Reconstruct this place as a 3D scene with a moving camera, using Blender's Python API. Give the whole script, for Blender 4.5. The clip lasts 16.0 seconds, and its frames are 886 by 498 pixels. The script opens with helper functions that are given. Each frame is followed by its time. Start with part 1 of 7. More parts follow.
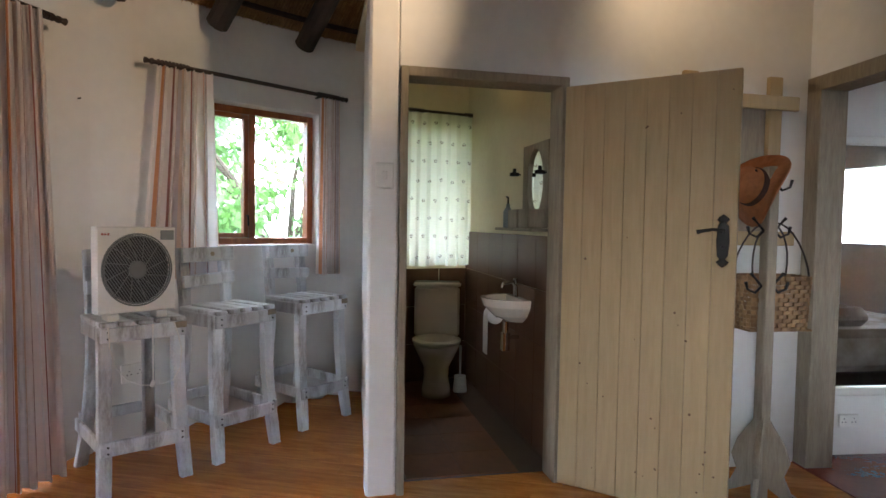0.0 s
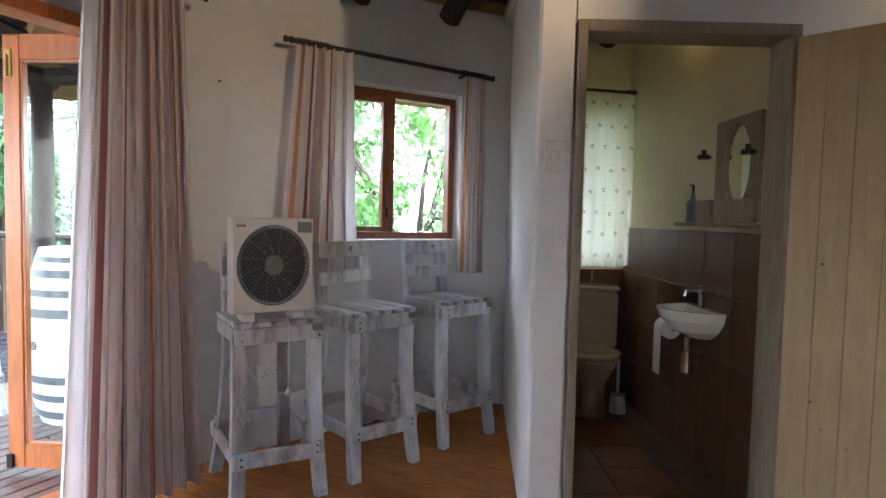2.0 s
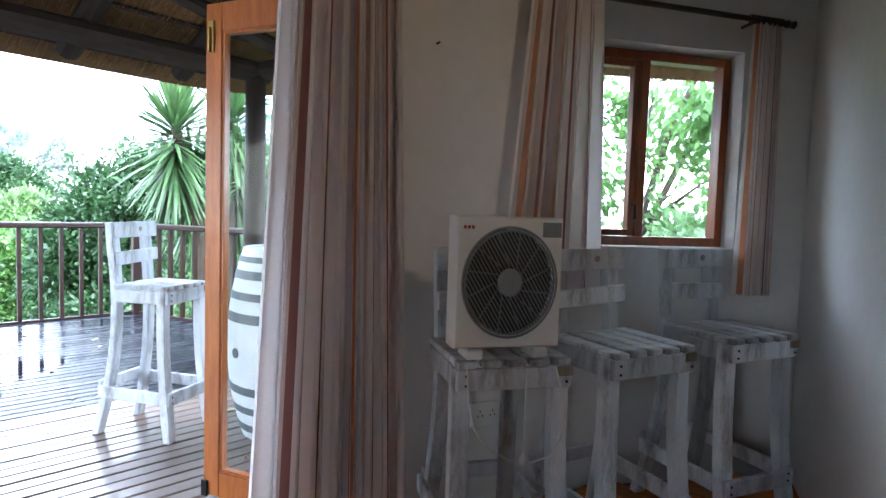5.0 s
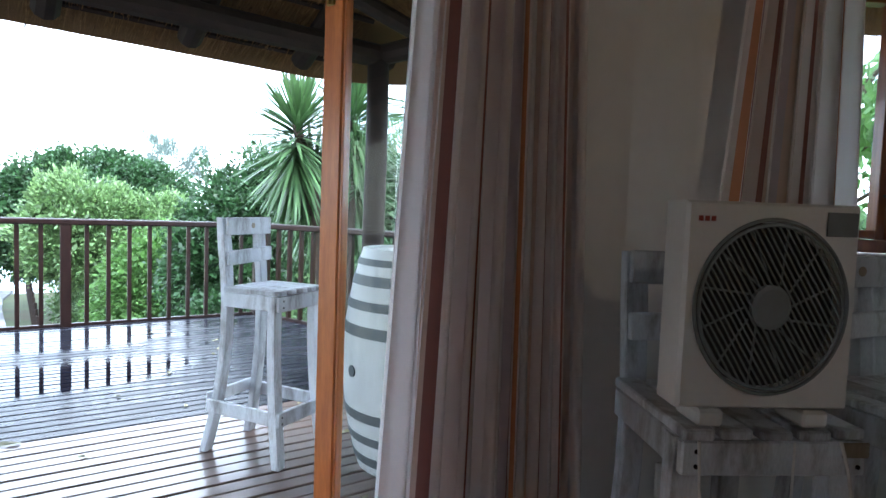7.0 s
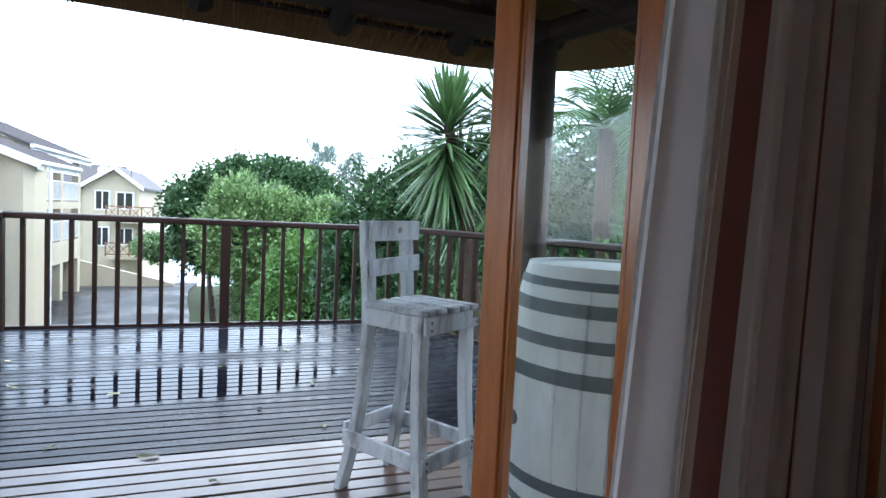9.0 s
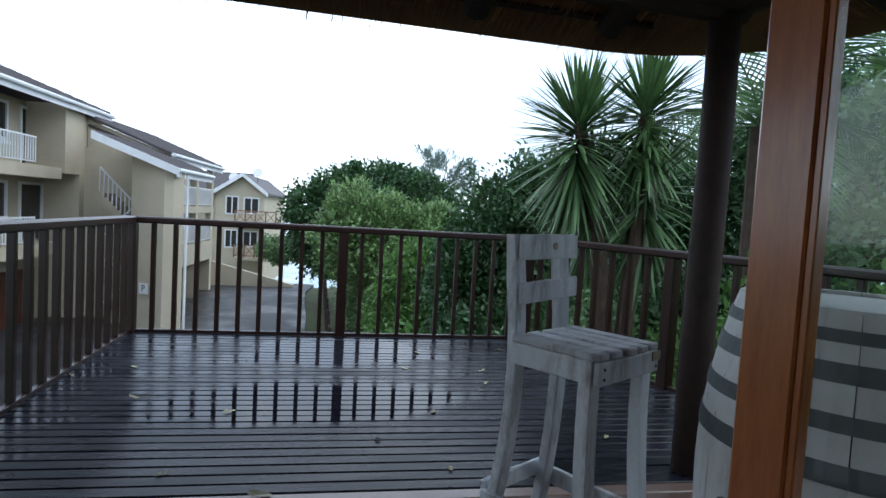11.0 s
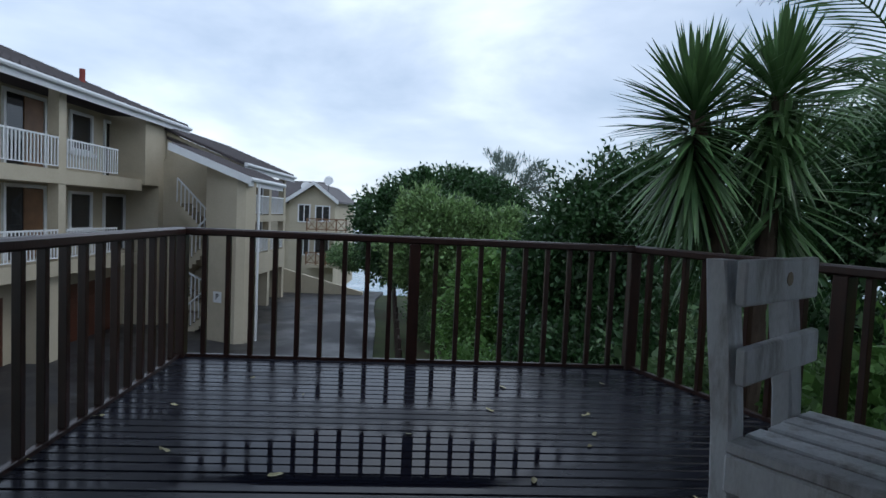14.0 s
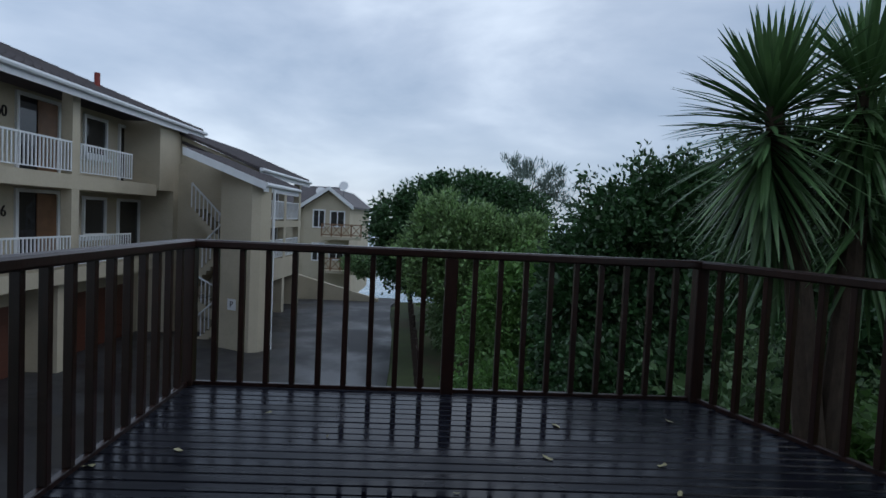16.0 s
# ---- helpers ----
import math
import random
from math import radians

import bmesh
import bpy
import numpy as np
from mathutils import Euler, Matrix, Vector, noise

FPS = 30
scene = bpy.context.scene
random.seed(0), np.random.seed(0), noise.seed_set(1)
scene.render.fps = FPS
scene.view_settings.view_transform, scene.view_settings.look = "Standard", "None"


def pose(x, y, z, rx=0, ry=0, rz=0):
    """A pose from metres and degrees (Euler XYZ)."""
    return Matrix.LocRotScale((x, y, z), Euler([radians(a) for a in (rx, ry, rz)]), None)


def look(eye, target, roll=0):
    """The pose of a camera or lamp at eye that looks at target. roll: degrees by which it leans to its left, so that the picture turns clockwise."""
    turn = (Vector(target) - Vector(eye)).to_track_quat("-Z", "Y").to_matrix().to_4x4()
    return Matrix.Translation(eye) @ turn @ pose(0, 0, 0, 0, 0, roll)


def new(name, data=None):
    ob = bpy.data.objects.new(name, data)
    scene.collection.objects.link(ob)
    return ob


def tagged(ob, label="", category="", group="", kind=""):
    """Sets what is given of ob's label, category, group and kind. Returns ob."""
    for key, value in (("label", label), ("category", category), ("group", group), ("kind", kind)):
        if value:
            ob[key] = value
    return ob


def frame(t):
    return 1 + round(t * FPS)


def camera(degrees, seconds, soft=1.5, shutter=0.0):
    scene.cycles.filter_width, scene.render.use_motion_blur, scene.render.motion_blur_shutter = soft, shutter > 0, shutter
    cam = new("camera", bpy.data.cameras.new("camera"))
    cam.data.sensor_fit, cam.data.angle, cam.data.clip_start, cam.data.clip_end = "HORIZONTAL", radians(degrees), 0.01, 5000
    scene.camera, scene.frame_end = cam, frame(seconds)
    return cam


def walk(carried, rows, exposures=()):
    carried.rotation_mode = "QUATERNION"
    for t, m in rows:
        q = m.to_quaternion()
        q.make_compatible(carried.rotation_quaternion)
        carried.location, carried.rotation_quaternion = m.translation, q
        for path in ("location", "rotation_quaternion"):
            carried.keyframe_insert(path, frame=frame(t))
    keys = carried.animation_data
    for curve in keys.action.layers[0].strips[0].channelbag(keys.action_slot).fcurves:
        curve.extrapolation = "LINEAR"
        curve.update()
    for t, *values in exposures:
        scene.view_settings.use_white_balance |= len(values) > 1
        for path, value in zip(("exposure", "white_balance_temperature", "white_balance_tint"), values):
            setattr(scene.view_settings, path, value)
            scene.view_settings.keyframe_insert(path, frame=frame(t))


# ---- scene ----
cam = camera(74.1, 16.0)
PATH = [
    (0, (-0.009, 0.071, 1.308), (-0.406, 2.029, 1.223), 0.9),
    (0.5, (-0.088, 0.136, 1.299), (-0.573, 2.074, 1.213), 1.0),
    (1, (-0.157, 0.242, 1.295), (-0.739, 2.153, 1.202), 1.1),
    (1.5, (-0.246, 0.379, 1.296), (-0.93, 2.256, 1.195), 1.2),
    (2, (-0.332, 0.49, 1.288), (-1.118, 2.326, 1.182), 1.3),
    (2.5, (-0.402, 0.581, 1.268), (-1.306, 2.362, 1.156), 1.2),
    (3, (-0.534, 0.676, 1.285), (-1.53, 2.406, 1.167), 1.4),
    (3.5, (-0.648, 0.755, 1.282), (-1.718, 2.441, 1.168), 1.5),
    (4, (-0.742, 0.824, 1.265), (-1.882, 2.463, 1.15), 1.6),
    (4.5, (-0.861, 0.918, 1.269), (-2.078, 2.5, 1.153), 1.7),
    (5, (-0.977, 1.023, 1.276), (-2.281, 2.534, 1.153), 1.8),
    (7.5, (-1.654, 1.399, 1.219), (-3.273, 2.567, 1.103), 2.2),
    (8, (-1.787, 1.484, 1.233), (-3.467, 2.564, 1.116), 2.3),
    (8.5, (-1.88, 1.508, 1.225), (-3.628, 2.47, 1.105), 2.5),
    (9, (-2.045, 1.527, 1.215), (-3.86, 2.357, 1.094), 2.8),
    (9.5, (-2.21, 1.532, 1.216), (-4.067, 2.264, 1.096), 2.9),
    (10, (-2.323, 1.53, 1.219), (-4.213, 2.172, 1.099), 2.9),
    (12.5, (-3.002, 1.545, 1.235), (-4.971, 1.874, 1.112), 3.3),
    (13, (-3.153, 1.572, 1.242), (-5.128, 1.864, 1.117), 2.9),
    (13.5, (-3.24, 1.566, 1.245), (-5.218, 1.839, 1.123), 2.8),
    (14, (-3.39, 1.574, 1.228), (-5.369, 1.836, 1.116), 2.5),
    (14.5, (-3.538, 1.565, 1.221), (-5.52, 1.818, 1.123), 2.7),
    (15, (-3.682, 1.558, 1.236), (-5.664, 1.799, 1.135), 2.4),
    (15.5, (-3.806, 1.504, 1.227), (-5.79, 1.742, 1.139), 2.6),
    (16, (-3.969, 1.448, 1.262), (-5.955, 1.665, 1.165), 2.6),
]
EXPOSURES = [(0, 3.85, 6250, 10), (1.5, 3.6, 6150, 10), (2.5, 3.3, 6100, 10), (3.5, 3.0, 6000, 8), (5.0, 2.65, 5900, 8), (7.5, 1.65, 5950, 6), (9.0, 0.95, 6050, 6), (10.0, 0.15, 6050, 6), (12.5, -0.75, 6150, 8), (14.0, -1.3, 6100, 8), (16.0, -1.75, 6000, 8)]
walk(cam, [(t, look(eye, target, roll)) for t, eye, target, roll in PATH], EXPOSURES)

# world: overcast sky with soft cloud
world = bpy.data.worlds.new("world")
scene.world = world
world.use_nodes = True
wn, wl = world.node_tree.nodes, world.node_tree.links
wn.clear()
SUN_EL, SUN_AZ = radians(48), radians(200)
sky = wn.new("ShaderNodeTexSky")
sky.sky_type, sky.sun_disc, sky.sun_elevation, sky.sun_rotation = "NISHITA", False, SUN_EL, SUN_AZ
tc = wn.new("ShaderNodeTexCoord")
mp = wn.new("ShaderNodeMapping")
mp.inputs["Scale"].default_value = (1.0, 1.0, 2.6)
mp.inputs["Location"].default_value = (0.3, 1.7, 0.1)
nz = wn.new("ShaderNodeTexNoise")
nz.inputs["Scale"].default_value, nz.inputs["Detail"].default_value, nz.inputs["Roughness"].default_value = 1.9, 7, 0.52
nz.inputs["Distortion"].default_value = 0.25
cr = wn.new("ShaderNodeValToRGB")
cr.color_ramp.elements[0].position, cr.color_ramp.elements[0].color = 0.34, (0.50, 0.60, 0.76, 1)
cr.color_ramp.elements[1].position, cr.color_ramp.elements[1].color = 0.66, (1.25, 1.32, 1.42, 1)
mid_stop = cr.color_ramp.elements.new(0.5)
mid_stop.color = (0.80, 0.88, 1.02, 1)
bg1, bg2 = wn.new("ShaderNodeBackground"), wn.new("ShaderNodeBackground")
bg1.inputs["Strength"].default_value, bg2.inputs["Strength"].default_value = 0.08, 2.0
add = wn.new("ShaderNodeAddShader")
wo = wn.new("ShaderNodeOutputWorld")
wl.new(tc.outputs["Generated"], mp.inputs["Vector"])
wl.new(mp.outputs["Vector"], nz.inputs["Vector"])
wl.new(nz.outputs["Fac"], cr.inputs["Fac"])
wl.new(cr.outputs["Color"], bg2.inputs["Color"])
wl.new(sky.outputs["Color"], bg1.inputs["Color"])
wl.new(bg1.outputs["Background"], add.inputs[0])
wl.new(bg2.outputs["Background"], add.inputs[1])
wl.new(add.outputs["Shader"], wo.inputs["Surface"])

sun = bpy.data.lights.new("sun", "SUN")
sun.energy, sun.angle, sun.color = 1.1, radians(25), (1.0, 0.97, 0.92)
sun_ob = new("sun", sun)
sun_ob.matrix_world = look((0, 0, 30), (math.cos(2.3) * 20, math.sin(2.3) * 20, 8))
sun_ob.rotation_euler = Euler((radians(42), 0, radians(160)))


def lamp(kind, place, watts, colour, size=0.1, target=None, spot=80):
    data = bpy.data.lights.new("lamp", kind)
    data.energy, data.color = watts, colour
    if kind == "AREA":
        data.size = size
    else:
        data.shadow_soft_size = size
    if kind == "SPOT":
        data.spot_size, data.spot_blend = radians(spot), 0.9
    ob = new("lamp", data)
    ob.matrix_world = look(place, target or (place[0], place[1], place[2] - 1))
    return ob


# ---- materials ----
def mat(name, c1, c2=None, rough=0.7, scale=6.0, stretch=(1, 1, 1), bump=0.15, fine=60.0, metal=0.0, dirt=None, dirt_amount=0.5, dirt_scale=2.0, vary=0.0, spec=0.5, coat=0.0, island=False, rough2=None, translucent=0.0):
    """A surface with coarse and fine variation in colour and relief."""
    m = bpy.data.materials.new(name)
    m.use_nodes = True
    n, k = m.node_tree.nodes, m.node_tree.links
    b = n["Principled BSDF"]
    c2 = c2 or tuple(v * 0.82 for v in c1)
    t = n.new("ShaderNodeTexCoord")
    p = n.new("ShaderNodeMapping")
    p.inputs["Scale"].default_value = stretch
    k.new(t.outputs["Object"], p.inputs["Vector"])
    a = n.new("ShaderNodeTexNoise")
    a.inputs["Scale"].default_value, a.inputs["Detail"].default_value = scale, 5
    f = n.new("ShaderNodeTexNoise")
    f.inputs["Scale"].default_value, f.inputs["Detail"].default_value = fine, 3
    k.new(p.outputs["Vector"], a.inputs["Vector"])
    k.new(p.outputs["Vector"], f.inputs["Vector"])
    r = n.new("ShaderNodeValToRGB")
    r.color_ramp.elements[0].position, r.color_ramp.elements[1].position = 0.3, 0.7
    r.color_ramp.elements[0].color, r.color_ramp.elements[1].color = (*c2, 1), (*c1, 1)
    ad = n.new("ShaderNodeMath")
    ad.operation = "MULTIPLY_ADD"
    ad.inputs[1].default_value = 0.35
    k.new(f.outputs["Fac"], ad.inputs[0])
    sb = n.new("ShaderNodeMath")
    sb.operation = "MULTIPLY_ADD"
    sb.inputs[1].default_value, sb.inputs[2].default_value = 0.75, -0.05
    k.new(a.outputs["Fac"], sb.inputs[0])
    k.new(sb.outputs[0], ad.inputs[2])
    k.new(ad.outputs[0], r.inputs["Fac"])
    col = r.outputs["Color"]
    if vary:
        if island:
            oi = n.new("ShaderNodeNewGeometry").outputs["Random Per Island"]
        else:
            oi = n.new("ShaderNodeObjectInfo").outputs["Random"]
        mr = n.new("ShaderNodeMapRange")
        mr.inputs["To Min"].default_value, mr.inputs["To Max"].default_value = 1 - vary, 1 + vary
        k.new(oi, mr.inputs["Value"])
        vm = n.new("ShaderNodeVectorMath")
        vm.operation = "SCALE"
        k.new(col, vm.inputs[0])
        k.new(mr.outputs["Result"], vm.inputs["Scale"])
        col = vm.outputs["Vector"]
    if dirt:
        d = n.new("ShaderNodeTexNoise")
        d.inputs["Scale"].default_value, d.inputs["Detail"].default_value = dirt_scale, 8
        d.inputs["Roughness"].default_value = 0.7
        k.new(p.outputs["Vector"], d.inputs["Vector"])
        dr = n.new("ShaderNodeMapRange")
        dr.inputs["From Min"].default_value, dr.inputs["From Max"].default_value = 0.5, 0.68
        dr.inputs["To Max"].default_value = dirt_amount
        k.new(d.outputs["Fac"], dr.inputs["Value"])
        mx = n.new("ShaderNodeMix")
        mx.data_type = "RGBA"
        k.new(dr.outputs["Result"], mx.inputs["Factor"])
        k.new(col, mx.inputs["A"])
        mx.inputs["B"].default_value = (*dirt, 1)
        col = mx.outputs["Result"]
    k.new(col, b.inputs["Base Color"])
    b.inputs["Roughness"].default_value = rough
    if rough2 is not None:
        rr = n.new("ShaderNodeMapRange")
        rr.inputs["From Min"].default_value, rr.inputs["From Max"].default_value = 0.4, 0.6
        rr.inputs["To Min"].default_value, rr.inputs["To Max"].default_value = rough, rough2
        k.new(a.outputs["Fac"], rr.inputs["Value"])
        k.new(rr.outputs["Result"], b.inputs["Roughness"])
    b.inputs["Metallic"].default_value = metal
    b.inputs["Specular IOR Level"].default_value = spec
    b.inputs["Coat Weight"].default_value = coat
    b.inputs["Coat Roughness"].default_value = 0.15
    if translucent:
        b.inputs["Subsurface Weight"].default_value = 0.0
        tr = n.new("ShaderNodeBsdfTranslucent")
        k.new(col, tr.inputs["Color"])
        ms = n.new("ShaderNodeMixShader")
        ms.inputs["Fac"].default_value = translucent
        k.new(b.outputs["BSDF"], ms.inputs[1])
        k.new(tr.outputs["BSDF"], ms.inputs[2])
        k.new(ms.outputs["Shader"], n["Material Output"].inputs["Surface"])
    if bump:
        bp = n.new("ShaderNodeBump")
        bp.inputs["Strength"].default_value, bp.inputs["Distance"].default_value = bump, 0.01
        k.new(ad.outputs[0], bp.inputs["Height"])
        k.new(bp.outputs["Normal"], b.inputs["Normal"])
    return m


M_WALL = mat("white plaster", (0.74, 0.73, 0.71), (0.66, 0.65, 0.64), 0.85, 1.2, bump=0.25, fine=18, dirt=(0.55, 0.52, 0.48), dirt_amount=0.15)
M_CREAM = mat("cream plaster", (0.68, 0.60, 0.40), (0.60, 0.52, 0.34), 0.8, 1.5, bump=0.2, fine=20)
M_DADO = mat("brown tile", (0.16, 0.09, 0.05), (0.10, 0.06, 0.035), 0.35, 3, fine=30, bump=0.05)
M_BFLOOR = mat("bathroom tile", (0.22, 0.085, 0.035), (0.14, 0.055, 0.026), 0.5, 3, fine=30, bump=0.05, spec=0.25)
M_GROUT = mat("grout", (0.12, 0.08, 0.055), None, 0.9)
M_FLOORWOOD = mat("varnished pine board", (0.62, 0.24, 0.045), (0.42, 0.135, 0.022), 0.24, 5, (1, 8, 8), 0.06, 30, vary=0.2, dirt=(0.20, 0.055, 0.012), dirt_amount=0.5, dirt_scale=3.5, coat=0.1)
M_REDWOOD = mat("red polished floor", (0.22, 0.05, 0.02), (0.14, 0.03, 0.012), 0.25, 4, bump=0.03)
M_DOORWOOD = mat("limed pine board", (0.41, 0.295, 0.15), (0.33, 0.235, 0.115), 0.6, 4, (10, 10, 1), 0.1, 12, vary=0.06, dirt=(0.33, 0.25, 0.14), dirt_amount=0.35)
M_GREYWOOD = mat("grey limed wood", (0.30, 0.25, 0.18), (0.21, 0.17, 0.12), 0.7, 5, (8, 8, 1), 0.2, 20)
M_MERANTI = mat("varnished red hardwood", (0.36, 0.095, 0.022), (0.22, 0.052, 0.013), 0.33, 5, (8, 8, 1), 0.08, 25, coat=0.35)
M_ORANGE = mat("varnished orange hardwood", (0.56, 0.17, 0.03), (0.37, 0.098, 0.017), 0.33, 5, (8, 8, 1), 0.08, 25, coat=0.35)
M_BEAM = mat("dark creosoted pole", (0.035, 0.018, 0.012), (0.016, 0.009, 0.007), 0.75, 7, (2, 2, 2), 0.4, 40)
M_THATCH = mat("thatch reed", (0.42, 0.24, 0.10), (0.15, 0.075, 0.03), 0.9, 22, (1, 1, 1), 0.9, 90, vary=0.35, island=True)
M_THATCHBASE = mat("thatch underside", (0.36, 0.20, 0.085), (0.12, 0.06, 0.025), 0.95, 25, (9, 9, 1), 1.0, 100)
M_IRON = mat("black iron", (0.02, 0.017, 0.015), (0.012, 0.01, 0.01), 0.5, 20, metal=0.6, bump=0.1)
M_RODWOOD = mat("dark rod wood", (0.03, 0.015, 0.011), None, 0.45, 10, bump=0.05)
M_LIME = mat("whitewashed wood", (0.69, 0.72, 0.75), (0.47, 0.50, 0.53), 0.75, 3, (4, 4, 1.3), 0.35, 45, dirt=(0.13, 0.11, 0.10), dirt_amount=0.75, dirt_scale=2.1, vary=0.26)
M_BARREL = mat("white painted stave", (0.72, 0.74, 0.73), (0.60, 0.62, 0.62), 0.5, 5, (3, 3, 1), 0.15, 30, vary=0.03, dirt=(0.35, 0.33, 0.3), dirt_amount=0.25, dirt_scale=14)
M_HOOP = mat("dull steel hoop", (0.13, 0.15, 0.16), (0.08, 0.095, 0.10), 0.6, 12, metal=0.2, bump=0.1)
M_DECK = mat("wet deck board", (0.010, 0.011, 0.018), (0.006, 0.007, 0.012), 0.03, 0.7, (1, 1, 1), 0.004, 25, vary=0.2, spec=0.17)


def wet_film(m, pools, dull, mirror):
    """Standing water in shallow pools: mirror-smooth inside, duller wet timber outside."""
    n, k = m.node_tree.nodes, m.node_tree.links
    geo = n.new("ShaderNodeNewGeometry")
    wob = n.new("ShaderNodeTexNoise")
    wob.inputs["Scale"].default_value, wob.inputs["Detail"].default_value = 2.2, 4
    k.new(geo.outputs["Position"], wob.inputs["Vector"])
    streak = n.new("ShaderNodeTexNoise")
    sm = n.new("ShaderNodeMapping")
    sm.inputs["Scale"].default_value = (9.0, 1.3, 1.0)
    streak.inputs["Scale"].default_value, streak.inputs["Detail"].default_value = 1.0, 4
    k.new(geo.outputs["Position"], sm.inputs["Vector"])
    k.new(sm.outputs["Vector"], streak.inputs["Vector"])
    total = None
    for x, y, rx, ry, amount in pools:
        p = n.new("ShaderNodeMapping")
        p.vector_type = "POINT"
        p.inputs["Location"].default_value = (-x / rx, -y / ry, 0)
        p.inputs["Scale"].default_value = (1 / rx, 1 / ry, 0)
        k.new(geo.outputs["Position"], p.inputs["Vector"])
        ln = n.new("ShaderNodeVectorMath")
        ln.operation = "LENGTH"
        k.new(p.outputs["Vector"], ln.inputs[0])
        ad = n.new("ShaderNodeMath")
        ad.operation = "MULTIPLY_ADD"
        ad.inputs[1].default_value = 1.1
        k.new(wob.outputs["Fac"], ad.inputs[0])
        k.new(ln.outputs["Value"], ad.inputs[2])
        mr = n.new("ShaderNodeMapRange")
        mr.inputs["From Min"].default_value, mr.inputs["From Max"].default_value = 1.75, 1.35
        mr.inputs["To Max"].default_value = amount
        k.new(ad.outputs[0], mr.inputs["Value"])
        if total is None:
            total = mr.outputs["Result"]
        else:
            mx = n.new("ShaderNodeMath")
            mx.operation = "MAXIMUM"
            k.new(total, mx.inputs[0])
            k.new(mr.outputs["Result"], mx.inputs[1])
            total = mx.outputs[0]
    base = n.new("ShaderNodeMapRange")
    base.inputs["From Min"].default_value, base.inputs["From Max"].default_value = 0.35, 0.65
    base.inputs["To Min"].default_value, base.inputs["To Max"].default_value = dull
    k.new(streak.outputs["Fac"], base.inputs["Value"])
    out = n.new("ShaderNodeMix")
    k.new(total, out.inputs["Factor"])
    k.new(base.outputs["Result"], out.inputs["A"])
    out.inputs["B"].default_value = mirror
    k.new(out.outputs["Result"], n["Principled BSDF"].inputs["Roughness"])


wet_film(M_DECK, ((-6.25, 1.66, 0.42, 0.85, 1.0), (-7.55, 1.95, 0.42, 0.8, 0.75)), (0.17, 0.36), 0.012)
M_GREYDARK = mat("damp dark joist", (0.012, 0.010, 0.010), (0.007, 0.006, 0.006), 0.9, 4, bump=0.2)
M_DECKDRY = mat("damp deck board", (0.15, 0.095, 0.075), (0.085, 0.055, 0.045), 0.30, 1.8, (1, 1, 1), 0.08, 25, vary=0.2, rough2=0.5, coat=0.5)
M_RAIL = mat("dark oiled rail wood", (0.034, 0.014, 0.010), (0.016, 0.008, 0.007), 0.32, 6, (6, 6, 1), 0.12, 30, vary=0.12)
M_PLASTIC = mat("white plastic", (0.72, 0.71, 0.68), (0.66, 0.65, 0.62), 0.4, 3, bump=0.0)
M_DARKPL = mat("dark grey plastic", (0.03, 0.032, 0.035), None, 0.45, 6, bump=0.0)
M_GRILL = mat("grey plastic grille", (0.19, 0.21, 0.21), None, 0.45, 6, bump=0.0)
M_CERAMIC = mat("white ceramic", (0.70, 0.66, 0.58), (0.66, 0.62, 0.55), 0.12, 2, bump=0.0, coat=0.4)
M_CHROME = mat("chrome", (0.7, 0.7, 0.7), None, 0.12, 5, metal=1.0, bump=0.0)
M_BEIGE = mat("beige painted render", (0.50, 0.45, 0.345), (0.43, 0.38, 0.285), 0.85, 0.8, bump=0.2, fine=15, dirt=(0.27, 0.24, 0.19), dirt_amount=0.3, dirt_scale=0.6)
M_WHITEPAINT = mat("white exterior paint", (0.74, 0.76, 0.78), (0.66, 0.68, 0.70), 0.55, 4, bump=0.05)
M_ROOFTILE = mat("dark concrete roof tile", (0.075, 0.062, 0.064), (0.04, 0.033, 0.036), 0.6, 2, bump=0.3, fine=20, vary=0.2)
M_GARAGE = mat("brown garage door", (0.10, 0.035, 0.022), (0.07, 0.025, 0.016), 0.5, 3, (1, 1, 6), bump=0.1)
M_EXTDOOR = mat("brown exterior door", (0.22, 0.12, 0.065), (0.15, 0.08, 0.04), 0.5, 4, bump=0.1)
M_ASPHALT = mat("wet asphalt", (0.036, 0.037, 0.041), (0.02, 0.02, 0.023), 0.3, 0.5, bump=0.2, fine=40, rough2=0.6, dirt=(0.02, 0.02, 0.022), dirt_amount=0.5, dirt_scale=0.4)
M_SOIL = mat("grass and soil", (0.05, 0.075, 0.022), (0.035, 0.04, 0.018), 0.95, 1.2, bump=0.6, fine=30, dirt=(0.07, 0.04, 0.022), dirt_amount=0.6, dirt_scale=0.5)
M_SEA = mat("sea water", (0.16, 0.27, 0.33), (0.10, 0.19, 0.25), 0.2, 0.02, bump=0.3, fine=0.4, dirt=(0.7, 0.75, 0.78), dirt_amount=0.8, dirt_scale=0.05)
M_LEAFDARK = mat("dark green leaf", (0.055, 0.125, 0.040), (0.026, 0.066, 0.024), 0.45, 3, bump=0, vary=0.45, island=True, translucent=0.25)
M_LEAFMID = mat("mid green leaf", (0.19, 0.29, 0.13), (0.085, 0.16, 0.06), 0.5, 3, bump=0, vary=0.4, island=True, translucent=0.3)
M_LEAFPALE = mat("pale sage leaf", (0.24, 0.36, 0.14), (0.09, 0.17, 0.055), 0.45, 3, bump=0, vary=0.5, island=True, translucent=0.2)
M_LEAFBRIGHT = mat("fresh green leaf", (0.15, 0.28, 0.075), (0.085, 0.18, 0.045), 0.5, 3, bump=0, vary=0.4, island=True, translucent=0.35)
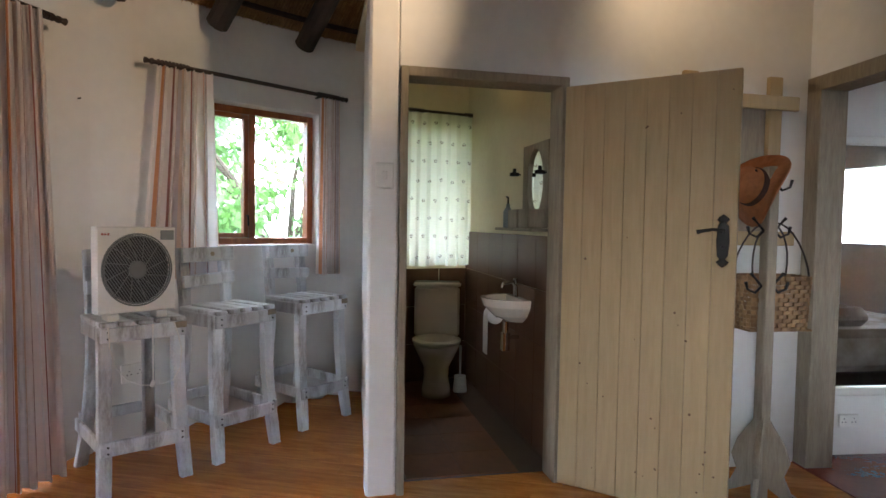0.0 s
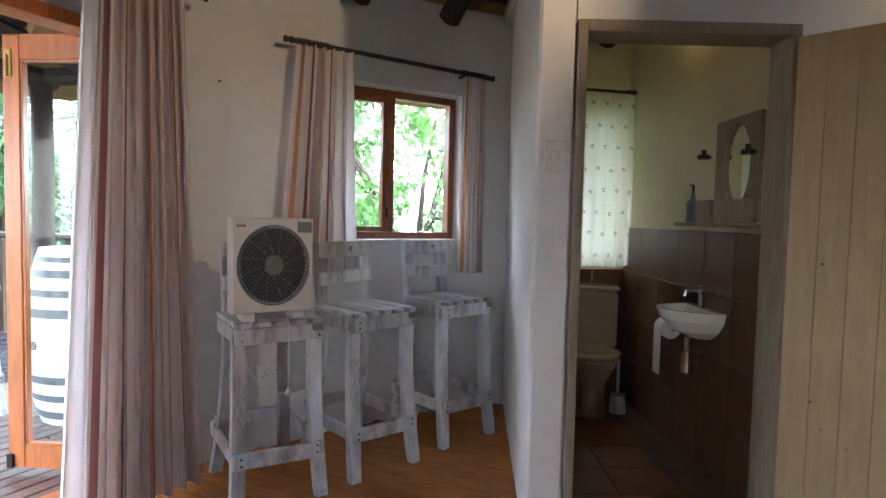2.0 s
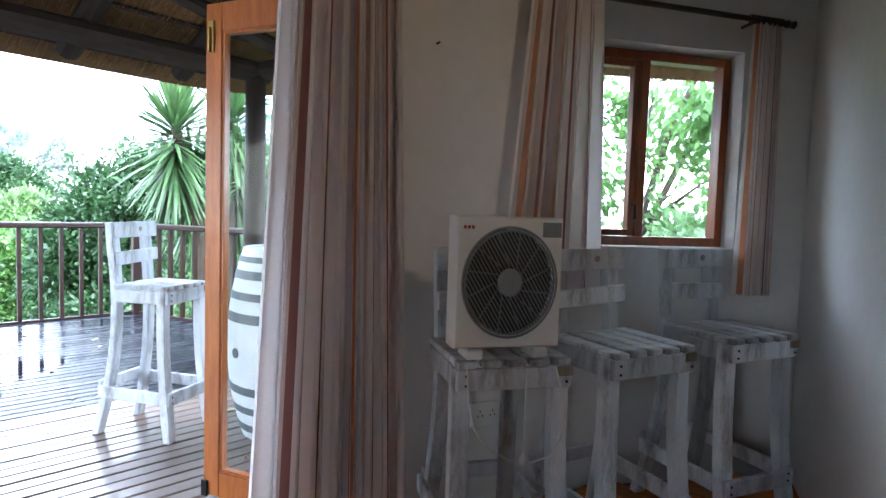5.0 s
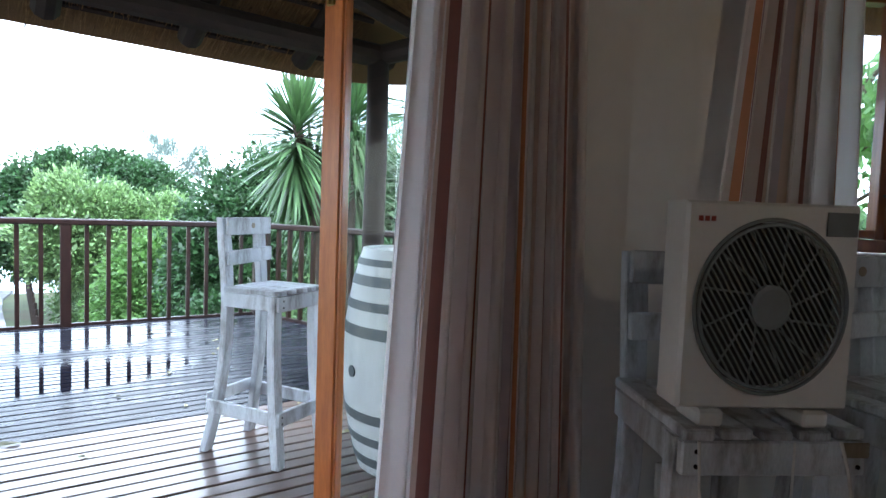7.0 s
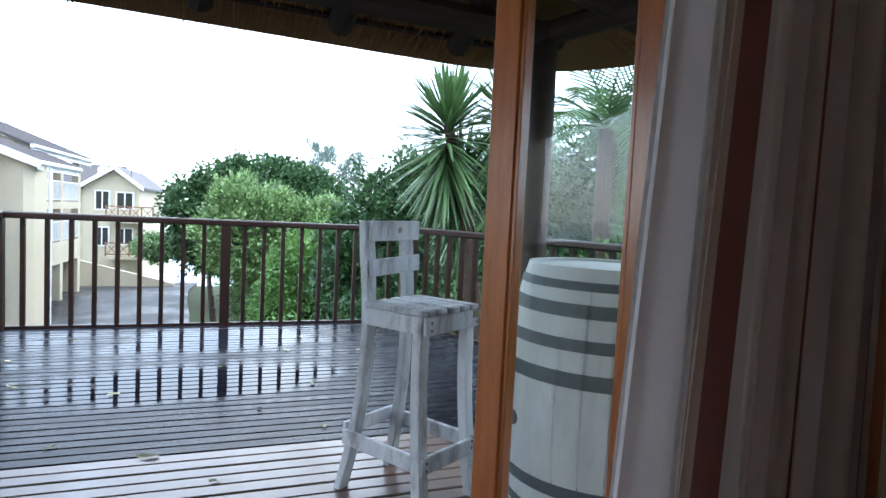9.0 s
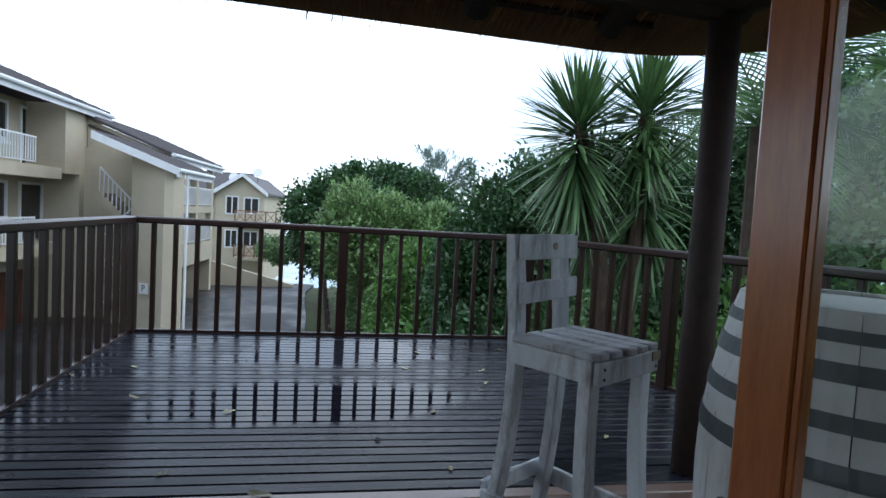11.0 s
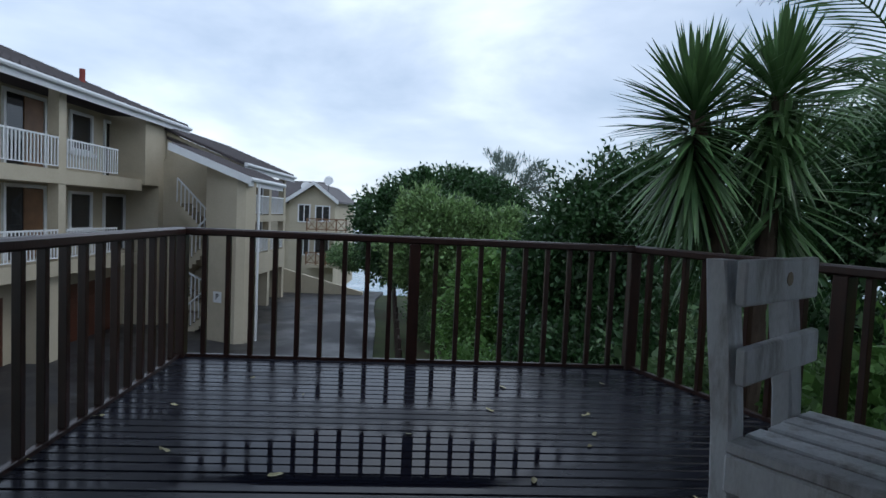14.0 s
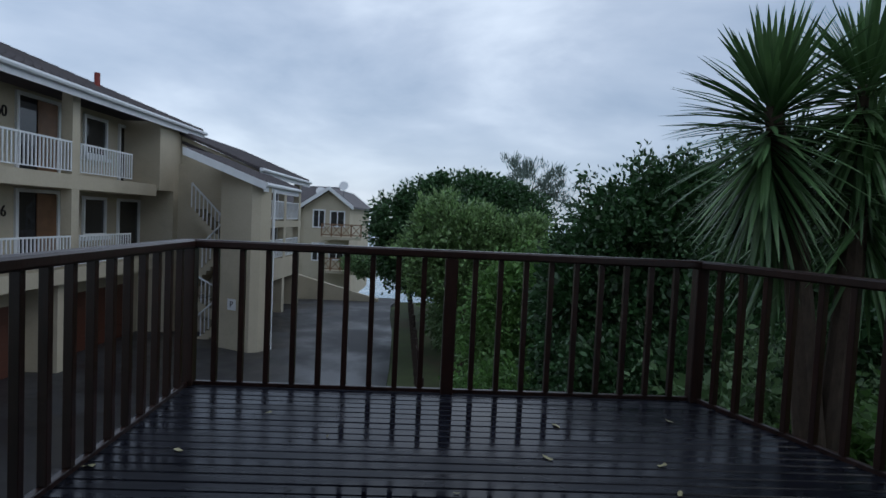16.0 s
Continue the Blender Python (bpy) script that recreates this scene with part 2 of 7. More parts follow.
M_LEAFGREY = mat("grey green needle", (0.22, 0.28, 0.25), (0.14, 0.19, 0.16), 0.7, 3, bump=0, vary=0.3, island=True, translucent=0.2)
M_YUCCA = mat("yucca blade", (0.13, 0.23, 0.085), (0.07, 0.14, 0.055), 0.34, 2, (1, 1, 1), 0, 8, vary=0.35, island=True, translucent=0.15)
M_BARK = mat("brown bark", (0.10, 0.07, 0.05), (0.05, 0.035, 0.025), 0.9, 8, (3, 3, 1), 0.8, 30)
M_PAPER = mat("toilet paper", (0.8, 0.78, 0.75), None, 0.9, 5, bump=0.05)
M_WICKER = mat("woven wicker", (0.30, 0.17, 0.075), (0.16, 0.085, 0.035), 0.75, 12, bump=0.4, vary=0.3, island=True)
M_FELT = mat("straw hat", (0.42, 0.16, 0.06), (0.27, 0.10, 0.04), 0.85, 20, bump=0.4)
M_DARKGLASS = mat("dark window glass", (0.02, 0.022, 0.026), None, 0.06, 3, bump=0.0, spec=0.7)
M_LEAFDEAD = mat("fallen leaf", (0.42, 0.40, 0.26), (0.22, 0.20, 0.09), 0.6, 20, bump=0.1, vary=0.4)
M_BED = mat("bed linen", (0.65, 0.62, 0.56), (0.30, 0.24, 0.16), 0.9, 3.0, fine=8, bump=0.1)
M_TILEPIECE = mat("glazed brown wall tile", (0.13, 0.065, 0.035), (0.10, 0.048, 0.027), 0.45, 3, fine=25, bump=0.03, vary=0.08, spec=0.25)


def glass(name, tint=(0.93, 0.96, 0.96)):
    m = bpy.data.materials.new(name)
    m.use_nodes = True
    n, k = m.node_tree.nodes, m.node_tree.links
    n.clear()
    t, g, mx, fr, o = (n.new("ShaderNode" + x) for x in ("BsdfTransparent", "BsdfGlossy", "MixShader", "LayerWeight", "OutputMaterial"))
    t.inputs["Color"].default_value = (*tint, 1)
    g.inputs["Roughness"].default_value = 0.0
    pw = n.new("ShaderNodeMath")
    pw.operation = "POWER"
    pw.inputs[1].default_value = 4.5
    fr.inputs["Blend"].default_value = 0.5
    k.new(fr.outputs["Facing"], pw.inputs[0])
    dbl = n.new("ShaderNodeMath")
    dbl.operation, dbl.use_clamp = "MULTIPLY_ADD", True
    dbl.inputs[1].default_value, dbl.inputs[2].default_value = 0.26, 0.022
    k.new(pw.outputs[0], dbl.inputs[0])
    k.new(dbl.outputs[0], mx.inputs["Fac"])
    k.new(t.outputs["BSDF"], mx.inputs[1])
    k.new(g.outputs["BSDF"], mx.inputs[2])
    k.new(mx.outputs["Shader"], o.inputs["Surface"])
    return m


M_GLASS = glass("clear glass")
M_MIRROR = mat("mirror silver", (0.86, 0.87, 0.87), None, 0.02, 2, metal=1.0, bump=0.0)


def striped():
    """Curtain cloth woven in vertical stripes, by its own u coordinate."""
    m = mat("striped curtain cloth", (0.62, 0.58, 0.55), (0.55, 0.51, 0.48), 0.9, 8, bump=0.15, fine=120, translucent=0.5)
    n, k = m.node_tree.nodes, m.node_tree.links
    u = n.new("ShaderNodeUVMap")
    s = n.new("ShaderNodeSeparateXYZ")
    k.new(u.outputs["UV"], s.inputs[0])
    fr = n.new("ShaderNodeMath")
    fr.operation = "FRACT"
    k.new(s.outputs["X"], fr.inputs[0])
    r = n.new("ShaderNodeValToRGB")
    r.color_ramp.interpolation = "CONSTANT"
    white, rust, tan, red, grey = (0.84, 0.78, 0.76, 1), (0.60, 0.27, 0.14, 1), (0.72, 0.57, 0.48, 1), (0.33, 0.15, 0.13, 1), (0.62, 0.55, 0.57, 1)
    stops = [(0, white), (0.18, rust), (0.23, white), (0.28, red), (0.295, white), (0.42, tan), (0.45, white), (0.56, red), (0.585, tan), (0.62, white), (0.76, rust), (0.785, white), (0.82, red), (0.835, grey), (0.92, tan)]
    el = r.color_ramp.elements
    el[0].position, el[0].color = stops[0]
    el[1].position, el[1].color = stops[1]
    for pos, c in stops[2:]:
        e = el.new(pos)
        e.color = c
    k.new(fr.outputs[0], r.inputs["Fac"])
    b = n["Principled BSDF"]
    k.new(r.outputs["Color"], b.inputs["Base Color"])
    for nd in n:
        if nd.type == "BSDF_TRANSLUCENT":
            k.new(r.outputs["Color"], nd.inputs["Color"])
    return m


M_STRIPE = striped()
M_LINING = mat("white cotton lining", (0.86, 0.84, 0.84), (0.80, 0.78, 0.78), 0.9, 5, bump=0.1, fine=90, translucent=0.7)
M_VOILE = mat("cream voile", (0.78, 0.76, 0.62), (0.72, 0.70, 0.56), 0.9, 6, bump=0.1, fine=80, translucent=0.38)


# ---- mesh helpers ----
def mesh_ob(name, bm, material, parent=None, label="", smooth=False):
    me = bpy.data.meshes.new(name)
    bm.normal_update()
    bm.to_mesh(me)
    bm.free()
    me.materials.append(material)
    if smooth:
        me.shade_smooth()
    ob = new(name, me)
    if parent is not None:
        ob.parent = parent
    if label:
        ob["label"] = label
    return ob


part = mesh_ob


def structure(name, bm, material, label, smooth=False, parent=None):
    return tagged(mesh_ob(name, bm, material, parent, smooth=smooth), label, "", "", "structure")


def thing(name, label, category, group="", m=None):
    ob = new(name)
    ob.empty_display_size = 0.1
    if m is not None:
        ob.matrix_world = m
    return tagged(ob, label, category, group)


def box(bm, x0, x1, y0, y1, z0, z1, m=None, bevel=0.0):
    pts = [(x, y, z) for z in (z0, z1) for y in (y0, y1) for x in (x0, x1)]
    vs = [bm.verts.new(m @ Vector(p) if m else p) for p in pts]
    fs = [bm.faces.new([vs[i] for i in q]) for q in ((0, 2, 3, 1), (4, 5, 7, 6), (0, 1, 5, 4), (2, 6, 7, 3), (0, 4, 6, 2), (1, 3, 7, 5))]
    if bevel:
        es = list({e for f in fs for e in f.edges})
        bmesh.ops.bevel(bm, geom=es, offset=bevel, segments=1, affect="EDGES", profile=0.5)
    return vs


def new_box(x0, x1, y0, y1, z0, z1, m=None, bevel=0.0):
    bm = bmesh.new()
    box(bm, x0, x1, y0, y1, z0, z1, m, bevel)
    return bm


def tube(bm, pts, radii, seg=8, cap=True, squash=None):
    """A tube through points, with a radius at each."""
    pts = [Vector(p) for p in pts]
    if not isinstance(radii, (list, tuple)):
        radii = [radii] * len(pts)
    rings, side = [], None
    for i, p in enumerate(pts):
        d = (pts[min(i + 1, len(pts) - 1)] - pts[max(i - 1, 0)]).normalized()
        if side is None:
            side = d.orthogonal().normalized()
        side = (side - d * side.dot(d)).normalized()
        up = d.cross(side)
        rings.append([bm.verts.new(p + (side * math.cos(a) + up * math.sin(a)) * radii[i]) for a in (2 * math.pi * j / seg for j in range(seg))])
    for a, b in zip(rings, rings[1:]):
        for j in range(seg):
            bm.faces.new((a[j], a[(j + 1) % seg], b[(j + 1) % seg], b[j]))
    if cap:
        bm.faces.new(rings[0][::-1])
        bm.faces.new(rings[-1])


def new_tube(pts, radii, seg=8):
    bm = bmesh.new()
    tube(bm, pts, radii, seg)
    return bm


def plank(bm, a, b, width, thick, wdir, bevel=0.004):
    """A bar from a to b, width along wdir."""
    a, b = Vector(a), Vector(b)
    d = (b - a).normalized()
    w = (Vector(wdir) - d * Vector(wdir).dot(d)).normalized()
    t = d.cross(w)
    m = Matrix((( *w, 0), (*t, 0), (*d, 0), (0, 0, 0, 1))).transposed()
    m.translation = a
    box(bm, -width / 2, width / 2, -thick / 2, thick / 2, 0, (b - a).length, m, bevel)


def curved_bar(bm, pts, wx, wy):
    """A bar of rectangular section wx by wy whose middle runs through points."""
    rings = []
    for i, p in enumerate(pts):
        x, y, z = p
        rings.append([bm.verts.new((x + sx * wx / 2, y + sy * wy / 2, z)) for sx, sy in ((-1, -1), (1, -1), (1, 1), (-1, 1))])
    for a, b in zip(rings, rings[1:]):
        for j in range(4):
            bm.faces.new((a[j], a[(j + 1) % 4], b[(j + 1) % 4], b[j]))
    bm.faces.new(rings[0][::-1])
    bm.faces.new(rings[-1])


def lathe(bm, profile, seg=32, centre=(0, 0)):
    rings = [[bm.verts.new((centre[0] + r * math.cos(a), centre[1] + r * math.sin(a), z)) for a in (2 * math.pi * j / seg for j in range(seg))] for r, z in profile]
    for a, b in zip(rings, rings[1:]):
        for j in range(seg):
            bm.faces.new((a[j], a[(j + 1) % seg], b[(j + 1) % seg], b[j]))
    bm.faces.new(rings[0][::-1])
    bm.faces.new(rings[-1])


def frame_xy(p, q, z=0.0):
    """Matrix whose x runs from p to q in plan, y to the left of it, z up."""
    a = math.atan2(q[1] - p[1], q[0] - p[0])
    return pose(p[0], p[1], z, 0, 0, math.degrees(a))


# ---- the round room ----
CX, CY, R_IN, R_OUT = 1.446, 1.337, 4.30, 4.52
WALL_TOP = 2.70


def polar(r, deg, z=0.0):
    return Vector((CX + r * math.cos(radians(deg)), CY + r * math.sin(radians(deg)), z))


def arc(bm, a0, a1, z0, z1, r0=R_IN, r1=R_OUT, step=3.0):
    n = max(1, round((a1 - a0) / step))
    cols = []
    for i in range(n + 1):
        a = a0 + (a1 - a0) * i / n
        cols.append([bm.verts.new(polar(r, a, z)) for r, z in ((r0, z0), (r1, z0), (r1, z1), (r0, z1))])
    for a, b in zip(cols, cols[1:]):
        for j in range(4):
            bm.faces.new((a[j], b[j], b[(j + 1) % 4], a[(j + 1) % 4]))
    bm.faces.new(cols[0])
    bm.faces.new(cols[-1][::-1])


WIN_A, WIN_B, WIN_Z0, WIN_Z1 = 138.8, 149.6, 1.14, 2.10
BWIN_A, BWIN_B, BWIN_Z0, BWIN_Z1 = 121.0, 129.5, 1.05, 2.10
DOOR_A, DOOR_B, DOOR_Z = 165.4, 190.0, 2.12
bm = bmesh.new()
# the unseen 236 to 246 opening is added to let more daylight in
for a0, a1, z0, z1 in ((190, 236, -0.25, 3.3), (236, 246, -0.25, 0.9), (236, 246, 2.1, 3.3), (246, 352, -0.25, 3.3), (352, 356, -0.25, 3.3), (356, 369, -0.25, 1.15), (356, 369, 2.08, 3.3), (9, BWIN_A, -0.25, 3.3)):
    arc(bm, a0, a1, z0, z1)
arc(bm, BWIN_A, BWIN_B, -0.25, BWIN_Z0)
arc(bm, BWIN_A, BWIN_B, BWIN_Z1, 3.3)
arc(bm, BWIN_B, WIN_A, -0.25, 3.3)
arc(bm, WIN_A, WIN_B, -0.25, WIN_Z0)
arc(bm, WIN_A, WIN_B, WIN_Z1, 3.3)
arc(bm, WIN_B, DOOR_A, -0.25, 3.3)
arc(bm, DOOR_A, DOOR_B, DOOR_Z, 3.3)
arc(bm, DOOR_A, DOOR_B, -0.25, -0.02)
structure("wall_round", bm, M_WALL, "white plastered curved outer wall of the round room")

# partition walls
E1 = Vector((-0.90, 2.697, 0))
F0, F1 = Vector((-0.765, 2.755, 0)), Vector((0.0, 3.09, 0))
FU = (F1 - F0).normalized()
MF = frame_xy(F0, F1)
TOP = 3.25
bm = bmesh.new()
box(bm, -0.148, -0.005, 0, 0.13, -0.02, TOP, MF, 0.012)
box(bm, -0.005, 0.842, 0, 0.13, 2.045, TOP, MF)
box(bm, 0.842, 2.26, 0, 0.13, -0.02, TOP, MF)
structure("wall_bathroom_front", bm, M_WALL, "white plastered partition wall with the bathroom doorway")
bm = bmesh.new()
G1 = Vector((-1.56, 4.50, 0))
MG = frame_xy(E1, G1)
box(bm, 0.06, (G1 - E1).length, -0.13, 0, -0.02, TOP, MG)
structure("wall_bathroom_side", bm, M_WALL, "white plastered side wall of the bathroom")
# bathroom right wall
H0 = F1 + FU * 0.035
H1 = H0 + Vector((-0.405, 0.914, 0)) * 2.35
MH = frame_xy(H0, H1)
bm = bmesh.new()
box(bm, 0.14, 2.30, -0.10, 0, -0.02, TOP, MH)
structure("wall_bathroom_right", bm, M_CREAM, "cream bathroom wall above brown tiles")
# bathroom lining of the round wall and of the front, in cream
bm = bmesh.new()
arc(bm, 116.5, BWIN_A, -0.02, 2.62, R_IN - 0.012, R_IN - 0.002, 2)
arc(bm, BWIN_A, BWIN_B, -0.02, BWIN_Z0, R_IN - 0.012, R_IN - 0.002, 2)
arc(bm, BWIN_A, BWIN_B, BWIN_Z1, 2.62, R_IN - 0.012, R_IN - 0.002, 2)
arc(bm, BWIN_B, 132.3, -0.02, 2.62, R_IN - 0.012, R_IN - 0.002, 2)
structure("wall_bathroom_back", bm, M_CREAM, "cream plastered back wall of the bathroom")
bm = bmesh.new()
box(bm, -0.1, 2.6, 0.13, 2.6, 2.62, 2.68, MF)
structure("ceiling_bathroom", bm, M_CREAM, "cream bathroom ceiling")

# floors
bm = bmesh.new()
lathe(bm, [(R_IN + 0.02, -0.25), (R_IN + 0.02, -0.021)], 72, (CX, CY))
structure("floor_base", bm, M_GROUT, "dark subfloor under the boards")

# doorway to the bedroom and the wall beyond
K0 = F0 + FU * 2.26
K1 = K0 + Vector((0.42, -1.30, 0))
MK = frame_xy(K1, K0)
LK = (K1 - K0).length
bm = bmesh.new()
box(bm, -1.6, 0.1, -0.12, 0, -0.02, TOP, MK)
box(bm, 0.1, LK, -0.12, 0, 2.10, TOP, MK)
structure("wall_bedroom", bm, M_WALL, "white plastered wall over the bedroom doorway")
bm = bmesh.new()
box(bm, LK - 0.11, LK - 0.005, -0.14, 0.02, 0, 2.10, MK, 0.004)
box(bm, 0.1, LK - 0.005, -0.14, 0.02, 2.05, 2.13, MK, 0.004)
structure("door_frame_bedroom", bm, M_GREYWOOD, "grey limed timber frame of the bedroom doorway")
N0 = K0 + Vector((0.12, 0.10, 0))
N1 = N0 + Vector((1.9, 0.60, 0))
MN = frame_xy(N0, N1)
bm = bmesh.new()
box(bm, -0.1, 2.0, 0, 0.12, -0.02, TOP, MN)
structure("wall_bedroom_back", bm, M_WALL, "white bedroom wall with a framed mirror")

# roof over the room
bm = bmesh.new()
n = 96
ring0 = [bm.verts.new(polar(R_OUT + 0.1, 360 * i / n, 2.45)) for i in range(n)]
ring1 = [bm.verts.new(polar(0.05, 360 * i / n, 5.6)) for i in range(n)]
ring2 = [bm.verts.new(polar(R_OUT + 0.1, 360 * i / n, 2.76)) for i in range(n)]
ring3 = [bm.verts.new(polar(0.05, 360 * i / n, 5.95)) for i in range(n)]
for a, b in ((ring0, ring1), (ring3, ring2), (ring2, ring0), (ring1, ring3)):
    for i in range(n):
        bm.faces.new((a[i], a[(i + 1) % n], b[(i + 1) % n], b[i]))
structure("ceiling", bm, M_THATCHBASE, "thatched reed ceiling on dark poles")


def pole(name, a, b, r, label, r2=None):
    pts = [Vector(a).lerp(Vector(b), i / 5) + Vector((random.uniform(-1, 1), random.uniform(-1, 1), random.uniform(-1, 1))) * r * 0.08 * (0 < i < 5) for i in range(6)]
    return tagged(mesh_ob(name, new_tube(pts, [r + (r * 0.85 - r) * i / 5 for i in range(6)] if r2 is None else [r + (r2 - r) * i / 5 for i in range(6)], 10), M_BEAM, smooth=False), label, "roof beam", "roof beams")


for a in (112, 125, 133.5, 141.0, 149.5, 158, 166.5, 175, 184, 195, 30, 60, 90, 215, 240, 265, 290, 315, 340, 5):
    # each rafter follows the cone's slope just under it
    pole("rafter", polar(4.20, a, 2.55), polar(0.4, a, 5.10), 0.072, "dark round timber rafter under the thatch")

bm = bmesh.new()
cols = []
for i in range(45):
    a = 52 + i * 2.6
    cols.append([bm.verts.new(polar(r, a, z)) for r, z in ((4.50, 2.80), (5.32, 2.20), (5.34, 2.46), (4.50, 3.12))])
for a, b in zip(cols, cols[1:]):
    for j in range(4):
        bm.faces.new((a[j], b[j], b[(j + 1) % 4], a[(j + 1) % 4]))
bm.faces.new(cols[0])
bm.faces.new(cols[-1][::-1])
structure("roof_eave", bm, M_THATCHBASE, "overhanging thatched eave of the round room")

# ---- verandah roof ----
EX, EY, EZ = -5.84, 4.35, 2.155
bm = bmesh.new()
SL = 0.30


def roof_z(x, y):
    return EZ + 0.10 + SL * min(x - EX, EY - y if EY - y > 0 else 0, 3.6)


xs = np.linspace(EX, 1.0, 36)
ys = np.linspace(-4.5, EY, 44)


def eave_round(x, y):
    """Pull the corner of the eave in to a rounded shape."""
    dx, dy = (EX + 1.1) - x, y - (EY - 1.1)
    if dx > 0 and dy > 0:
        d = math.hypot(dx, dy)
        m_ = max(dx, dy)
        return (EX + 1.1) - dx * m_ / d, (EY - 1.1) + dy * m_ / d
    return x, y


grid_lo, grid_hi = {}, {}
for i, x in enumerate(xs):
    for j, y in enumerate(ys):
        z = roof_z(x, y)
        px_, py_ = eave_round(x, y)
        if math.hypot(px_ - CX, py_ - CY) < R_OUT - 0.20:
            continue
        grid_lo[i, j] = bm.verts.new((px_, py_, z))
        grid_hi[i, j] = bm.verts.new((px_ - 0.02, py_, z + 0.28))
for g, flip in ((grid_lo, False), (grid_hi, True)):
    for i in range(35):
        for j in range(43):
            q = [(i, j), (i + 1, j), (i + 1, j + 1), (i, j + 1)]
            if all(k in g for k in q):
                vs = [g[k] for k in q]
                bm.faces.new(vs[::-1] if flip else vs)
for j in range(43):
    bm.faces.new((grid_lo[0, j], grid_lo[0, j + 1], grid_hi[0, j + 1], grid_hi[0, j]))
for i in range(35):
    if (i, 43) in grid_lo and (i + 1, 43) in grid_lo:
        bm.faces.new((grid_lo[i, 43], grid_lo[i + 1, 43], grid_hi[i + 1, 43], grid_hi[i, 43]))
structure("roof_verandah", bm, M_THATCHBASE, "thick thatched verandah roof with a ragged eave")

for y in (-2.2, -1.43, -0.66, 0.1, 0.86, 1.62, 2.38, 3.14):
    pole("verandah_rafter", (EX + 0.33, y, roof_z(EX + 0.33, y) - 0.07), (-2.85, y * 0.87 + 0.17, roof_z(-2.85, 0) - 0.03), 0.075, "dark round timber rafter of the verandah roof")
for x in (-4.6, -3.5, -2.4, -1.3):
    pole("verandah_rafter", (x, EY - 0.22, roof_z(x, EY - 0.22) - 0.10) if x > -5 else (x, EY - 0.3, 2.4), (x + 0.1, EY - 2.0 if x < -3.4 else EY - 0.1, roof_z(x, EY - 2.0 if x < -3.4 else EY - 0.1) - 0.05), 0.06, "dark round timber rafter of the verandah roof")
pole("eave_beam", (-5.05, -4.3, 2.28), (-5.05, 3.6, 2.30), 0.075, "long dark ring beam under the verandah eave", 0.08)
pole("eave_beam", (-5.05, 3.52, 2.31), (-3.0, 4.05, 2.33), 0.07, "long dark ring beam under the verandah eave", 0.08)
post = tagged(mesh_ob("verandah_post", new_tube([(-5.05, 3.50, -0.03), (-5.055, 3.50, 0.8), (-5.05, 3.505, 1.6), (-5.05, 3.50, 2.30)], [0.082, 0.08, 0.077, 0.075], 16), M_BEAM, smooth=True), "thick dark round timber post holding the verandah roof", "post")


# ---- deck ----
CL, CR = (-8.33, 0.11), (-8.08, 3.83)
SKEW = math.atan2(CR[0] - CL[0], CR[1] - CL[1])


def rail_y(side, x):
    return CL[1] - 0.045 * (x - CL[0]) if side == 0 else CR[1] + 0.27 * (x - CR[0])


BOARD, GAP = 0.085, 0.010
bm = bmesh.new()
dv = [[bm.verts.new((x, y, z)) for x, y in ((CL[0] - 0.05, CL[1] - 0.02), (-2.75, rail_y(0, -2.75) - 0.02), (-2.75, 4.9), (CR[0] - 0.05, CR[1] + 0.02))] for z in (-0.25, -0.037)]
bm.faces.new(dv[0][::-1])
bm.faces.new(dv[1])
for i in range(4):
    bm.faces.new((dv[0][i], dv[0][(i + 1) % 4], dv[1][(i + 1) % 4], dv[1][i]))
deck_base = structure("deck_frame", bm, M_GREYDARK, "dark joists under the deck boards")
deck = tagged(new("deck"), "slatted timber deck, soaked and mirror-like towards the rail", "deck", "", "structure")
X_FAR = CL[0] - 0.06
nb = int((-2.86 - X_FAR) / (BOARD + GAP))
for i in range(nb):
    x0 = X_FAR + i * (BOARD + GAP)
    y0, y1 = rail_y(0, x0) - 0.06, min(rail_y(1, x0 + 0.25) + 0.06, 5.6)
    bmb = new_box(0, BOARD, y0, y1, -0.035, random.uniform(-0.0015, 0.0015), None, 0.005)
    ob = part("deck_board", bmb, M_DECK if x0 < -5.22 else M_DECKDRY, deck)
    ob.matrix_basis = Matrix.Translation((x0, 0, 0)) @ Matrix.Rotation(-SKEW, 4, "Z")


# ---- railing ----
def railing(name, p, q, posts, spacing, label, skip_end=False):
    root = thing(name, label, "railing", "deck railings", frame_xy(p, q))
    ln = (Vector(q) - Vector(p)).length
    part("top_rail", new_box(-0.04 if not skip_end else 0.046, ln + 0.04, -0.052, 0.052, 0.99, 1.05, None, 0.012), M_RAIL, root)
    part("bottom_rail", new_box(0.05, ln - 0.05, -0.018, 0.018, -0.005, 0.028, None, 0.004), M_RAIL, root)
    for s in posts:
        part("post", new_box(s - 0.046, s + 0.046, -0.046, 0.046, -0.28, 0.989, None, 0.006), M_RAIL, root)
    k = int(round(ln / spacing))
    for i in range(1, k):
        s = ln * i / k
        if min([abs(s - a) for a in posts] + [9]) > 0.07:
            part("baluster", new_box(s - 0.019, s + 0.019, -0.022, 0.022, 0.0285, 0.989, None, 0.003), M_RAIL, root)
    return root


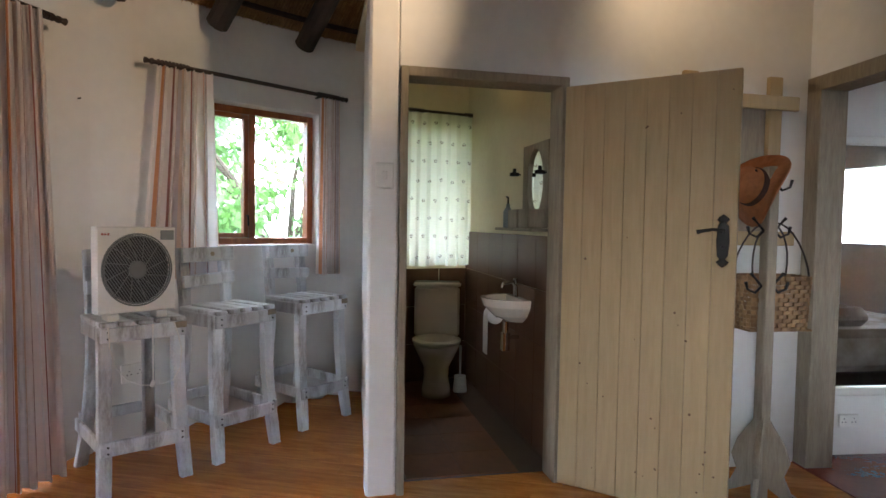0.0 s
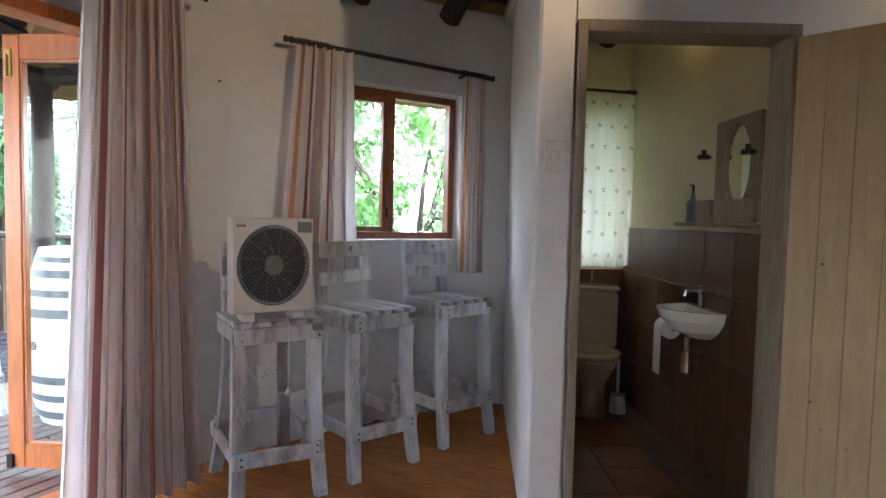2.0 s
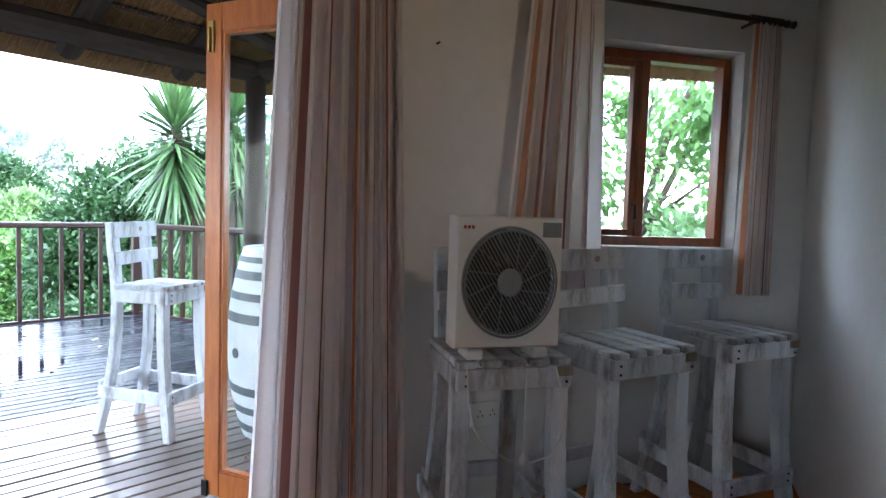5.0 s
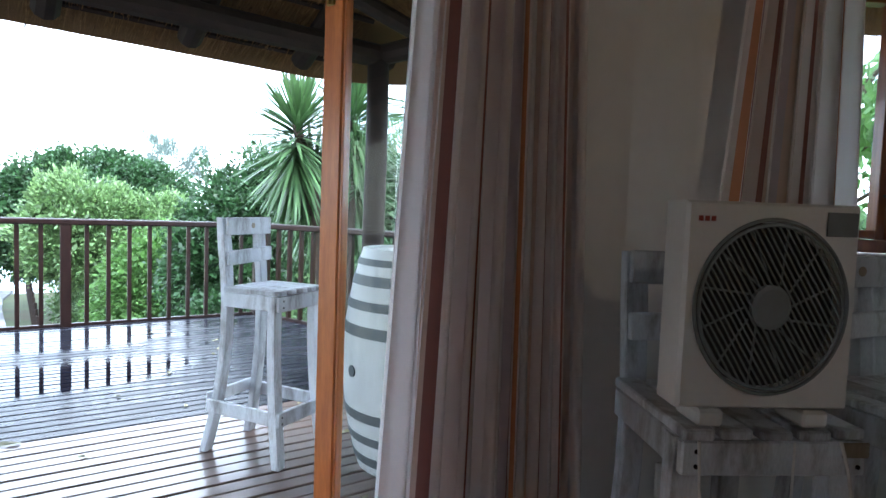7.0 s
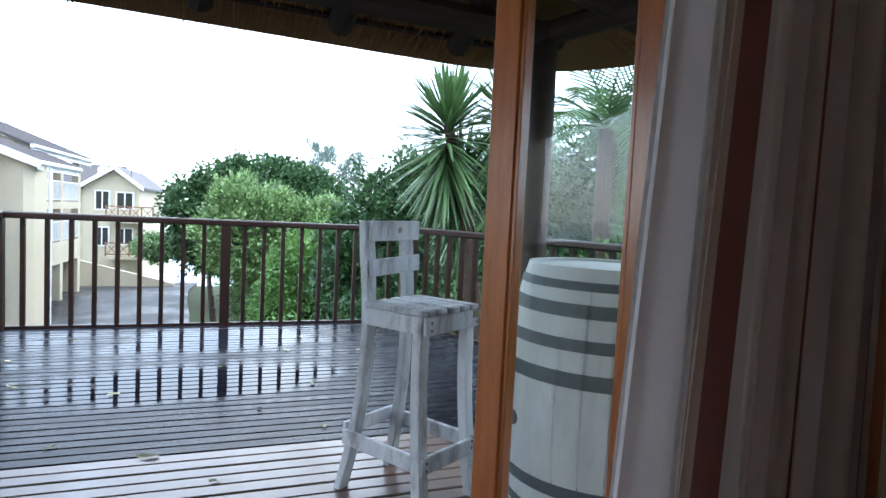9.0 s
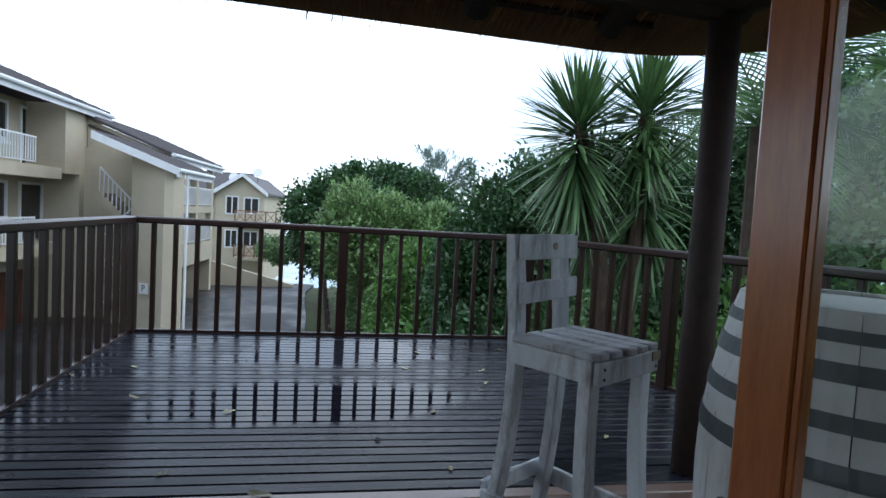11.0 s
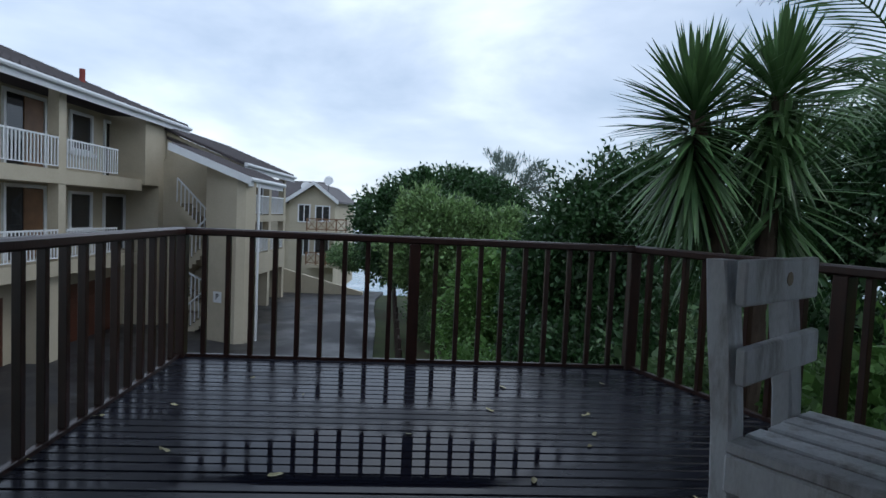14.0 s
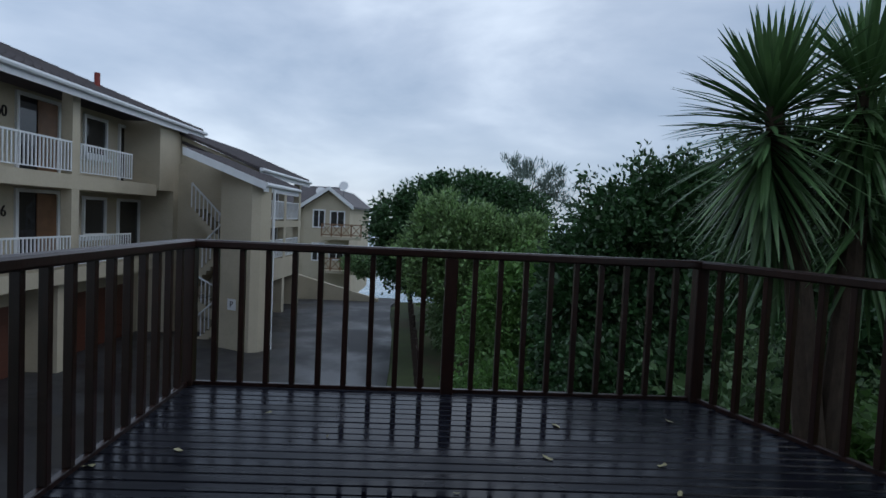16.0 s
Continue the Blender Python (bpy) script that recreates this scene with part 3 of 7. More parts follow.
railing("railing", CL, CR, (0, 1.875, 3.728), 0.1865, "dark oiled timber railing across the far end of the deck")
railing("railing", (-2.9, rail_y(0, -2.9)), (CL[0], CL[1] - 0.0), (0.05, 2.6), 0.187, "dark oiled timber railing along the driveway side of the deck")
railing("railing", CR, (-2.6, rail_y(1, -2.6)), (1.75, 3.5, 5.2), 0.187, "dark oiled timber railing along the garden side of the deck", True)

# ---- ground, driveway, sea ----
bm = bmesh.new()
gx = [60, 5, -2, -20, -38, -44, -60, -90, -120, -200, -400]
gz = [-3.5, -3.5, -3.5, -3.5, -3.6, -5.0, -10, -18, -26, -34, -40]
gy = [-400, -120, -60, -30, -6, 3, 8, 30, 80, 200, 400]
gv = [[bm.verts.new((x, y, z)) for y in gy] for x, z in zip(gx, gz)]
for a, b in zip(gv, gv[1:]):
    for j in range(len(gy) - 1):
        bm.faces.new((a[j], b[j], b[j + 1], a[j + 1]))
structure("ground", bm, M_SOIL, "garden ground with grass and bare soil falling to the sea")
bm = bmesh.new()
box(bm, -4000, -105, -4000, 4000, -22.5, -22.2)
structure("water", bm, M_SEA, "grey sea with white surf")

EA, NA = Vector((-0.9943, 0.1063, 0)), Vector((-0.1063, -0.9943, 0))
MB = Matrix(((*EA, 0), (*NA, 0), (0, 0, 1, 0), (0, 0, 0, 1))).transposed()
MB.translation = (-3.97, 1.45, 0)
GZ = -3.5
bm = bmesh.new()
for pts in ([(-8, 13), (-8, 1.0), (2, 1.2), (12, 1.2), (18.5, 1.5), (24, 1.9), (28, 2.35), (31.5, 2.6), (34.5, 2.4), (35, 12.0)],):
    a = [bm.verts.new(MB @ Vector((f, l, GZ + 0.03))) for f, l in pts]
    b = [bm.verts.new(MB @ Vector((f, l, GZ - 0.3))) for f, l in pts]
    bm.faces.new(a)
    bm.faces.new(b[::-1])
    for i in range(len(a)):
        bm.faces.new((a[i], b[i], b[(i + 1) % len(a)], a[(i + 1) % len(a)]))
bmesh.ops.recalc_face_normals(bm, faces=bm.faces)
structure("road", bm, M_ASPHALT, "dark wet asphalt driveway with puddles")

# ---- window, glass door, curtains ----
def window_between(name, a0, a1, z0, z1, r, label, split=0.40, sash=True):
    p, q = polar(r, a0), polar(r, a1)
    w = (q - p).length
    root = thing(name, label, "window", "", frame_xy(p, q))
    root["kind"] = "structure"
    fr = bmesh.new()
    t = 0.045
    for b in ((0, t, z0, z1), (w - t, w, z0, z1), (t, w - t, z0, z0 + t), (t, w - t, z1 - t, z1), (w * split - 0.022, w * split + 0.022, z0 + t, z1 - t)):
        box(fr, b[0], b[1], -0.035, 0.035, b[2], b[3], None, 0.003)
    part("window_frame", fr, M_MERANTI, root)
    if sash:
        sb = bmesh.new()
        x0, x1, y0, y1 = w * split + 0.024, w - t - 0.002, z0 + t + 0.002, z1 - t - 0.002
        for b in ((x0, x0 + 0.032, y0, y1), (x1 - 0.032, x1, y0, y1), (x0 + 0.032, x1 - 0.032, y0, y0 + 0.032), (x0 + 0.032, x1 - 0.032, y1 - 0.032, y1)):
            box(sb, b[0], b[1], -0.028, 0.022, b[2], b[3], None, 0.003)
        part("sash", sb, M_MERANTI, root)
        hb = bmesh.new()
        tube(hb, [(x0 + 0.016, 0.03, z0 + 0.20), (x0 + 0.016, 0.055, z0 + 0.20), (x0 + 0.016, 0.06, z0 + 0.13)], 0.006, 6)
        part("handle", hb, M_IRON, root, "black window stay handle")
    for x0, x1 in ((t, w * split - 0.022), (w * split + 0.022, w - t)):
        pane = part("pane", new_box(x0, x1, -0.004, 0.0, z0 + t, z1 - t), M_GLASS, root)
        pane.visible_shadow = False
    return root


window_between("window_1", WIN_A + 0.1, WIN_B - 0.1, 1.145, 2.09, 4.43, "varnished red hardwood window with two panes", 0.58, True)
window_between("window_2", BWIN_A, BWIN_B, BWIN_Z0, BWIN_Z1, 4.43, "red hardwood bathroom window behind the voile", 0.5, False)

J0, J1 = polar(4.40, DOOR_A), polar(4.40, DOOR_B)
MJ = frame_xy(J0, J1)
LJ = (J1 - J0).length
bm = bmesh.new()
box(bm, 0, 0.06, -0.09, 0.05, -0.02, DOOR_Z, MJ, 0.004)
box(bm, LJ - 0.06, LJ, -0.09, 0.05, -0.02, DOOR_Z, MJ, 0.004)
box(bm, 0.06, LJ - 0.06, -0.09, 0.05, DOOR_Z - 0.06, DOOR_Z, MJ, 0.004)
box(bm, 0.06, LJ - 0.06, -0.13, 0.09, -0.02, 0.012, MJ, 0.004)
structure("door_frame_deck", bm, M_ORANGE, "varnished orange hardwood frame and sill of the deck doors")

GL0, GL1 = Vector((-2.885, 2.410, 0)), Vector((-3.352, 2.252, 0))
root = thing("door_1", "open narrow glazed door leaf of varnished orange hardwood beside the deck opening", "door", "", frame_xy(GL0, GL1))
root["kind"] = "structure"
LG = (GL1 - GL0).length
part("stile", new_box(0, 0.10, -0.021, 0.021, 0.035, 2.10, None, 0.004), M_ORANGE, root)
part("stile", new_box(LG - 0.085, LG, -0.021, 0.021, 0.035, 2.10, None, 0.004), M_ORANGE, root)
part("rail", new_box(0.10, LG - 0.085, -0.021, 0.021, 0.035, 0.145, None, 0.003), M_ORANGE, root)
part("rail", new_box(0.10, LG - 0.085, -0.021, 0.021, 1.985, 2.10, None, 0.003), M_ORANGE, root)
bd = bmesh.new()
for b in ((0.10, 0.112, 0.145, 1.985), (LG - 0.097, LG - 0.085, 0.145, 1.985), (0.112, LG - 0.097, 0.145, 0.157), (0.112, LG - 0.097, 1.973, 1.985)):
    box(bd, b[0], b[1], -0.016, 0.016, b[2], b[3], None, 0.002)
part("bead", bd, M_ORANGE, root)
pane = part("pane", new_box(0.112, LG - 0.097, -0.003, 0.003, 0.157, 1.973), M_GLASS, root)
pane.visible_shadow = False
bz = bmesh.new()
box(bz, LG - 0.05, LG - 0.015, 0.021, 0.030, 1.90, 2.03, None, 0.003)
tube(bz, [(LG - 0.032, 0.037, 1.90), (LG - 0.032, 0.037, 2.0)], 0.006, 8)
part("bolt", bz, mat("aged brass", (0.55, 0.36, 0.12), None, 0.35, 8, metal=0.9, bump=0.05), root, "small brass sliding bolt")
part("bolt", new_box(LG - 0.03, LG + 0.004, 0.021, 0.032, 0.03, 0.10, None, 0.003), M_IRON, root, "dark foot bolt")


def cloth(name, p, q, z0, z1, folds, amp, repeats, material, label, category, flare=1.0, seed=1, shift=0.0, parent=None):
    """A hanging cloth between two points in plan, gathered in soft folds."""
    rnd = random.Random(seed)
    p, q = Vector((p[0], p[1], 0)), Vector((q[0], q[1], 0))
    d = (q - p)
    w = d.length
    d.normalize()
    nrm = Vector((-d.y, d.x, 0))
    nu, nv = folds * 12, 26
    ph = [rnd.uniform(-0.6, 0.6) for _ in range(folds + 2)]
    am = [rnd.uniform(0.55, 1.15) for _ in range(folds + 2)]
    bm_ = bmesh.new()
    uv = bm_.loops.layers.uv.new("UVMap")
    grid = []
    for j in range(nv + 1):
        v = j / nv
        z = z1 + (z0 - z1) * v
        row = []
        for i in range(nu + 1):
            u = i / nu
            f = u * folds
            k = int(min(f, folds - 1e-6))
            t = f - k
            a_ = am[k] * (1 - t) + am[k + 1] * t
            pp = ph[k] * (1 - t) + ph[k + 1] * t
            wob = math.sin(2 * math.pi * f + pp * (0.3 + v)) * amp * a_ * (0.45 + 0.75 * v)
            side = math.sin(4 * math.pi * f + pp) * amp * 0.22
            spread = (u - 0.5) * w * (1 + (flare - 1) * v) + shift * v
            pt = p + d * (w / 2 + spread + side) + nrm * wob
            pt.z = z + (math.sin(u * 17) * 0.004 if j == nv else 0)
            row.append(bm_.verts.new(pt))
        grid.append(row)
    for j in range(nv):
        for i in range(nu):
            fc = bm_.faces.new((grid[j][i], grid[j][i + 1], grid[j + 1][i + 1], grid[j + 1][i]))
            for lp, (a_, b_) in zip(fc.loops, ((i, j), (i + 1, j), (i + 1, j + 1), (i, j + 1))):
                lp[uv].uv = (a_ / nu * repeats, b_ / nv)
    ob = mesh_ob(name, bm_, material, parent, smooth=True)
    return ob if parent is not None else tagged(ob, label, category)


def curtain_rod(p, q, label, r=0.013):
    root = thing("curtain_rod", label, "curtain rod")
    p, q = Vector(p), Vector(q)
    d = (q - p).normalized()
    part("rod", new_tube([p, q], r, 10), M_RODWOOD, root)
    for e, sgn in ((p, -1), (q, 1)):
        b = bmesh.new()
        tube(b, [e, e + d * sgn * 0.012, e + d * sgn * 0.02, e + d * sgn * 0.045, e + d * sgn * 0.05], [0.018, 0.018, 0.011, 0.019, 0.012], 10)
        part("finial", b, M_RODWOOD, root)
    n_ = 9
    for i in range(n_):
        for base, sg in ((p, 1), (q, -1)):
            c = base + d * sg * (0.03 + i * 0.021)
            b = bmesh.new()
            tube(b, [c - d * 0.004, c + d * 0.004], r + 0.007, 10)
            part("ring", b, M_RODWOOD, root)
    for f in (0.12, 0.88):
        c = p.lerp(q, f)
        out = (Vector((c.x, c.y, 0)) - Vector((CX, CY, 0))).normalized()
        b = bmesh.new()
        tube(b, [c, c + out * (R_IN + 0.004 - (Vector((c.x, c.y, 0)) - Vector((CX, CY, 0))).length)], 0.008, 6)
        part("bracket", b, M_RODWOOD, root)
    return root


ra, rb = polar(4.20, 155.0, 2.225), polar(4.20, 137.0, 2.215)
curtain_rod(ra, rb, "dark turned wooden curtain rod above the window")


def on_rod(t):
    v = ra.lerp(rb, t)
    return (v.x, v.y)


cloth("curtain", on_rod(0.02), on_rod(0.27), 0.95, 2.215, 6, 0.046, 2.2, M_STRIPE, "striped white, rust and tan cotton curtain gathered beside the window", "curtain", 1.42, 3, -0.035)
cloth("curtain", on_rod(0.865), on_rod(0.985), 0.93, 2.205, 5, 0.034, 2.1, M_STRIPE, "narrow striped cotton curtain gathered at the window reveal", "curtain", 1.15, 5, -0.01)
curtain_rod((-2.505, 2.60, 2.30), (-2.66, 0.62, 2.30), "dark wooden curtain rod above the deck doors")
long_curtain = cloth("curtain", (-2.462, 2.455), (-2.525, 2.13), 0.03, 2.29, 7, 0.074, 1.7, M_STRIPE, "long striped cotton curtain drawn aside at the deck doors", "curtain", 1.5, 8, 0.01)
cloth("lining", (-2.480, 2.455), (-2.572, 2.085), 0.04, 2.285, 7, 0.066, 1.0, M_LINING, "", "", 1.5, 8, 0.01, long_curtain)

# bathroom curtain
rc, rd = polar(4.18, 130.6, 2.20), polar(4.18, 120.0, 2.20)
curtain_rod(rc, rd, "dark wooden curtain rod over the bathroom window", 0.011)
cloth("voile_curtain", (rc.x, rc.y), (rd.x, rd.y), 0.97, 2.19, 9, 0.018, 1.0, M_VOILE, "cream voile curtain with small embroidered flowers over the bathroom window", "curtain", 1.0, 11)
fl = bmesh.new()
rnd = random.Random(4)
for i in range(7):
    for j in range(8):
        c = rc.lerp(rd, (i + 0.5 + (0.5 if j % 2 else 0)) / 7.7)
        inw = (Vector((CX, CY, 0)) - Vector((c.x, c.y, 0))).normalized()
        cc = Vector((c.x, c.y, 1.05 + j * 0.15 + rnd.uniform(-0.01, 0.01))) + inw * 0.03
        for k in range(5):
            a_ = k * 1.2566 + rnd.random()
            off = Vector((-inw.y, inw.x, 0)) * math.cos(a_) * 0.010 + Vector((0, 0, 1)) * math.sin(a_) * 0.010
            m_ = Matrix.Translation(cc + off)
            box(fl, -0.004, 0.004, -0.002, 0.002, -0.004, 0.004, m_)
tagged(mesh_ob("embroidery", fl, M_GREYWOOD), "small brown embroidered flowers on the voile curtain", "embroidery", "", "stuff")


# ---- bar stools ----
def slat_box(root, name, x0, x1, y0, y1, z0, z1, rot=0.0, lab=""):
    cx_, cy_, cz_ = (x0 + x1) / 2, (y0 + y1) / 2, (z0 + z1) / 2
    ob = part(name, new_box(x0 - cx_, x1 - cx_, y0 - cy_, y1 - cy_, z0 - cz_, z1 - cz_, None, 0.004), M_LIME, root, lab)
    ob.matrix_basis = Matrix.Translation((cx_, cy_, cz_)) @ Matrix.Rotation(radians(rot), 4, "X")
    return ob


def bar_stool(label, seed=0):
    """Front along +x, width along y, legs bowed and splayed."""
    rnd_ = random.Random(seed)
    root = thing("bar_stool", label, "bar stool", "whitewashed bar stools")
    H, D, W = 0.82, 0.195, 0.17

    def leg(x, y, top, bow, splay):
        b = bmesh.new()
        pts = []
        for k in range(9):
            t = k / 8
            z = top * t
            zz = min(z / H, 1.0)
            s_ = splay * (1 - zz) ** 1.6 - bow * math.sin(math.pi * zz) * 0.6
            back = 0.0 if z <= H else 0.035 * (z - H) / 0.32
            pts.append((x + math.copysign(1, x) * (s_ + back), y + math.copysign(1, y) * s_ * 0.35, z))
        curved_bar(b, pts, 0.045, 0.058)
        bmesh.ops.bevel(b, geom=[e for e in b.edges if abs((e.verts[0].co - e.verts[1].co).normalized().z) > 0.8], offset=0.005, segments=1, affect="EDGES")
        return part("leg", b, M_LIME, root)

    for y in (-W, W):
        leg(D - 0.03, y, H - 0.026, 0.02, 0.055)
        leg(-D + 0.02, y * 0.8, 1.145, 0.03, 0.10)
    for y in (-W - 0.012, W + 0.012):
        slat_box(root, "apron", -D + 0.045, D - 0.01, y - 0.011 + (0.03 if y < 0 else -0.03) * 0 , y + 0.011, H - 0.095, H - 0.024)
    slat_box(root, "apron", D - 0.004, D + 0.018, -W - 0.024, W + 0.024, H - 0.095, H - 0.024)
    slat_box(root, "apron", -D + 0.045, -D + 0.067, -W - 0.0, W + 0.0, H - 0.095, H - 0.024)
    n_ = 5
    for i in range(n_):
        y0 = -W - 0.024 + i * (2 * W + 0.064) / n_
        y1 = y0 + (2 * W + 0.064) / n_ - 0.016
        slat_box(root, "seat_slat", -D + 0.048 + rnd_.uniform(-0.006, 0.006), D + 0.020 + rnd_.uniform(-0.008, 0.006), y0, y1, H - 0.022, H + rnd_.uniform(-0.003, 0.003))
    # stretchers bowed a little, at two heights
    for y in (-W - 0.022, W + 0.022):
        b = bmesh.new()
        plank(b, (-D - 0.055, y, 0.235), (D + 0.035, y, 0.225), 0.065, 0.02, (0, 0, 1))
        part("stretcher", b, M_LIME, root)
    b = bmesh.new()
    plank(b, (D + 0.018, -W - 0.033, 0.225), (D + 0.018, W + 0.033, 0.21), 0.07, 0.022, (0, 0, 1))
    part("stretcher", b, M_LIME, root)
    b = bmesh.new()
    plank(b, (-D - 0.065, -W - 0.01, 0.26), (-D - 0.065, W + 0.01, 0.26), 0.06, 0.02, (0, 0, 1))
    part("stretcher", b, M_LIME, root)
    tilt = rnd_.uniform(-3, 3)
    slat_box(root, "back_slat", -D - 0.014 + 0.045, -D + 0.008 + 0.045, -0.168, 0.168, 1.065, 1.15, rnd_.uniform(-1, 1))
    slat_box(root, "back_slat", -D - 0.004 + 0.045, -D + 0.018 + 0.045, -0.168, 0.168, 0.925, 0.995, tilt)
    for y in (-W, W):
        for z in (H - 0.075, H - 0.045):
            part("nail_head", new_tube([(D + 0.018, y + 0.006, z), (D + 0.021, y + 0.006, z)], 0.005, 6), M_IRON, root)
        for z in (0.205, 0.235):
            part("nail_head", new_tube([(D + 0.029, y, z), (D + 0.032, y, z)], 0.005, 6), M_IRON, root)
    part("corner_block", new_box(D + 0.0185, D + 0.024, W - 0.03, W + 0.026, H - 0.055, H - 0.024, None, 0.002), M_GREYWOOD, root, "bare dark timber corner")
    part("knot", new_tube([(-D + 0.052, 0.02, 1.11), (-D + 0.0545, 0.02, 1.11)], 0.014, 10), M_GREYWOOD, root)
    return root


def put(root, x, y, z, rz):
    root.matrix_basis = pose(x, y, z, 0, 0, rz)


s1 = bar_stool("whitewashed slatted bar stool carrying a box fan", 1)
put(s1, -2.16, 2.68, 0.0, -34)
s2 = bar_stool("whitewashed slatted bar stool under the window", 2)
put(s2, -1.925, 3.145, 0.0, -23)
s3 = bar_stool("whitewashed slatted bar stool near the partition wall", 3)
put(s3, -1.70, 3.73, 0.0, -24)
s4 = bar_stool("weathered whitewashed bar stool standing out on the deck", 4)
s4.matrix_basis = pose(-4.34, 2.47, 0.0, 0, 0, 29) @ Matrix.Diagonal((0.93, 0.93, 1.02, 1.0))

# ---- box fan ----
fan = thing("box_fan", "square white box fan with round grille on a bar stool", "fan", "", pose(-2.04, 2.56, 0.826, 0, 0, -35) @ Matrix.Diagonal((0.93, 0.90, 1.0, 1.0)))
# front along +x
FW, FH, FT = 0.195, 0.41, 0.05
body_bm = bmesh.new()
seg = 40
z_c = 0.035 + FH / 2
loops = []
for xx, rr in ((FT, 0.172), (0.012, 0.168)):
    loops.append([body_bm.verts.new((xx, rr * math.cos(a), z_c + rr * math.sin(a))) for a in (2 * math.pi * k / seg for k in range(seg))])
for k in range(seg):
    body_bm.faces.new((loops[0][k], loops[1][k], loops[1][(k + 1) % seg], loops[0][(k + 1) % seg]))
body_bm.faces.new(loops[1][::-1])


def square_pt(a):
    c_, s_ = math.cos(a), math.sin(a)
    k_ = 1 / max(abs(c_), abs(s_))
    return c_ * k_ * FW, s_ * k_ * FH / 2


edge = [[body_bm.verts.new((xx, square_pt(2 * math.pi * k / seg + 0.0)[0] * sc, z_c + square_pt(2 * math.pi * k / seg)[1] * sc)) for k in range(seg)] for xx, sc in ((FT, 0.97), (FT - 0.012, 1.0), (-FT, 1.0), (-FT - 0.006, 0.97))]
for k in range(seg):
    body_bm.faces.new((loops[0][(k + 1) % seg], edge[0][(k + 1) % seg], edge[0][k], loops[0][k]))
    for a, b in zip(edge, edge[1:]):
        body_bm.faces.new((a[k], a[(k + 1) % seg], b[(k + 1) % seg], b[k]))
body_bm.faces.new(edge[-1])
bmesh.ops.recalc_face_normals(body_bm, faces=body_bm.faces)
part("body", body_bm, M_PLASTIC, fan)
part("rotor", new_tube([(0.014, 0, z_c), (0.02, 0, z_c)], 0.165, 36), M_DARKPL, fan)
gr = bmesh.new()
for r_ in (0.172, 0.162):
    tube(gr, [(FT + 0.004, r_ * math.cos(a), z_c + r_ * math.sin(a)) for a in (2 * math.pi * k / 48 for k in range(49))], 0.004, 6, False)
for k in range(-13, 14):
    y_ = k * 0.012
    h_ = math.sqrt(max(0.160 ** 2 - y_ ** 2, 0))
    c45, s45 = math.cos(0.6), math.sin(0.6)
    tube(gr, [(FT + 0.003, y_ * c45 - t * s45, z_c + y_ * s45 + t * c45) for t in (-h_, h_)], 0.0026, 5)
for k in range(12):
    a = 2 * math.pi * k / 12
    tube(gr, [(FT - 0.006, 0.05 * math.cos(a), z_c + 0.05 * math.sin(a)), (FT - 0.006, 0.16 * math.cos(a + 0.3), z_c + 0.16 * math.sin(a + 0.3))], 0.0025, 5)
part("grille", gr, M_GRILL, fan, "fine slanted grey fan grille")
hb = bmesh.new()
tube(hb, [(FT - 0.006, 0, z_c), (FT + 0.006, 0, z_c), (FT + 0.010, 0, z_c)], [0.044, 0.044, 0.036], 24)
part("hub", hb, M_GRILL, fan)
for k, y_ in enumerate((-0.12, 0.12)):
    part("foot", new_box(-0.05, 0.055, y_ - 0.03, y_ + 0.03, 0, 0.034, None, 0.006), M_PLASTIC, fan)
part("control_panel", new_box(FT + 0.0005, FT + 0.004, 0.115, 0.185, z_c + FH / 2 - 0.062, z_c + FH / 2 - 0.015, None, 0.001), M_GRILL, fan)
bdg = bmesh.new()
for k in range(3):
    box(bdg, FT + 0.0005, FT + 0.002, -0.172 + k * 0.014, -0.162 + k * 0.014, z_c + FH / 2 - 0.04, z_c + FH / 2 - 0.03)
part("badge", bdg, mat("red print", (0.35, 0.06, 0.04), None, 0.5, bump=0), fan)
# cable
cb = bmesh.new()
pts = []
for y_, z_ in ((-0.165, 0.80), (-0.158, 0.70), (-0.135, 0.61), (-0.09, 0.545), (-0.02, 0.505), (0.06, 0.49), (0.125, 0.505), (0.16, 0.56), (0.168, 0.65), (0.150, 0.74), (0.13, 0.80)):
    pts.append(s1.matrix_basis @ Vector((0.222, y_, z_)))
tube(cb, pts, 0.0032, 6)
q_ = [s1.matrix_basis @ Vector((0.226, 0.03, z_)) for z_ in (0.80, 0.62, 0.52, 0.505, 0.49)]
tube(cb, q_[:3], 0.0028, 6)
tube(cb, q_[2:], [0.006, 0.014, 0.012], 8)
tagged(mesh_ob("power_cable", cb, M_PLASTIC), "thin white power cable looped below the fan with its plug hanging", "cable")


# ---- sockets, switch, nail ----
def wall_plate(name, centre, outward, w, h, label, holes=0):
    a = math.degrees(math.atan2(outward[1], outward[0]))
    root = thing(name, label, name.replace("_", " "), "", pose(*centre, 0, 0, a))
    part("plate", new_box(0.0, 0.012, -w / 2, w / 2, -h / 2, h / 2, None, 0.003), M_PLASTIC, root)
    if holes:
        b = bmesh.new()
        for k in range(holes):
            cy_ = (k - (holes - 1) / 2) * 0.062
            for dy, dz in ((0, 0.012), (-0.011, -0.008), (0.011, -0.008)):
                tube(b, [(0.012, cy_ + dy, dz), (0.0125, cy_ + dy, dz)], 0.004, 8)
        part("pin_holes", b, M_DARKPL, root)
    else:
        part("rocker", new_box(0.012, 0.017, -0.012, 0.012, -0.02, 0.02, None, 0.003), M_PLASTIC, root)
    return root


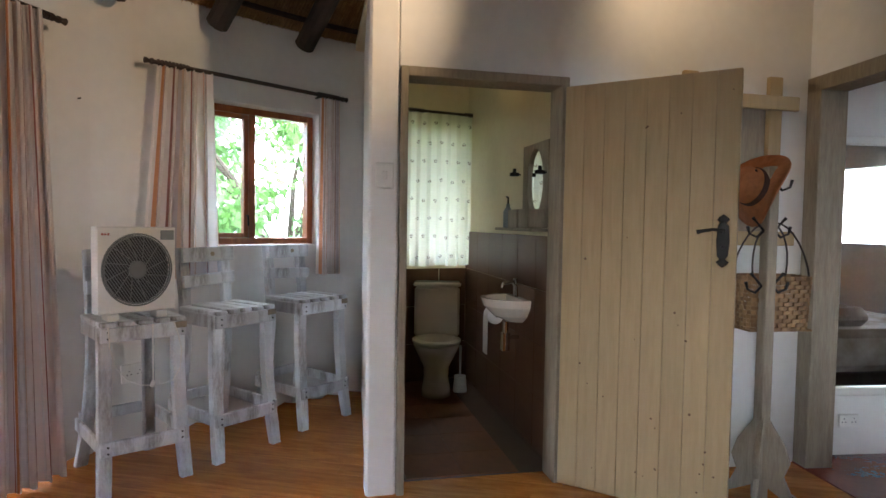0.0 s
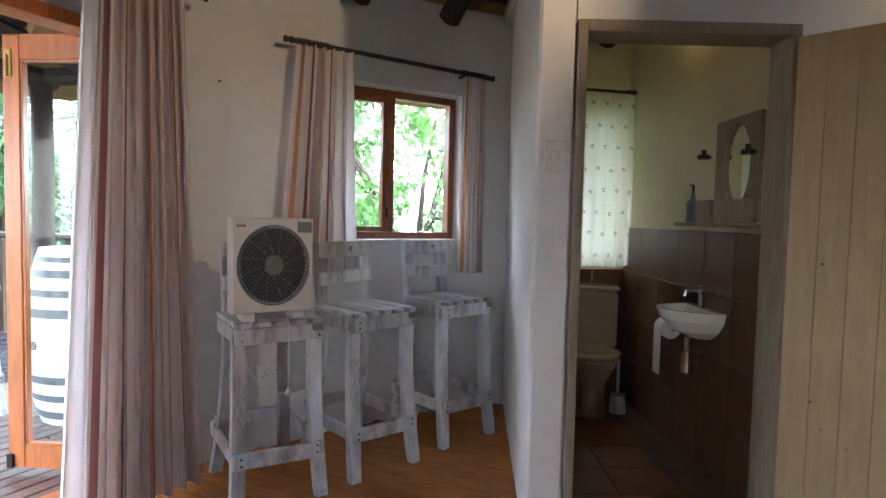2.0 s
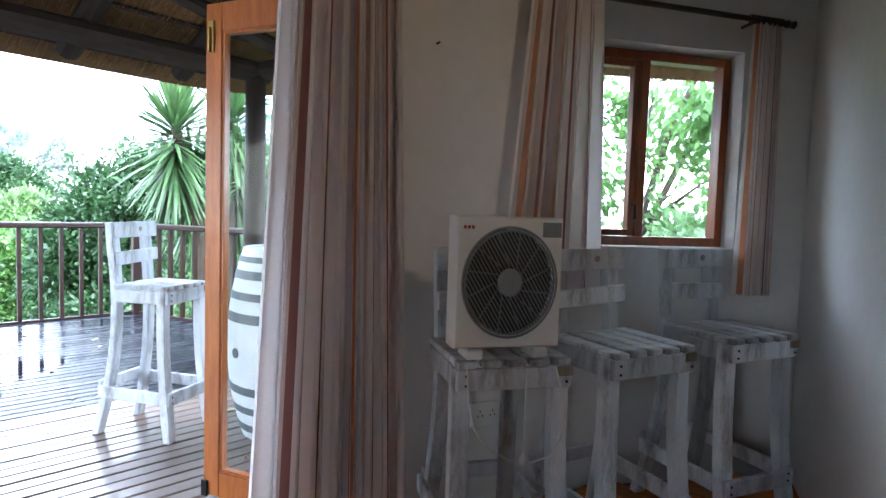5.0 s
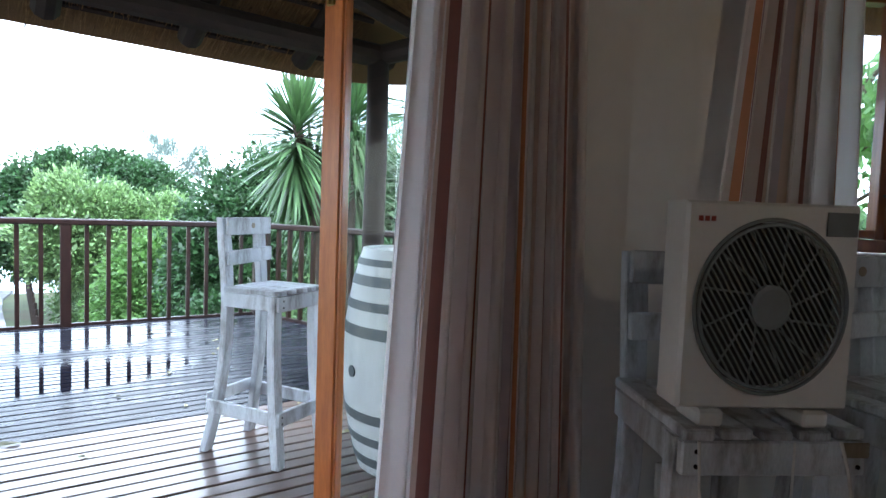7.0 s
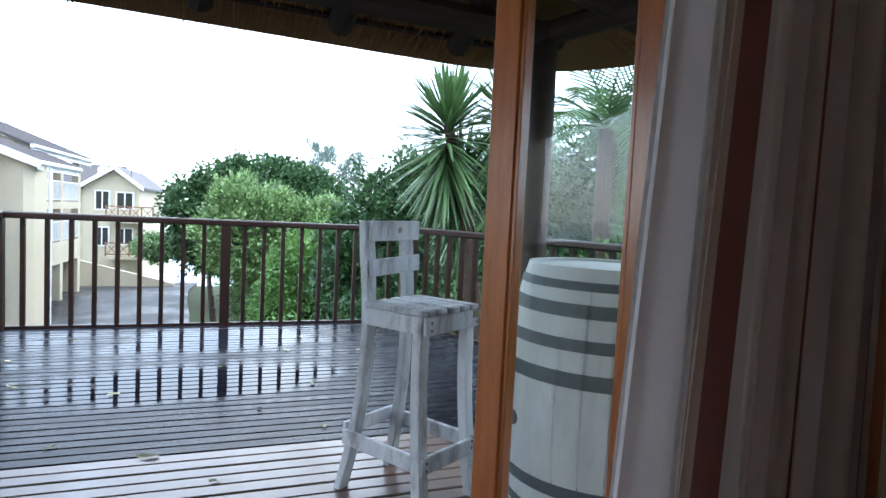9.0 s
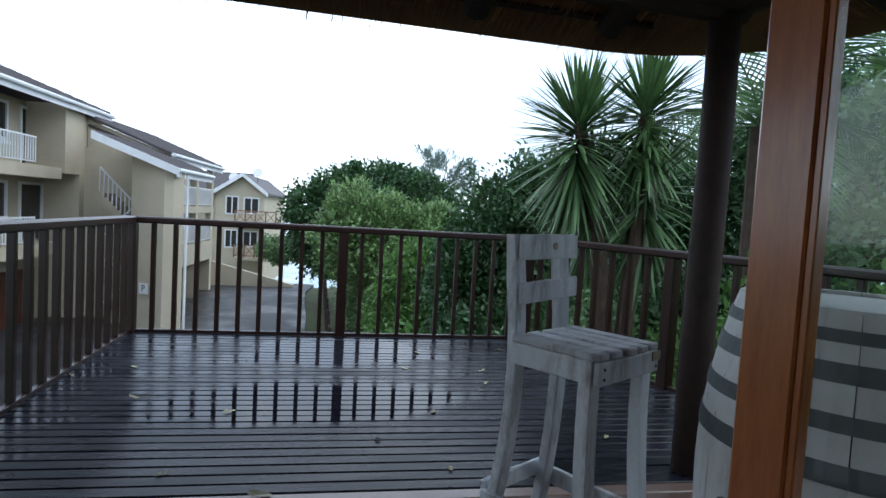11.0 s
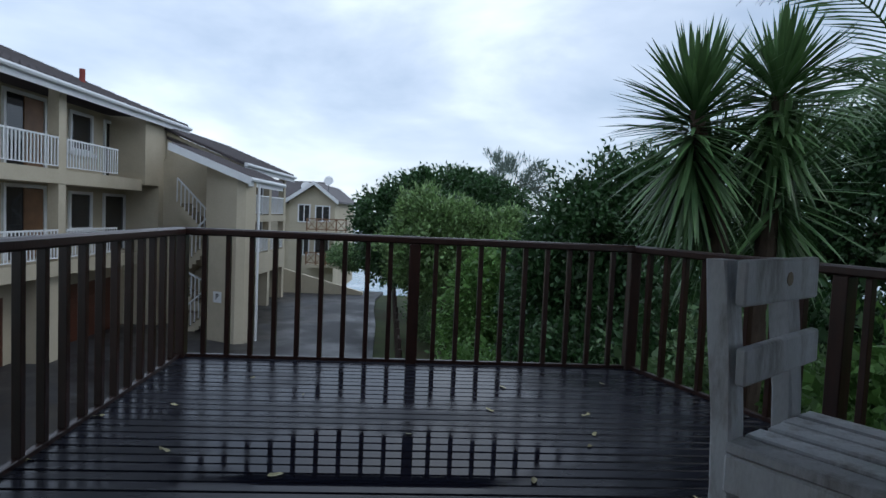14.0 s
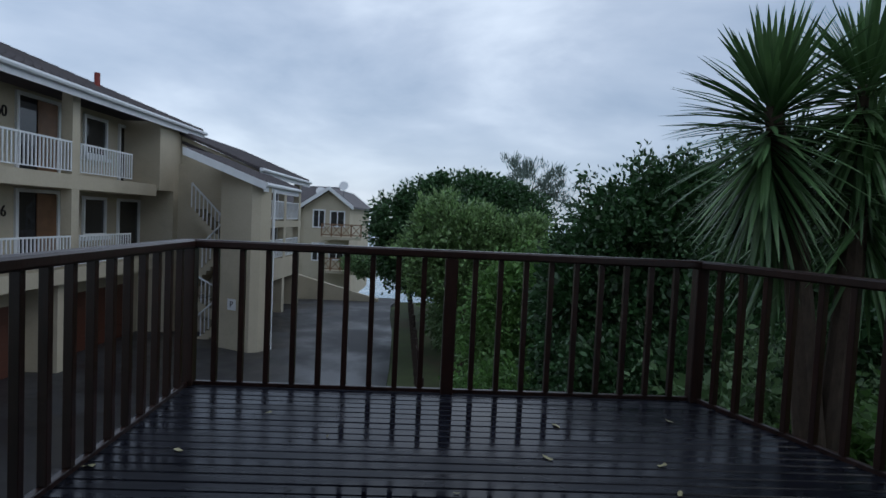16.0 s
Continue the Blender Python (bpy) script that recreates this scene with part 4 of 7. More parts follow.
FN = Vector((FU.y, -FU.x, 0))
wall_plate("light_switch", F0 + FU * -0.075 + FN * 0.0 + Vector((0, 0, 1.53)), FN, 0.085, 0.12, "white light switch on the plaster beside the bathroom door")
c = polar(R_IN, 156.0, 0.40)
wall_plate("wall_socket", c, (CX - c.x, CY - c.y), 0.15, 0.11, "white double wall socket low on the curved wall", 2)
c = polar(R_IN - 0.003, 159.9, 1.955)
nb_ = new_tube([c, c + (Vector((CX, CY, 1.955)) - c).normalized() * 0.025], 0.004, 6)
tagged(mesh_ob("nail", nb_, M_IRON), "bare steel nail in the plaster", "nail")

# ---- bathroom door and frame ----
bm = bmesh.new()
box(bm, -0.002, 0.034, -0.016, 0.14, -0.01, 2.045, MF, 0.003)
box(bm, 0.803, 0.840, -0.016, 0.14, -0.01, 2.045, MF, 0.003)
box(bm, 0.034, 0.803, -0.016, 0.14, 2.00, 2.045, MF, 0.003)
structure("door_frame_bathroom", bm, M_GREYWOOD, "grey brown timber frame of the bathroom doorway")
DH = Vector((0.0, 3.075, 0))
DE = Vector((0.735, 2.815, 0))
leaf = thing("door_2", "open bathroom door of limed vertical pine boards with a black iron handle", "door", "", frame_xy(DH, DE, 0.008))
leaf["kind"] = "structure"
LD = (DE - DH).length
nbd = 8
for i in range(nbd):
    w_ = LD / nbd
    part("board", new_box(i * w_ + 0.0005, (i + 1) * w_ - 0.0005, -0.02, 0.02, 0, 1.985, None, 0.0022), M_DOORWOOD, leaf)
for z in (0.18, 0.95, 1.72):
    part("ledge", new_box(0.03, LD - 0.03, 0.020, 0.045, z, z + 0.12, None, 0.004), M_DOORWOOD, leaf)
hd = bmesh.new()
lathe(hd, [(0.002, -0.115), (0.016, -0.105), (0.026, -0.092), (0.012, -0.08), (0.022, -0.065), (0.027, 0), (0.022, 0.065), (0.012, 0.08), (0.026, 0.092), (0.016, 0.105), (0.002, 0.115)], 12)
bmesh.ops.scale(hd, vec=(1, 0.18, 1), verts=hd.verts)
hd_ob = part("handle_plate", hd, M_IRON, leaf, "black iron handle plate with scalloped ends")
hd_ob.location = (LD - 0.055, -0.024, 1.245)
lv = bmesh.new()
tube(lv, [(LD - 0.055, -0.02, 1.29), (LD - 0.055, -0.065, 1.29), (LD - 0.09, -0.068, 1.295), (LD - 0.13, -0.068, 1.288), (LD - 0.155, -0.07, 1.282)], [0.009, 0.009, 0.007, 0.008, 0.010], 8)
tube(lv, [(LD - 0.055, -0.026, 1.22), (LD - 0.055, -0.034, 1.22)], [0.010, 0.006], 8)
part("handle_lever", lv, M_IRON, leaf)
M_KNOT = mat("wood knot", (0.16, 0.09, 0.045), None, 0.7, bump=0)
rnd = random.Random(9)
for k in range(26):
    kx, kz = rnd.uniform(0.03, LD - 0.03), rnd.uniform(0.1, 1.9)
    part("knot", new_tube([(kx, -0.0195, kz), (kx, -0.0204, kz)], rnd.uniform(0.003, 0.007), 8), M_KNOT, leaf)

# ---- bathroom ----
bm = bmesh.new()
box(bm, 0.06, 2.30, 0.13, 2.20, -0.02, 0.003, MF)
structure("floor_bathroom", bm, M_GROUT, "dark grout between brown floor tiles")
fl_t = tagged(new("floor_bathroom_tiles"), "brown ceramic floor tiles in the bathroom", "", "", "structure")
tile_mesh = None
for i in range(5):
    for j in range(7):
        x0, y0 = 0.07 + i * 0.302, 0.14 + j * 0.302
        if x0 > 0.62:
            continue
        if tile_mesh is None:
            ob = part("tile", new_box(0, 0.298, 0, 0.298, 0.003, 0.009, None, 0.001), M_BFLOOR, fl_t)
            tile_mesh = ob.data
        else:
            ob = new("tile", tile_mesh)
            ob.parent = fl_t
        ob.matrix_basis = MF @ Matrix.Translation((x0, y0, 0))
dado = tagged(new("wall_bathroom_tiles"), "brown glazed wall tiles to half height in the bathroom", "", "", "structure")
wt = None
for i in range(7):
    for j in range(4):
        if wt is None:
            ob = part("tile", new_box(0, 0.308, 0, 0.008, 0, 0.308, None, 0.001), M_TILEPIECE, dado)
            wt = ob.data
        else:
            ob = new("tile", wt)
            ob.parent = dado
        ob.matrix_basis = MH @ Matrix.Translation((0.02 + 0.12 + i * 0.3105, 0.0, 0.01 + j * 0.3105))
bw = None
for i in range(5):
    a_mid = 131.2 - i * 4.15
    for j in range(3):
        z = 0.01 + j * 0.3105
        c = polar(R_IN - 0.020, a_mid, z)
        if bw is None:
            ob = part("tile", new_box(-0.15, 0.15, -0.004, 0.004, 0, 0.308, None, 0.001), M_TILEPIECE, dado)
            bw = ob.data
        else:
            ob = new("tile", bw)
            ob.parent = dado
        ob.matrix_basis = Matrix.Translation(c) @ Matrix.Rotation(radians(a_mid + 90), 4, "Z")

tl = thing("toilet", "white ceramic toilet with closed lid against the tiled wall", "toilet")
tl.matrix_world = pose(-0.93, 4.42, 0.009, 0, 0, -78)
# front along +x
bm = bmesh.new()
lathe(bm, [(0.115, 0), (0.11, 0.05), (0.095, 0.14), (0.10, 0.22), (0.15, 0.32), (0.178, 0.385), (0.175, 0.40)], 28)
for v in bm.verts:
    v.co.x = v.co.x * 1.25 + (0.02 * v.co.z)
part("bowl", bm, M_CERAMIC, tl, smooth=True)
bm = bmesh.new()
lathe(bm, [(0.182, 0.402), (0.188, 0.41), (0.186, 0.424), (0.15, 0.434)], 28)
for v in bm.verts:
    v.co.x = v.co.x * 1.25
part("lid", bm, M_CERAMIC, tl, smooth=False)
part("cistern", new_box(-0.37, -0.20, -0.18, 0.18, 0.40, 0.80, None, 0.02), M_CERAMIC, tl)
part("cistern_lid", new_box(-0.38, -0.19, -0.19, 0.19, 0.801, 0.835, None, 0.012), M_CERAMIC, tl)
part("pedestal_back", new_box(-0.33, -0.08, -0.09, 0.09, 0.0, 0.399, None, 0.02), M_CERAMIC, tl)
bs = thing("wash_basin", "small white ceramic corner wash basin on the tiled wall", "basin", "", MH @ pose(0.70, 0.008, 0.86))
bm = bmesh.new()
vr = []
for z, rx_, ry_ in ((0.0, 0.20, 0.25), (-0.05, 0.185, 0.23), (-0.11, 0.13, 0.17), (-0.15, 0.06, 0.08)):
    vr.append([bm.verts.new((rx_ * math.cos(a), max(0.0, ry_ * math.sin(a)), z)) for a in (math.pi * k / 16 for k in range(17))])
for a, b in zip(vr, vr[1:]):
    for k in range(16):
        bm.faces.new((a[k], a[k + 1], b[k + 1], b[k]))
inner = [bm.verts.new((0.165 * math.cos(a), 0.035 + 0.185 * math.sin(a), 0.0)) for a in (math.pi * k / 16 for k in range(17))]
inner2 = [bm.verts.new((0.10 * math.cos(a), 0.05 + 0.11 * math.sin(a), -0.075)) for a in (math.pi * k / 16 for k in range(17))]
for k in range(16):
    bm.faces.new((vr[0][k + 1], vr[0][k], inner[k], inner[k + 1]))
    bm.faces.new((inner[k + 1], inner[k], inner2[k], inner2[k + 1]))
bm.faces.new(inner2)
bm.faces.new((vr[0][0], vr[0][16], inner[16], inner[0]))
bm.faces.new((inner[0], inner[16], inner2[16], inner2[0]))
bmesh.ops.recalc_face_normals(bm, faces=bm.faces)
part("bowl", bm, M_CERAMIC, bs)
bm = bmesh.new()
tube(bm, [(0, 0.03, 0.0), (0, 0.03, 0.07), (0, 0.05, 0.095), (0, 0.11, 0.085), (0, 0.115, 0.06)], [0.016, 0.014, 0.012, 0.011, 0.011], 10)
tube(bm, [(-0.025, 0.03, 0.11), (0.025, 0.03, 0.11)], 0.008, 8)
tube(bm, [(0, 0.03, 0.08), (0, 0.03, 0.115)], 0.012, 8)
part("tap", bm, M_CHROME, bs, "chrome basin tap")
bm = bmesh.new()
tube(bm, [(0, 0.09, -0.15), (0, 0.09, -0.22)], 0.018, 10)
tube(bm, [(0, 0.09, -0.22), (0, 0.09, -0.33)], 0.03, 12)
tube(bm, [(0, 0.09, -0.25), (0, 0.02, -0.25), (0, 0.004, -0.25)], 0.014, 8)
part("trap", bm, M_CHROME, bs, "chrome bottle trap")
tp = thing("toilet_roll", "white toilet roll hanging from a holder by the basin", "toilet roll", "", MH @ pose(1.02, 0.008, 0.70))
bm = bmesh.new()
tube(bm, [(-0.05, 0.07, 0), (0.05, 0.07, 0)], 0.055, 20)
part("roll", bm, M_PAPER, tp)
part("sheet", new_box(-0.05, 0.05, 0.123, 0.126, -0.26, 0.0, None), M_PAPER, tp)
bm = bmesh.new()
tube(bm, [(-0.07, 0.0, 0.0), (-0.07, 0.07, 0.0), (0.07, 0.07, 0.0)], 0.006, 8)
part("holder", bm, M_CHROME, tp)
br = thing("toilet_brush", "white toilet brush in its round holder", "toilet brush", "", MH @ pose(1.62, 0.15, 0.009))
bm = bmesh.new()
lathe(bm, [(0.05, 0), (0.055, 0.01), (0.045, 0.12), (0.047, 0.125)], 16)
part("holder", bm, M_PLASTIC, br)
part("handle", new_tube([(0, 0, 0.126), (0, 0, 0.36)], [0.008, 0.010], 8), M_PLASTIC, br)

# mirror cabinet with shelf on the bathroom wall
mc = thing("wall_mirror", "distressed timber wall mirror with an oval glass above a small shelf", "mirror", "", MH @ pose(0, 0.0, 0))
bm = bmesh.new()
X0, X1, Z0, Z1 = 0.27, 0.66, 1.30, 1.78
XC, ZC, RX, RZ = 0.455, 1.56, 0.125, 0.19
seg = 40
for yy, flip in ((0.022, 0),):
    out = []
    inn = []
    for k in range(seg):
        a = 2 * math.pi * k / seg
        c_, s_ = math.cos(a), math.sin(a)
        kk = 1 / max(abs(c_), abs(s_))
        out.append(bm.verts.new((XC + c_ * kk * 0.195, yy, 1.54 + s_ * kk * 0.24)))
        inn.append(bm.verts.new((XC + c_ * RX, yy, ZC + s_ * RZ)))
    o2 = [bm.verts.new((v.co.x, 0.0, v.co.z)) for v in out]
    i2 = [bm.verts.new((v.co.x, 0.0, v.co.z)) for v in inn]
    for k in range(seg):
        j = (k + 1) % seg
        bm.faces.new((out[k], out[j], inn[j], inn[k]))
        bm.faces.new((out[j], out[k], o2[k], o2[j]))
        bm.faces.new((inn[k], inn[j], i2[j], i2[k]))
bmesh.ops.recalc_face_normals(bm, faces=bm.faces)
part("mirror_frame", bm, M_GREYWOOD, mc)
bm = bmesh.new()
vs = [bm.verts.new((XC + math.cos(2 * math.pi * k / seg) * (RX + 0.002), 0.006, ZC + math.sin(2 * math.pi * k / seg) * (RZ + 0.002))) for k in range(seg)]
bm.faces.new(vs)
bmesh.ops.recalc_face_normals(bm, faces=bm.faces)
part("mirror_glass", bm, M_MIRROR, mc)
part("shelf", new_box(0.22, 0.86, 0.0, 0.13, 1.275, 1.292, None, 0.003), M_GREYWOOD, mc)
for x0 in (0.28, 0.46):
    part("drawer", new_box(x0, x0 + 0.16, 0.004, 0.125, 1.293, 1.40, None, 0.004), M_GREYWOOD, mc, "small distressed white drawer")
for x0, zz in ((0.70, 1.62), (0.28, 1.60)):
    b = bmesh.new()
    tube(b, [(x0, 0.02, zz), (x0, 0.06, zz)], 0.005, 6)
    tube(b, [(x0, 0.06, zz - 0.01), (x0, 0.06, zz + 0.01)], 0.03, 12)
    tube(b, [(x0, 0.06, zz + 0.01), (x0, 0.06, zz + 0.035)], 0.012, 8)
    part("candle_holder", b, M_IRON, mc)
bt = thing("bottle", "small dark glass bottle with a pump on the bathroom shelf", "bottle", "", MH @ pose(0.78, 0.07, 1.292))
bm = bmesh.new()
lathe(bm, [(0.028, 0), (0.03, 0.01), (0.03, 0.10), (0.012, 0.13), (0.012, 0.15)], 16)
part("body", bm, M_GRILL, bt)
part("pump", new_tube([(0, 0, 0.15), (0, 0, 0.19), (0.03, 0, 0.195)], 0.006, 8), M_IRON, bt)
sy = thing("window_stay", "black iron curtain hook on the bathroom wall", "hook", "", pose(*polar(R_IN - 0.014, 119.6, 1.62), 0, 0, 120))
part("hook", new_tube([(0, 0, -0.09), (-0.01, 0, 0.0), (0, 0, 0.05), (-0.03, 0, 0.09)], [0.006, 0.012, 0.009, 0.006], 8), M_IRON, sy)

# ---- rustic wall frame, coat stand, hat, basket ----
wf = thing("picture_frame", "rustic timber wall frame with crossed corners around an old wooden panel", "picture frame", "", frame_xy(F0 + FN * 0.0, F1 + FN * 0.0))
bm = bmesh.new()
part("panel", new_box(1.50, 2.02, -0.010, -0.002, 1.28, 2.0), M_GREYWOOD, wf)
part("bar", new_box(1.97, 2.055, -0.04, -0.011, 1.12, 2.12, None, 0.005), M_DOORWOOD, wf)
part("bar", new_box(1.46, 1.545, -0.04, -0.011, 1.12, 2.12, None, 0.005), M_DOORWOOD, wf)
part("bar", new_box(1.38, 2.14, -0.066, -0.041, 1.94, 2.015, None, 0.005), M_DOORWOOD, wf)
part("bar", new_box(1.38, 2.14, -0.066, -0.041, 1.22, 1.295, None, 0.005), M_DOORWOOD, wf)

cs = thing("coat_stand", "grey limed timber coat stand with iron hooks by the doorway", "coat stand", "", pose(0.94, 3.07, 0, 0, 0, 20))
part("post", new_box(-0.028, 0.028, -0.028, 0.028, 0.02, 1.60, None, 0.006), M_GREYWOOD, cs)
for k in range(4):
    b = bmesh.new()
    prof = [(0.028, 0.42), (0.05, 0.38), (0.10, 0.30), (0.125, 0.22), (0.10, 0.15), (0.13, 0.08), (0.22, 0.03), (0.27, 0.0), (0.20, 0.0), (0.10, 0.05), (0.028, 0.09)]
    f1 = [b.verts.new((x, -0.012, z)) for x, z in prof]
    f2 = [b.verts.new((x, 0.012, z)) for x, z in prof]
    b.faces.new(f1)
    b.faces.new(f2[::-1])
    for i in range(len(prof)):
        j = (i + 1) % len(prof)
        b.faces.new((f1[j], f1[i], f2[i], f2[j]))
    bmesh.ops.rotate(b, verts=b.verts, cent=(0, 0, 0), matrix=Matrix.Rotation(radians(45 + 90 * k), 3, "Z"))
    part("foot", b, M_GREYWOOD, cs)
for zz in (1.52, 1.30, 1.04):
    for sg in (-1, 1):
        b = bmesh.new()
        tube(b, [(sg * 0.028, 0, zz), (sg * 0.06, 0, zz - 0.03), (sg * 0.10, 0, zz - 0.015), (sg * 0.11, 0, zz + 0.02)], [0.006, 0.006, 0.005, 0.008], 8)
        tube(b, [(sg * 0.028, 0, zz), (sg * 0.06, 0, zz + 0.035), (sg * 0.085, 0, zz + 0.06)], [0.006, 0.005, 0.008], 8)
        part("hook", b, M_IRON, cs)
hat = thing("straw_hat", "rust brown straw hat hung on the coat stand", "hat", "", pose(0.90, 3.12, 1.50, 74, 18, -72))
bm = bmesh.new()
lathe(bm, [(0.175, -0.012), (0.18, 0.0), (0.11, 0.012), (0.09, 0.02), (0.083, 0.09), (0.055, 0.115), (0.01, 0.11)], 28)
for v in bm.verts:
    a = math.atan2(v.co.y, v.co.x)
    r_ = math.hypot(v.co.x, v.co.y)
    if r_ > 0.11:
        v.co.z += 0.05 * math.cos(2 * a) * (r_ / 0.2)
part("crown", bm, M_FELT, hat, smooth=True)
bm = bmesh.new()
lathe(bm, [(0.093, 0.018), (0.092, 0.045), (0.084, 0.045), (0.084, 0.018)], 28)
part("band", bm, mat("dark hat band", (0.06, 0.025, 0.02), None, 0.8, bump=0.1), hat)
bk = thing("basket", "woven wicker basket with tall hooped handles hanging on the coat stand", "basket", "", pose(0.995, 3.21, 0.82, 0, 0, 20))
bm = bmesh.new()
BW_, BD_, BH_ = 0.165, 0.095, 0.265
rows_, cols_ = 13, 44
for r_ in range(rows_):
    for c_ in range(cols_):
        a0, a1 = 2 * math.pi * c_ / cols_, 2 * math.pi * (c_ + 1) / cols_

        def rim(a, grow):
            cx_, sx_ = math.cos(a), math.sin(a)
            k_ = (abs(cx_) ** 4 + abs(sx_) ** 4) ** -0.25
            return cx_ * k_ * (BW_ + grow), sx_ * k_ * (BD_ + grow)
        off = 0.004 if (r_ + c_) % 2 else -0.002
        z0_, z1_ = BH_ * r_ / rows_, BH_ * (r_ + 1) / rows_ - 0.002
        tp_ = 0.012 * (r_ / rows_)
        p0, p1 = rim(a0, off + tp_), rim(a1, off + tp_)
        q0, q1 = rim(a0, off + tp_ - 0.006), rim(a1, off + tp_ - 0.006)
        v = [bm.verts.new(x) for x in ((*p0, z0_), (*p1, z0_), (*p1, z1_), (*p0, z1_), (*q0, z0_), (*q1, z0_), (*q1, z1_), (*q0, z1_))]
        for f in ((0, 1, 2, 3), (5, 4, 7, 6), (3, 2, 6, 7), (4, 5, 1, 0), (4, 0, 3, 7), (1, 5, 6, 2)):
            bm.faces.new([v[i] for i in f])
box(bm, -BW_, BW_, -BD_, BD_, 0, 0.008)
part("weave", bm, M_WICKER, bk)
for sg in (-1, 1):
    b = bmesh.new()
    tube(b, [(0.15 * math.cos(a), sg * 0.08 * (1 - 0.7 * math.sin(a)), 0.25 + 0.27 * math.sin(a)) for a in (math.pi * k / 14 for k in range(15))], 0.0045, 8)
    part("handle", b, M_RODWOOD, bk)

# ---- bedroom beyond ----
bm = bmesh.new()
pb = [K0 + Vector((-0.02, -0.02, 0)), K1 + Vector((0, 0, 0)), K1 + Vector((2.2, 0.6, 0)), N1 + Vector((0.2, 0.05, 0)), N0 + Vector((-0.1, 0, 0))]
a = [bm.verts.new((v.x, v.y, 0.008)) for v in pb]
b = [bm.verts.new((v.x, v.y, -0.02)) for v in pb]
bm.faces.new(a)
bm.faces.new(b[::-1])
for i in range(5):
    bm.faces.new((a[i], b[i], b[(i + 1) % 5], a[(i + 1) % 5]))
bmesh.ops.recalc_face_normals(bm, faces=bm.faces)
structure("floor_bedroom", bm, M_REDWOOD, "polished red floor of the bedroom")
mr = thing("framed_mirror", "tall white framed mirror on the bedroom wall", "mirror", "", frame_xy(N0, N1))
mx0, mx1, mz0, mz1 = 0.0, 0.86, 0.36, 1.84
for b_ in ((mx0, mx0 + 0.05, mz0, mz1), (mx1 - 0.05, mx1, mz0, mz1), (mx0 + 0.05, mx1 - 0.05, mz0, mz0 + 0.05), (mx0 + 0.05, mx1 - 0.05, mz1 - 0.05, mz1)):
    part("frame_bar", new_box(b_[0], b_[1], -0.03, -0.002, b_[2], b_[3], None, 0.006), M_PLASTIC, mr)
part("mirror_glass", new_box(mx0 + 0.05, mx1 - 0.05, -0.010, -0.004, mz0 + 0.05, mz1 - 0.05), M_MIRROR, mr)
wall_plate("wall_socket", N0 + (N1 - N0).normalized() * 0.22 + Vector((0, 0, 0.21)), ((N1 - N0).y, -(N1 - N0).x), 0.12, 0.075, "white wall socket with a plug under the bedroom mirror", 2)
bed = thing("bed", "made bed with white linen patterned in brown leaves", "bed", "", pose(3.3, 2.3, 0, 0, 0, 15))
part("mattress", new_box(-0.8, 0.8, -0.95, 0.95, 0.22, 0.55, None, 0.06), M_BED, bed)
part("base", new_box(-0.78, 0.78, -0.93, 0.93, 0.0, 0.22, None, 0.01), M_RODWOOD, bed)
part("pillow", new_box(-0.6, -0.02, 0.45, 0.85, 0.551, 0.70, None, 0.06), M_BED, bed)

# ---- room floor boards ----
fb = tagged(new("floor"), "varnished orange pine floorboards with knots", "", "", "structure")
rnd = random.Random(12)
FBW = 0.132
y = -2.9
while y < 5.4:
    h0 = math.sqrt(max(R_IN ** 2 - (max(abs(y - CY), abs(y + FBW - CY))) ** 2, 0.0)) - 0.002
    x_lo, x_hi = CX - h0, CX + h0
    if h0 > 0.3:
        cuts = [x_lo]
        x = x_lo + rnd.uniform(0.6, 2.6)
        while x < x_hi - 0.4:
            cuts.append(x)
            x += rnd.uniform(2.0, 3.2)
        cuts.append(x_hi)
        for x0, x1 in zip(cuts, cuts[1:]):
            part("floorboard", new_box(x0 + 0.001, x1 - 0.001, y + 0.0012, y + FBW - 0.0012, -0.0205, 0.0, None, 0.0015), M_FLOORWOOD, fb)
    y += FBW

# ---- barrel ----
bl = thing("barrel", "white painted wine barrel with grey hoops standing on the deck", "barrel", "", pose(-3.82, 3.04, 0.002, 0, 0, 20))
BH = 1.05


def barrel_r(z):
    t = (z / BH) * 2 - 1
    return 0.385 - 0.085 * t * t


ns = 26
for k in range(ns):
    b = bmesh.new()
    a0, a1 = 2 * math.pi * k / ns + 0.004, 2 * math.pi * (k + 1) / ns - 0.004
    cols = []
    for a_ in (a0, (a0 + a1) / 2, a1):
        cols.append([[b.verts.new((rr * math.cos(a_), rr * math.sin(a_), z)) for z in (BH * q / 12 for q in range(13)) for rr in (barrel_r(z) - dr,)] for dr in (0.0, 0.022)])
    for c0, c1 in zip(cols, cols[1:]):
        for q in range(12):
            b.faces.new((c0[0][q], c1[0][q], c1[0][q + 1], c0[0][q + 1]))
            b.faces.new((c1[1][q], c0[1][q], c0[1][q + 1], c1[1][q + 1]))
        b.faces.new((c0[0][12], c1[0][12], c1[1][12], c0[1][12]))
    part("stave", b, M_BARREL, bl, smooth=False)
for z, hh in ((0.045, 0.045), (0.155, 0.04), (0.265, 0.045), (0.655, 0.05), (0.775, 0.04), (0.885, 0.045), (0.975, 0.03)):
    b = bmesh.new()
    lathe(b, [(barrel_r(z) + 0.0005, z), (barrel_r(z) + 0.004, z), (barrel_r(z + hh) + 0.004, z + hh), (barrel_r(z + hh) + 0.0005, z + hh)], 52)
    part("hoop", b, M_HOOP, bl, "", smooth=False)
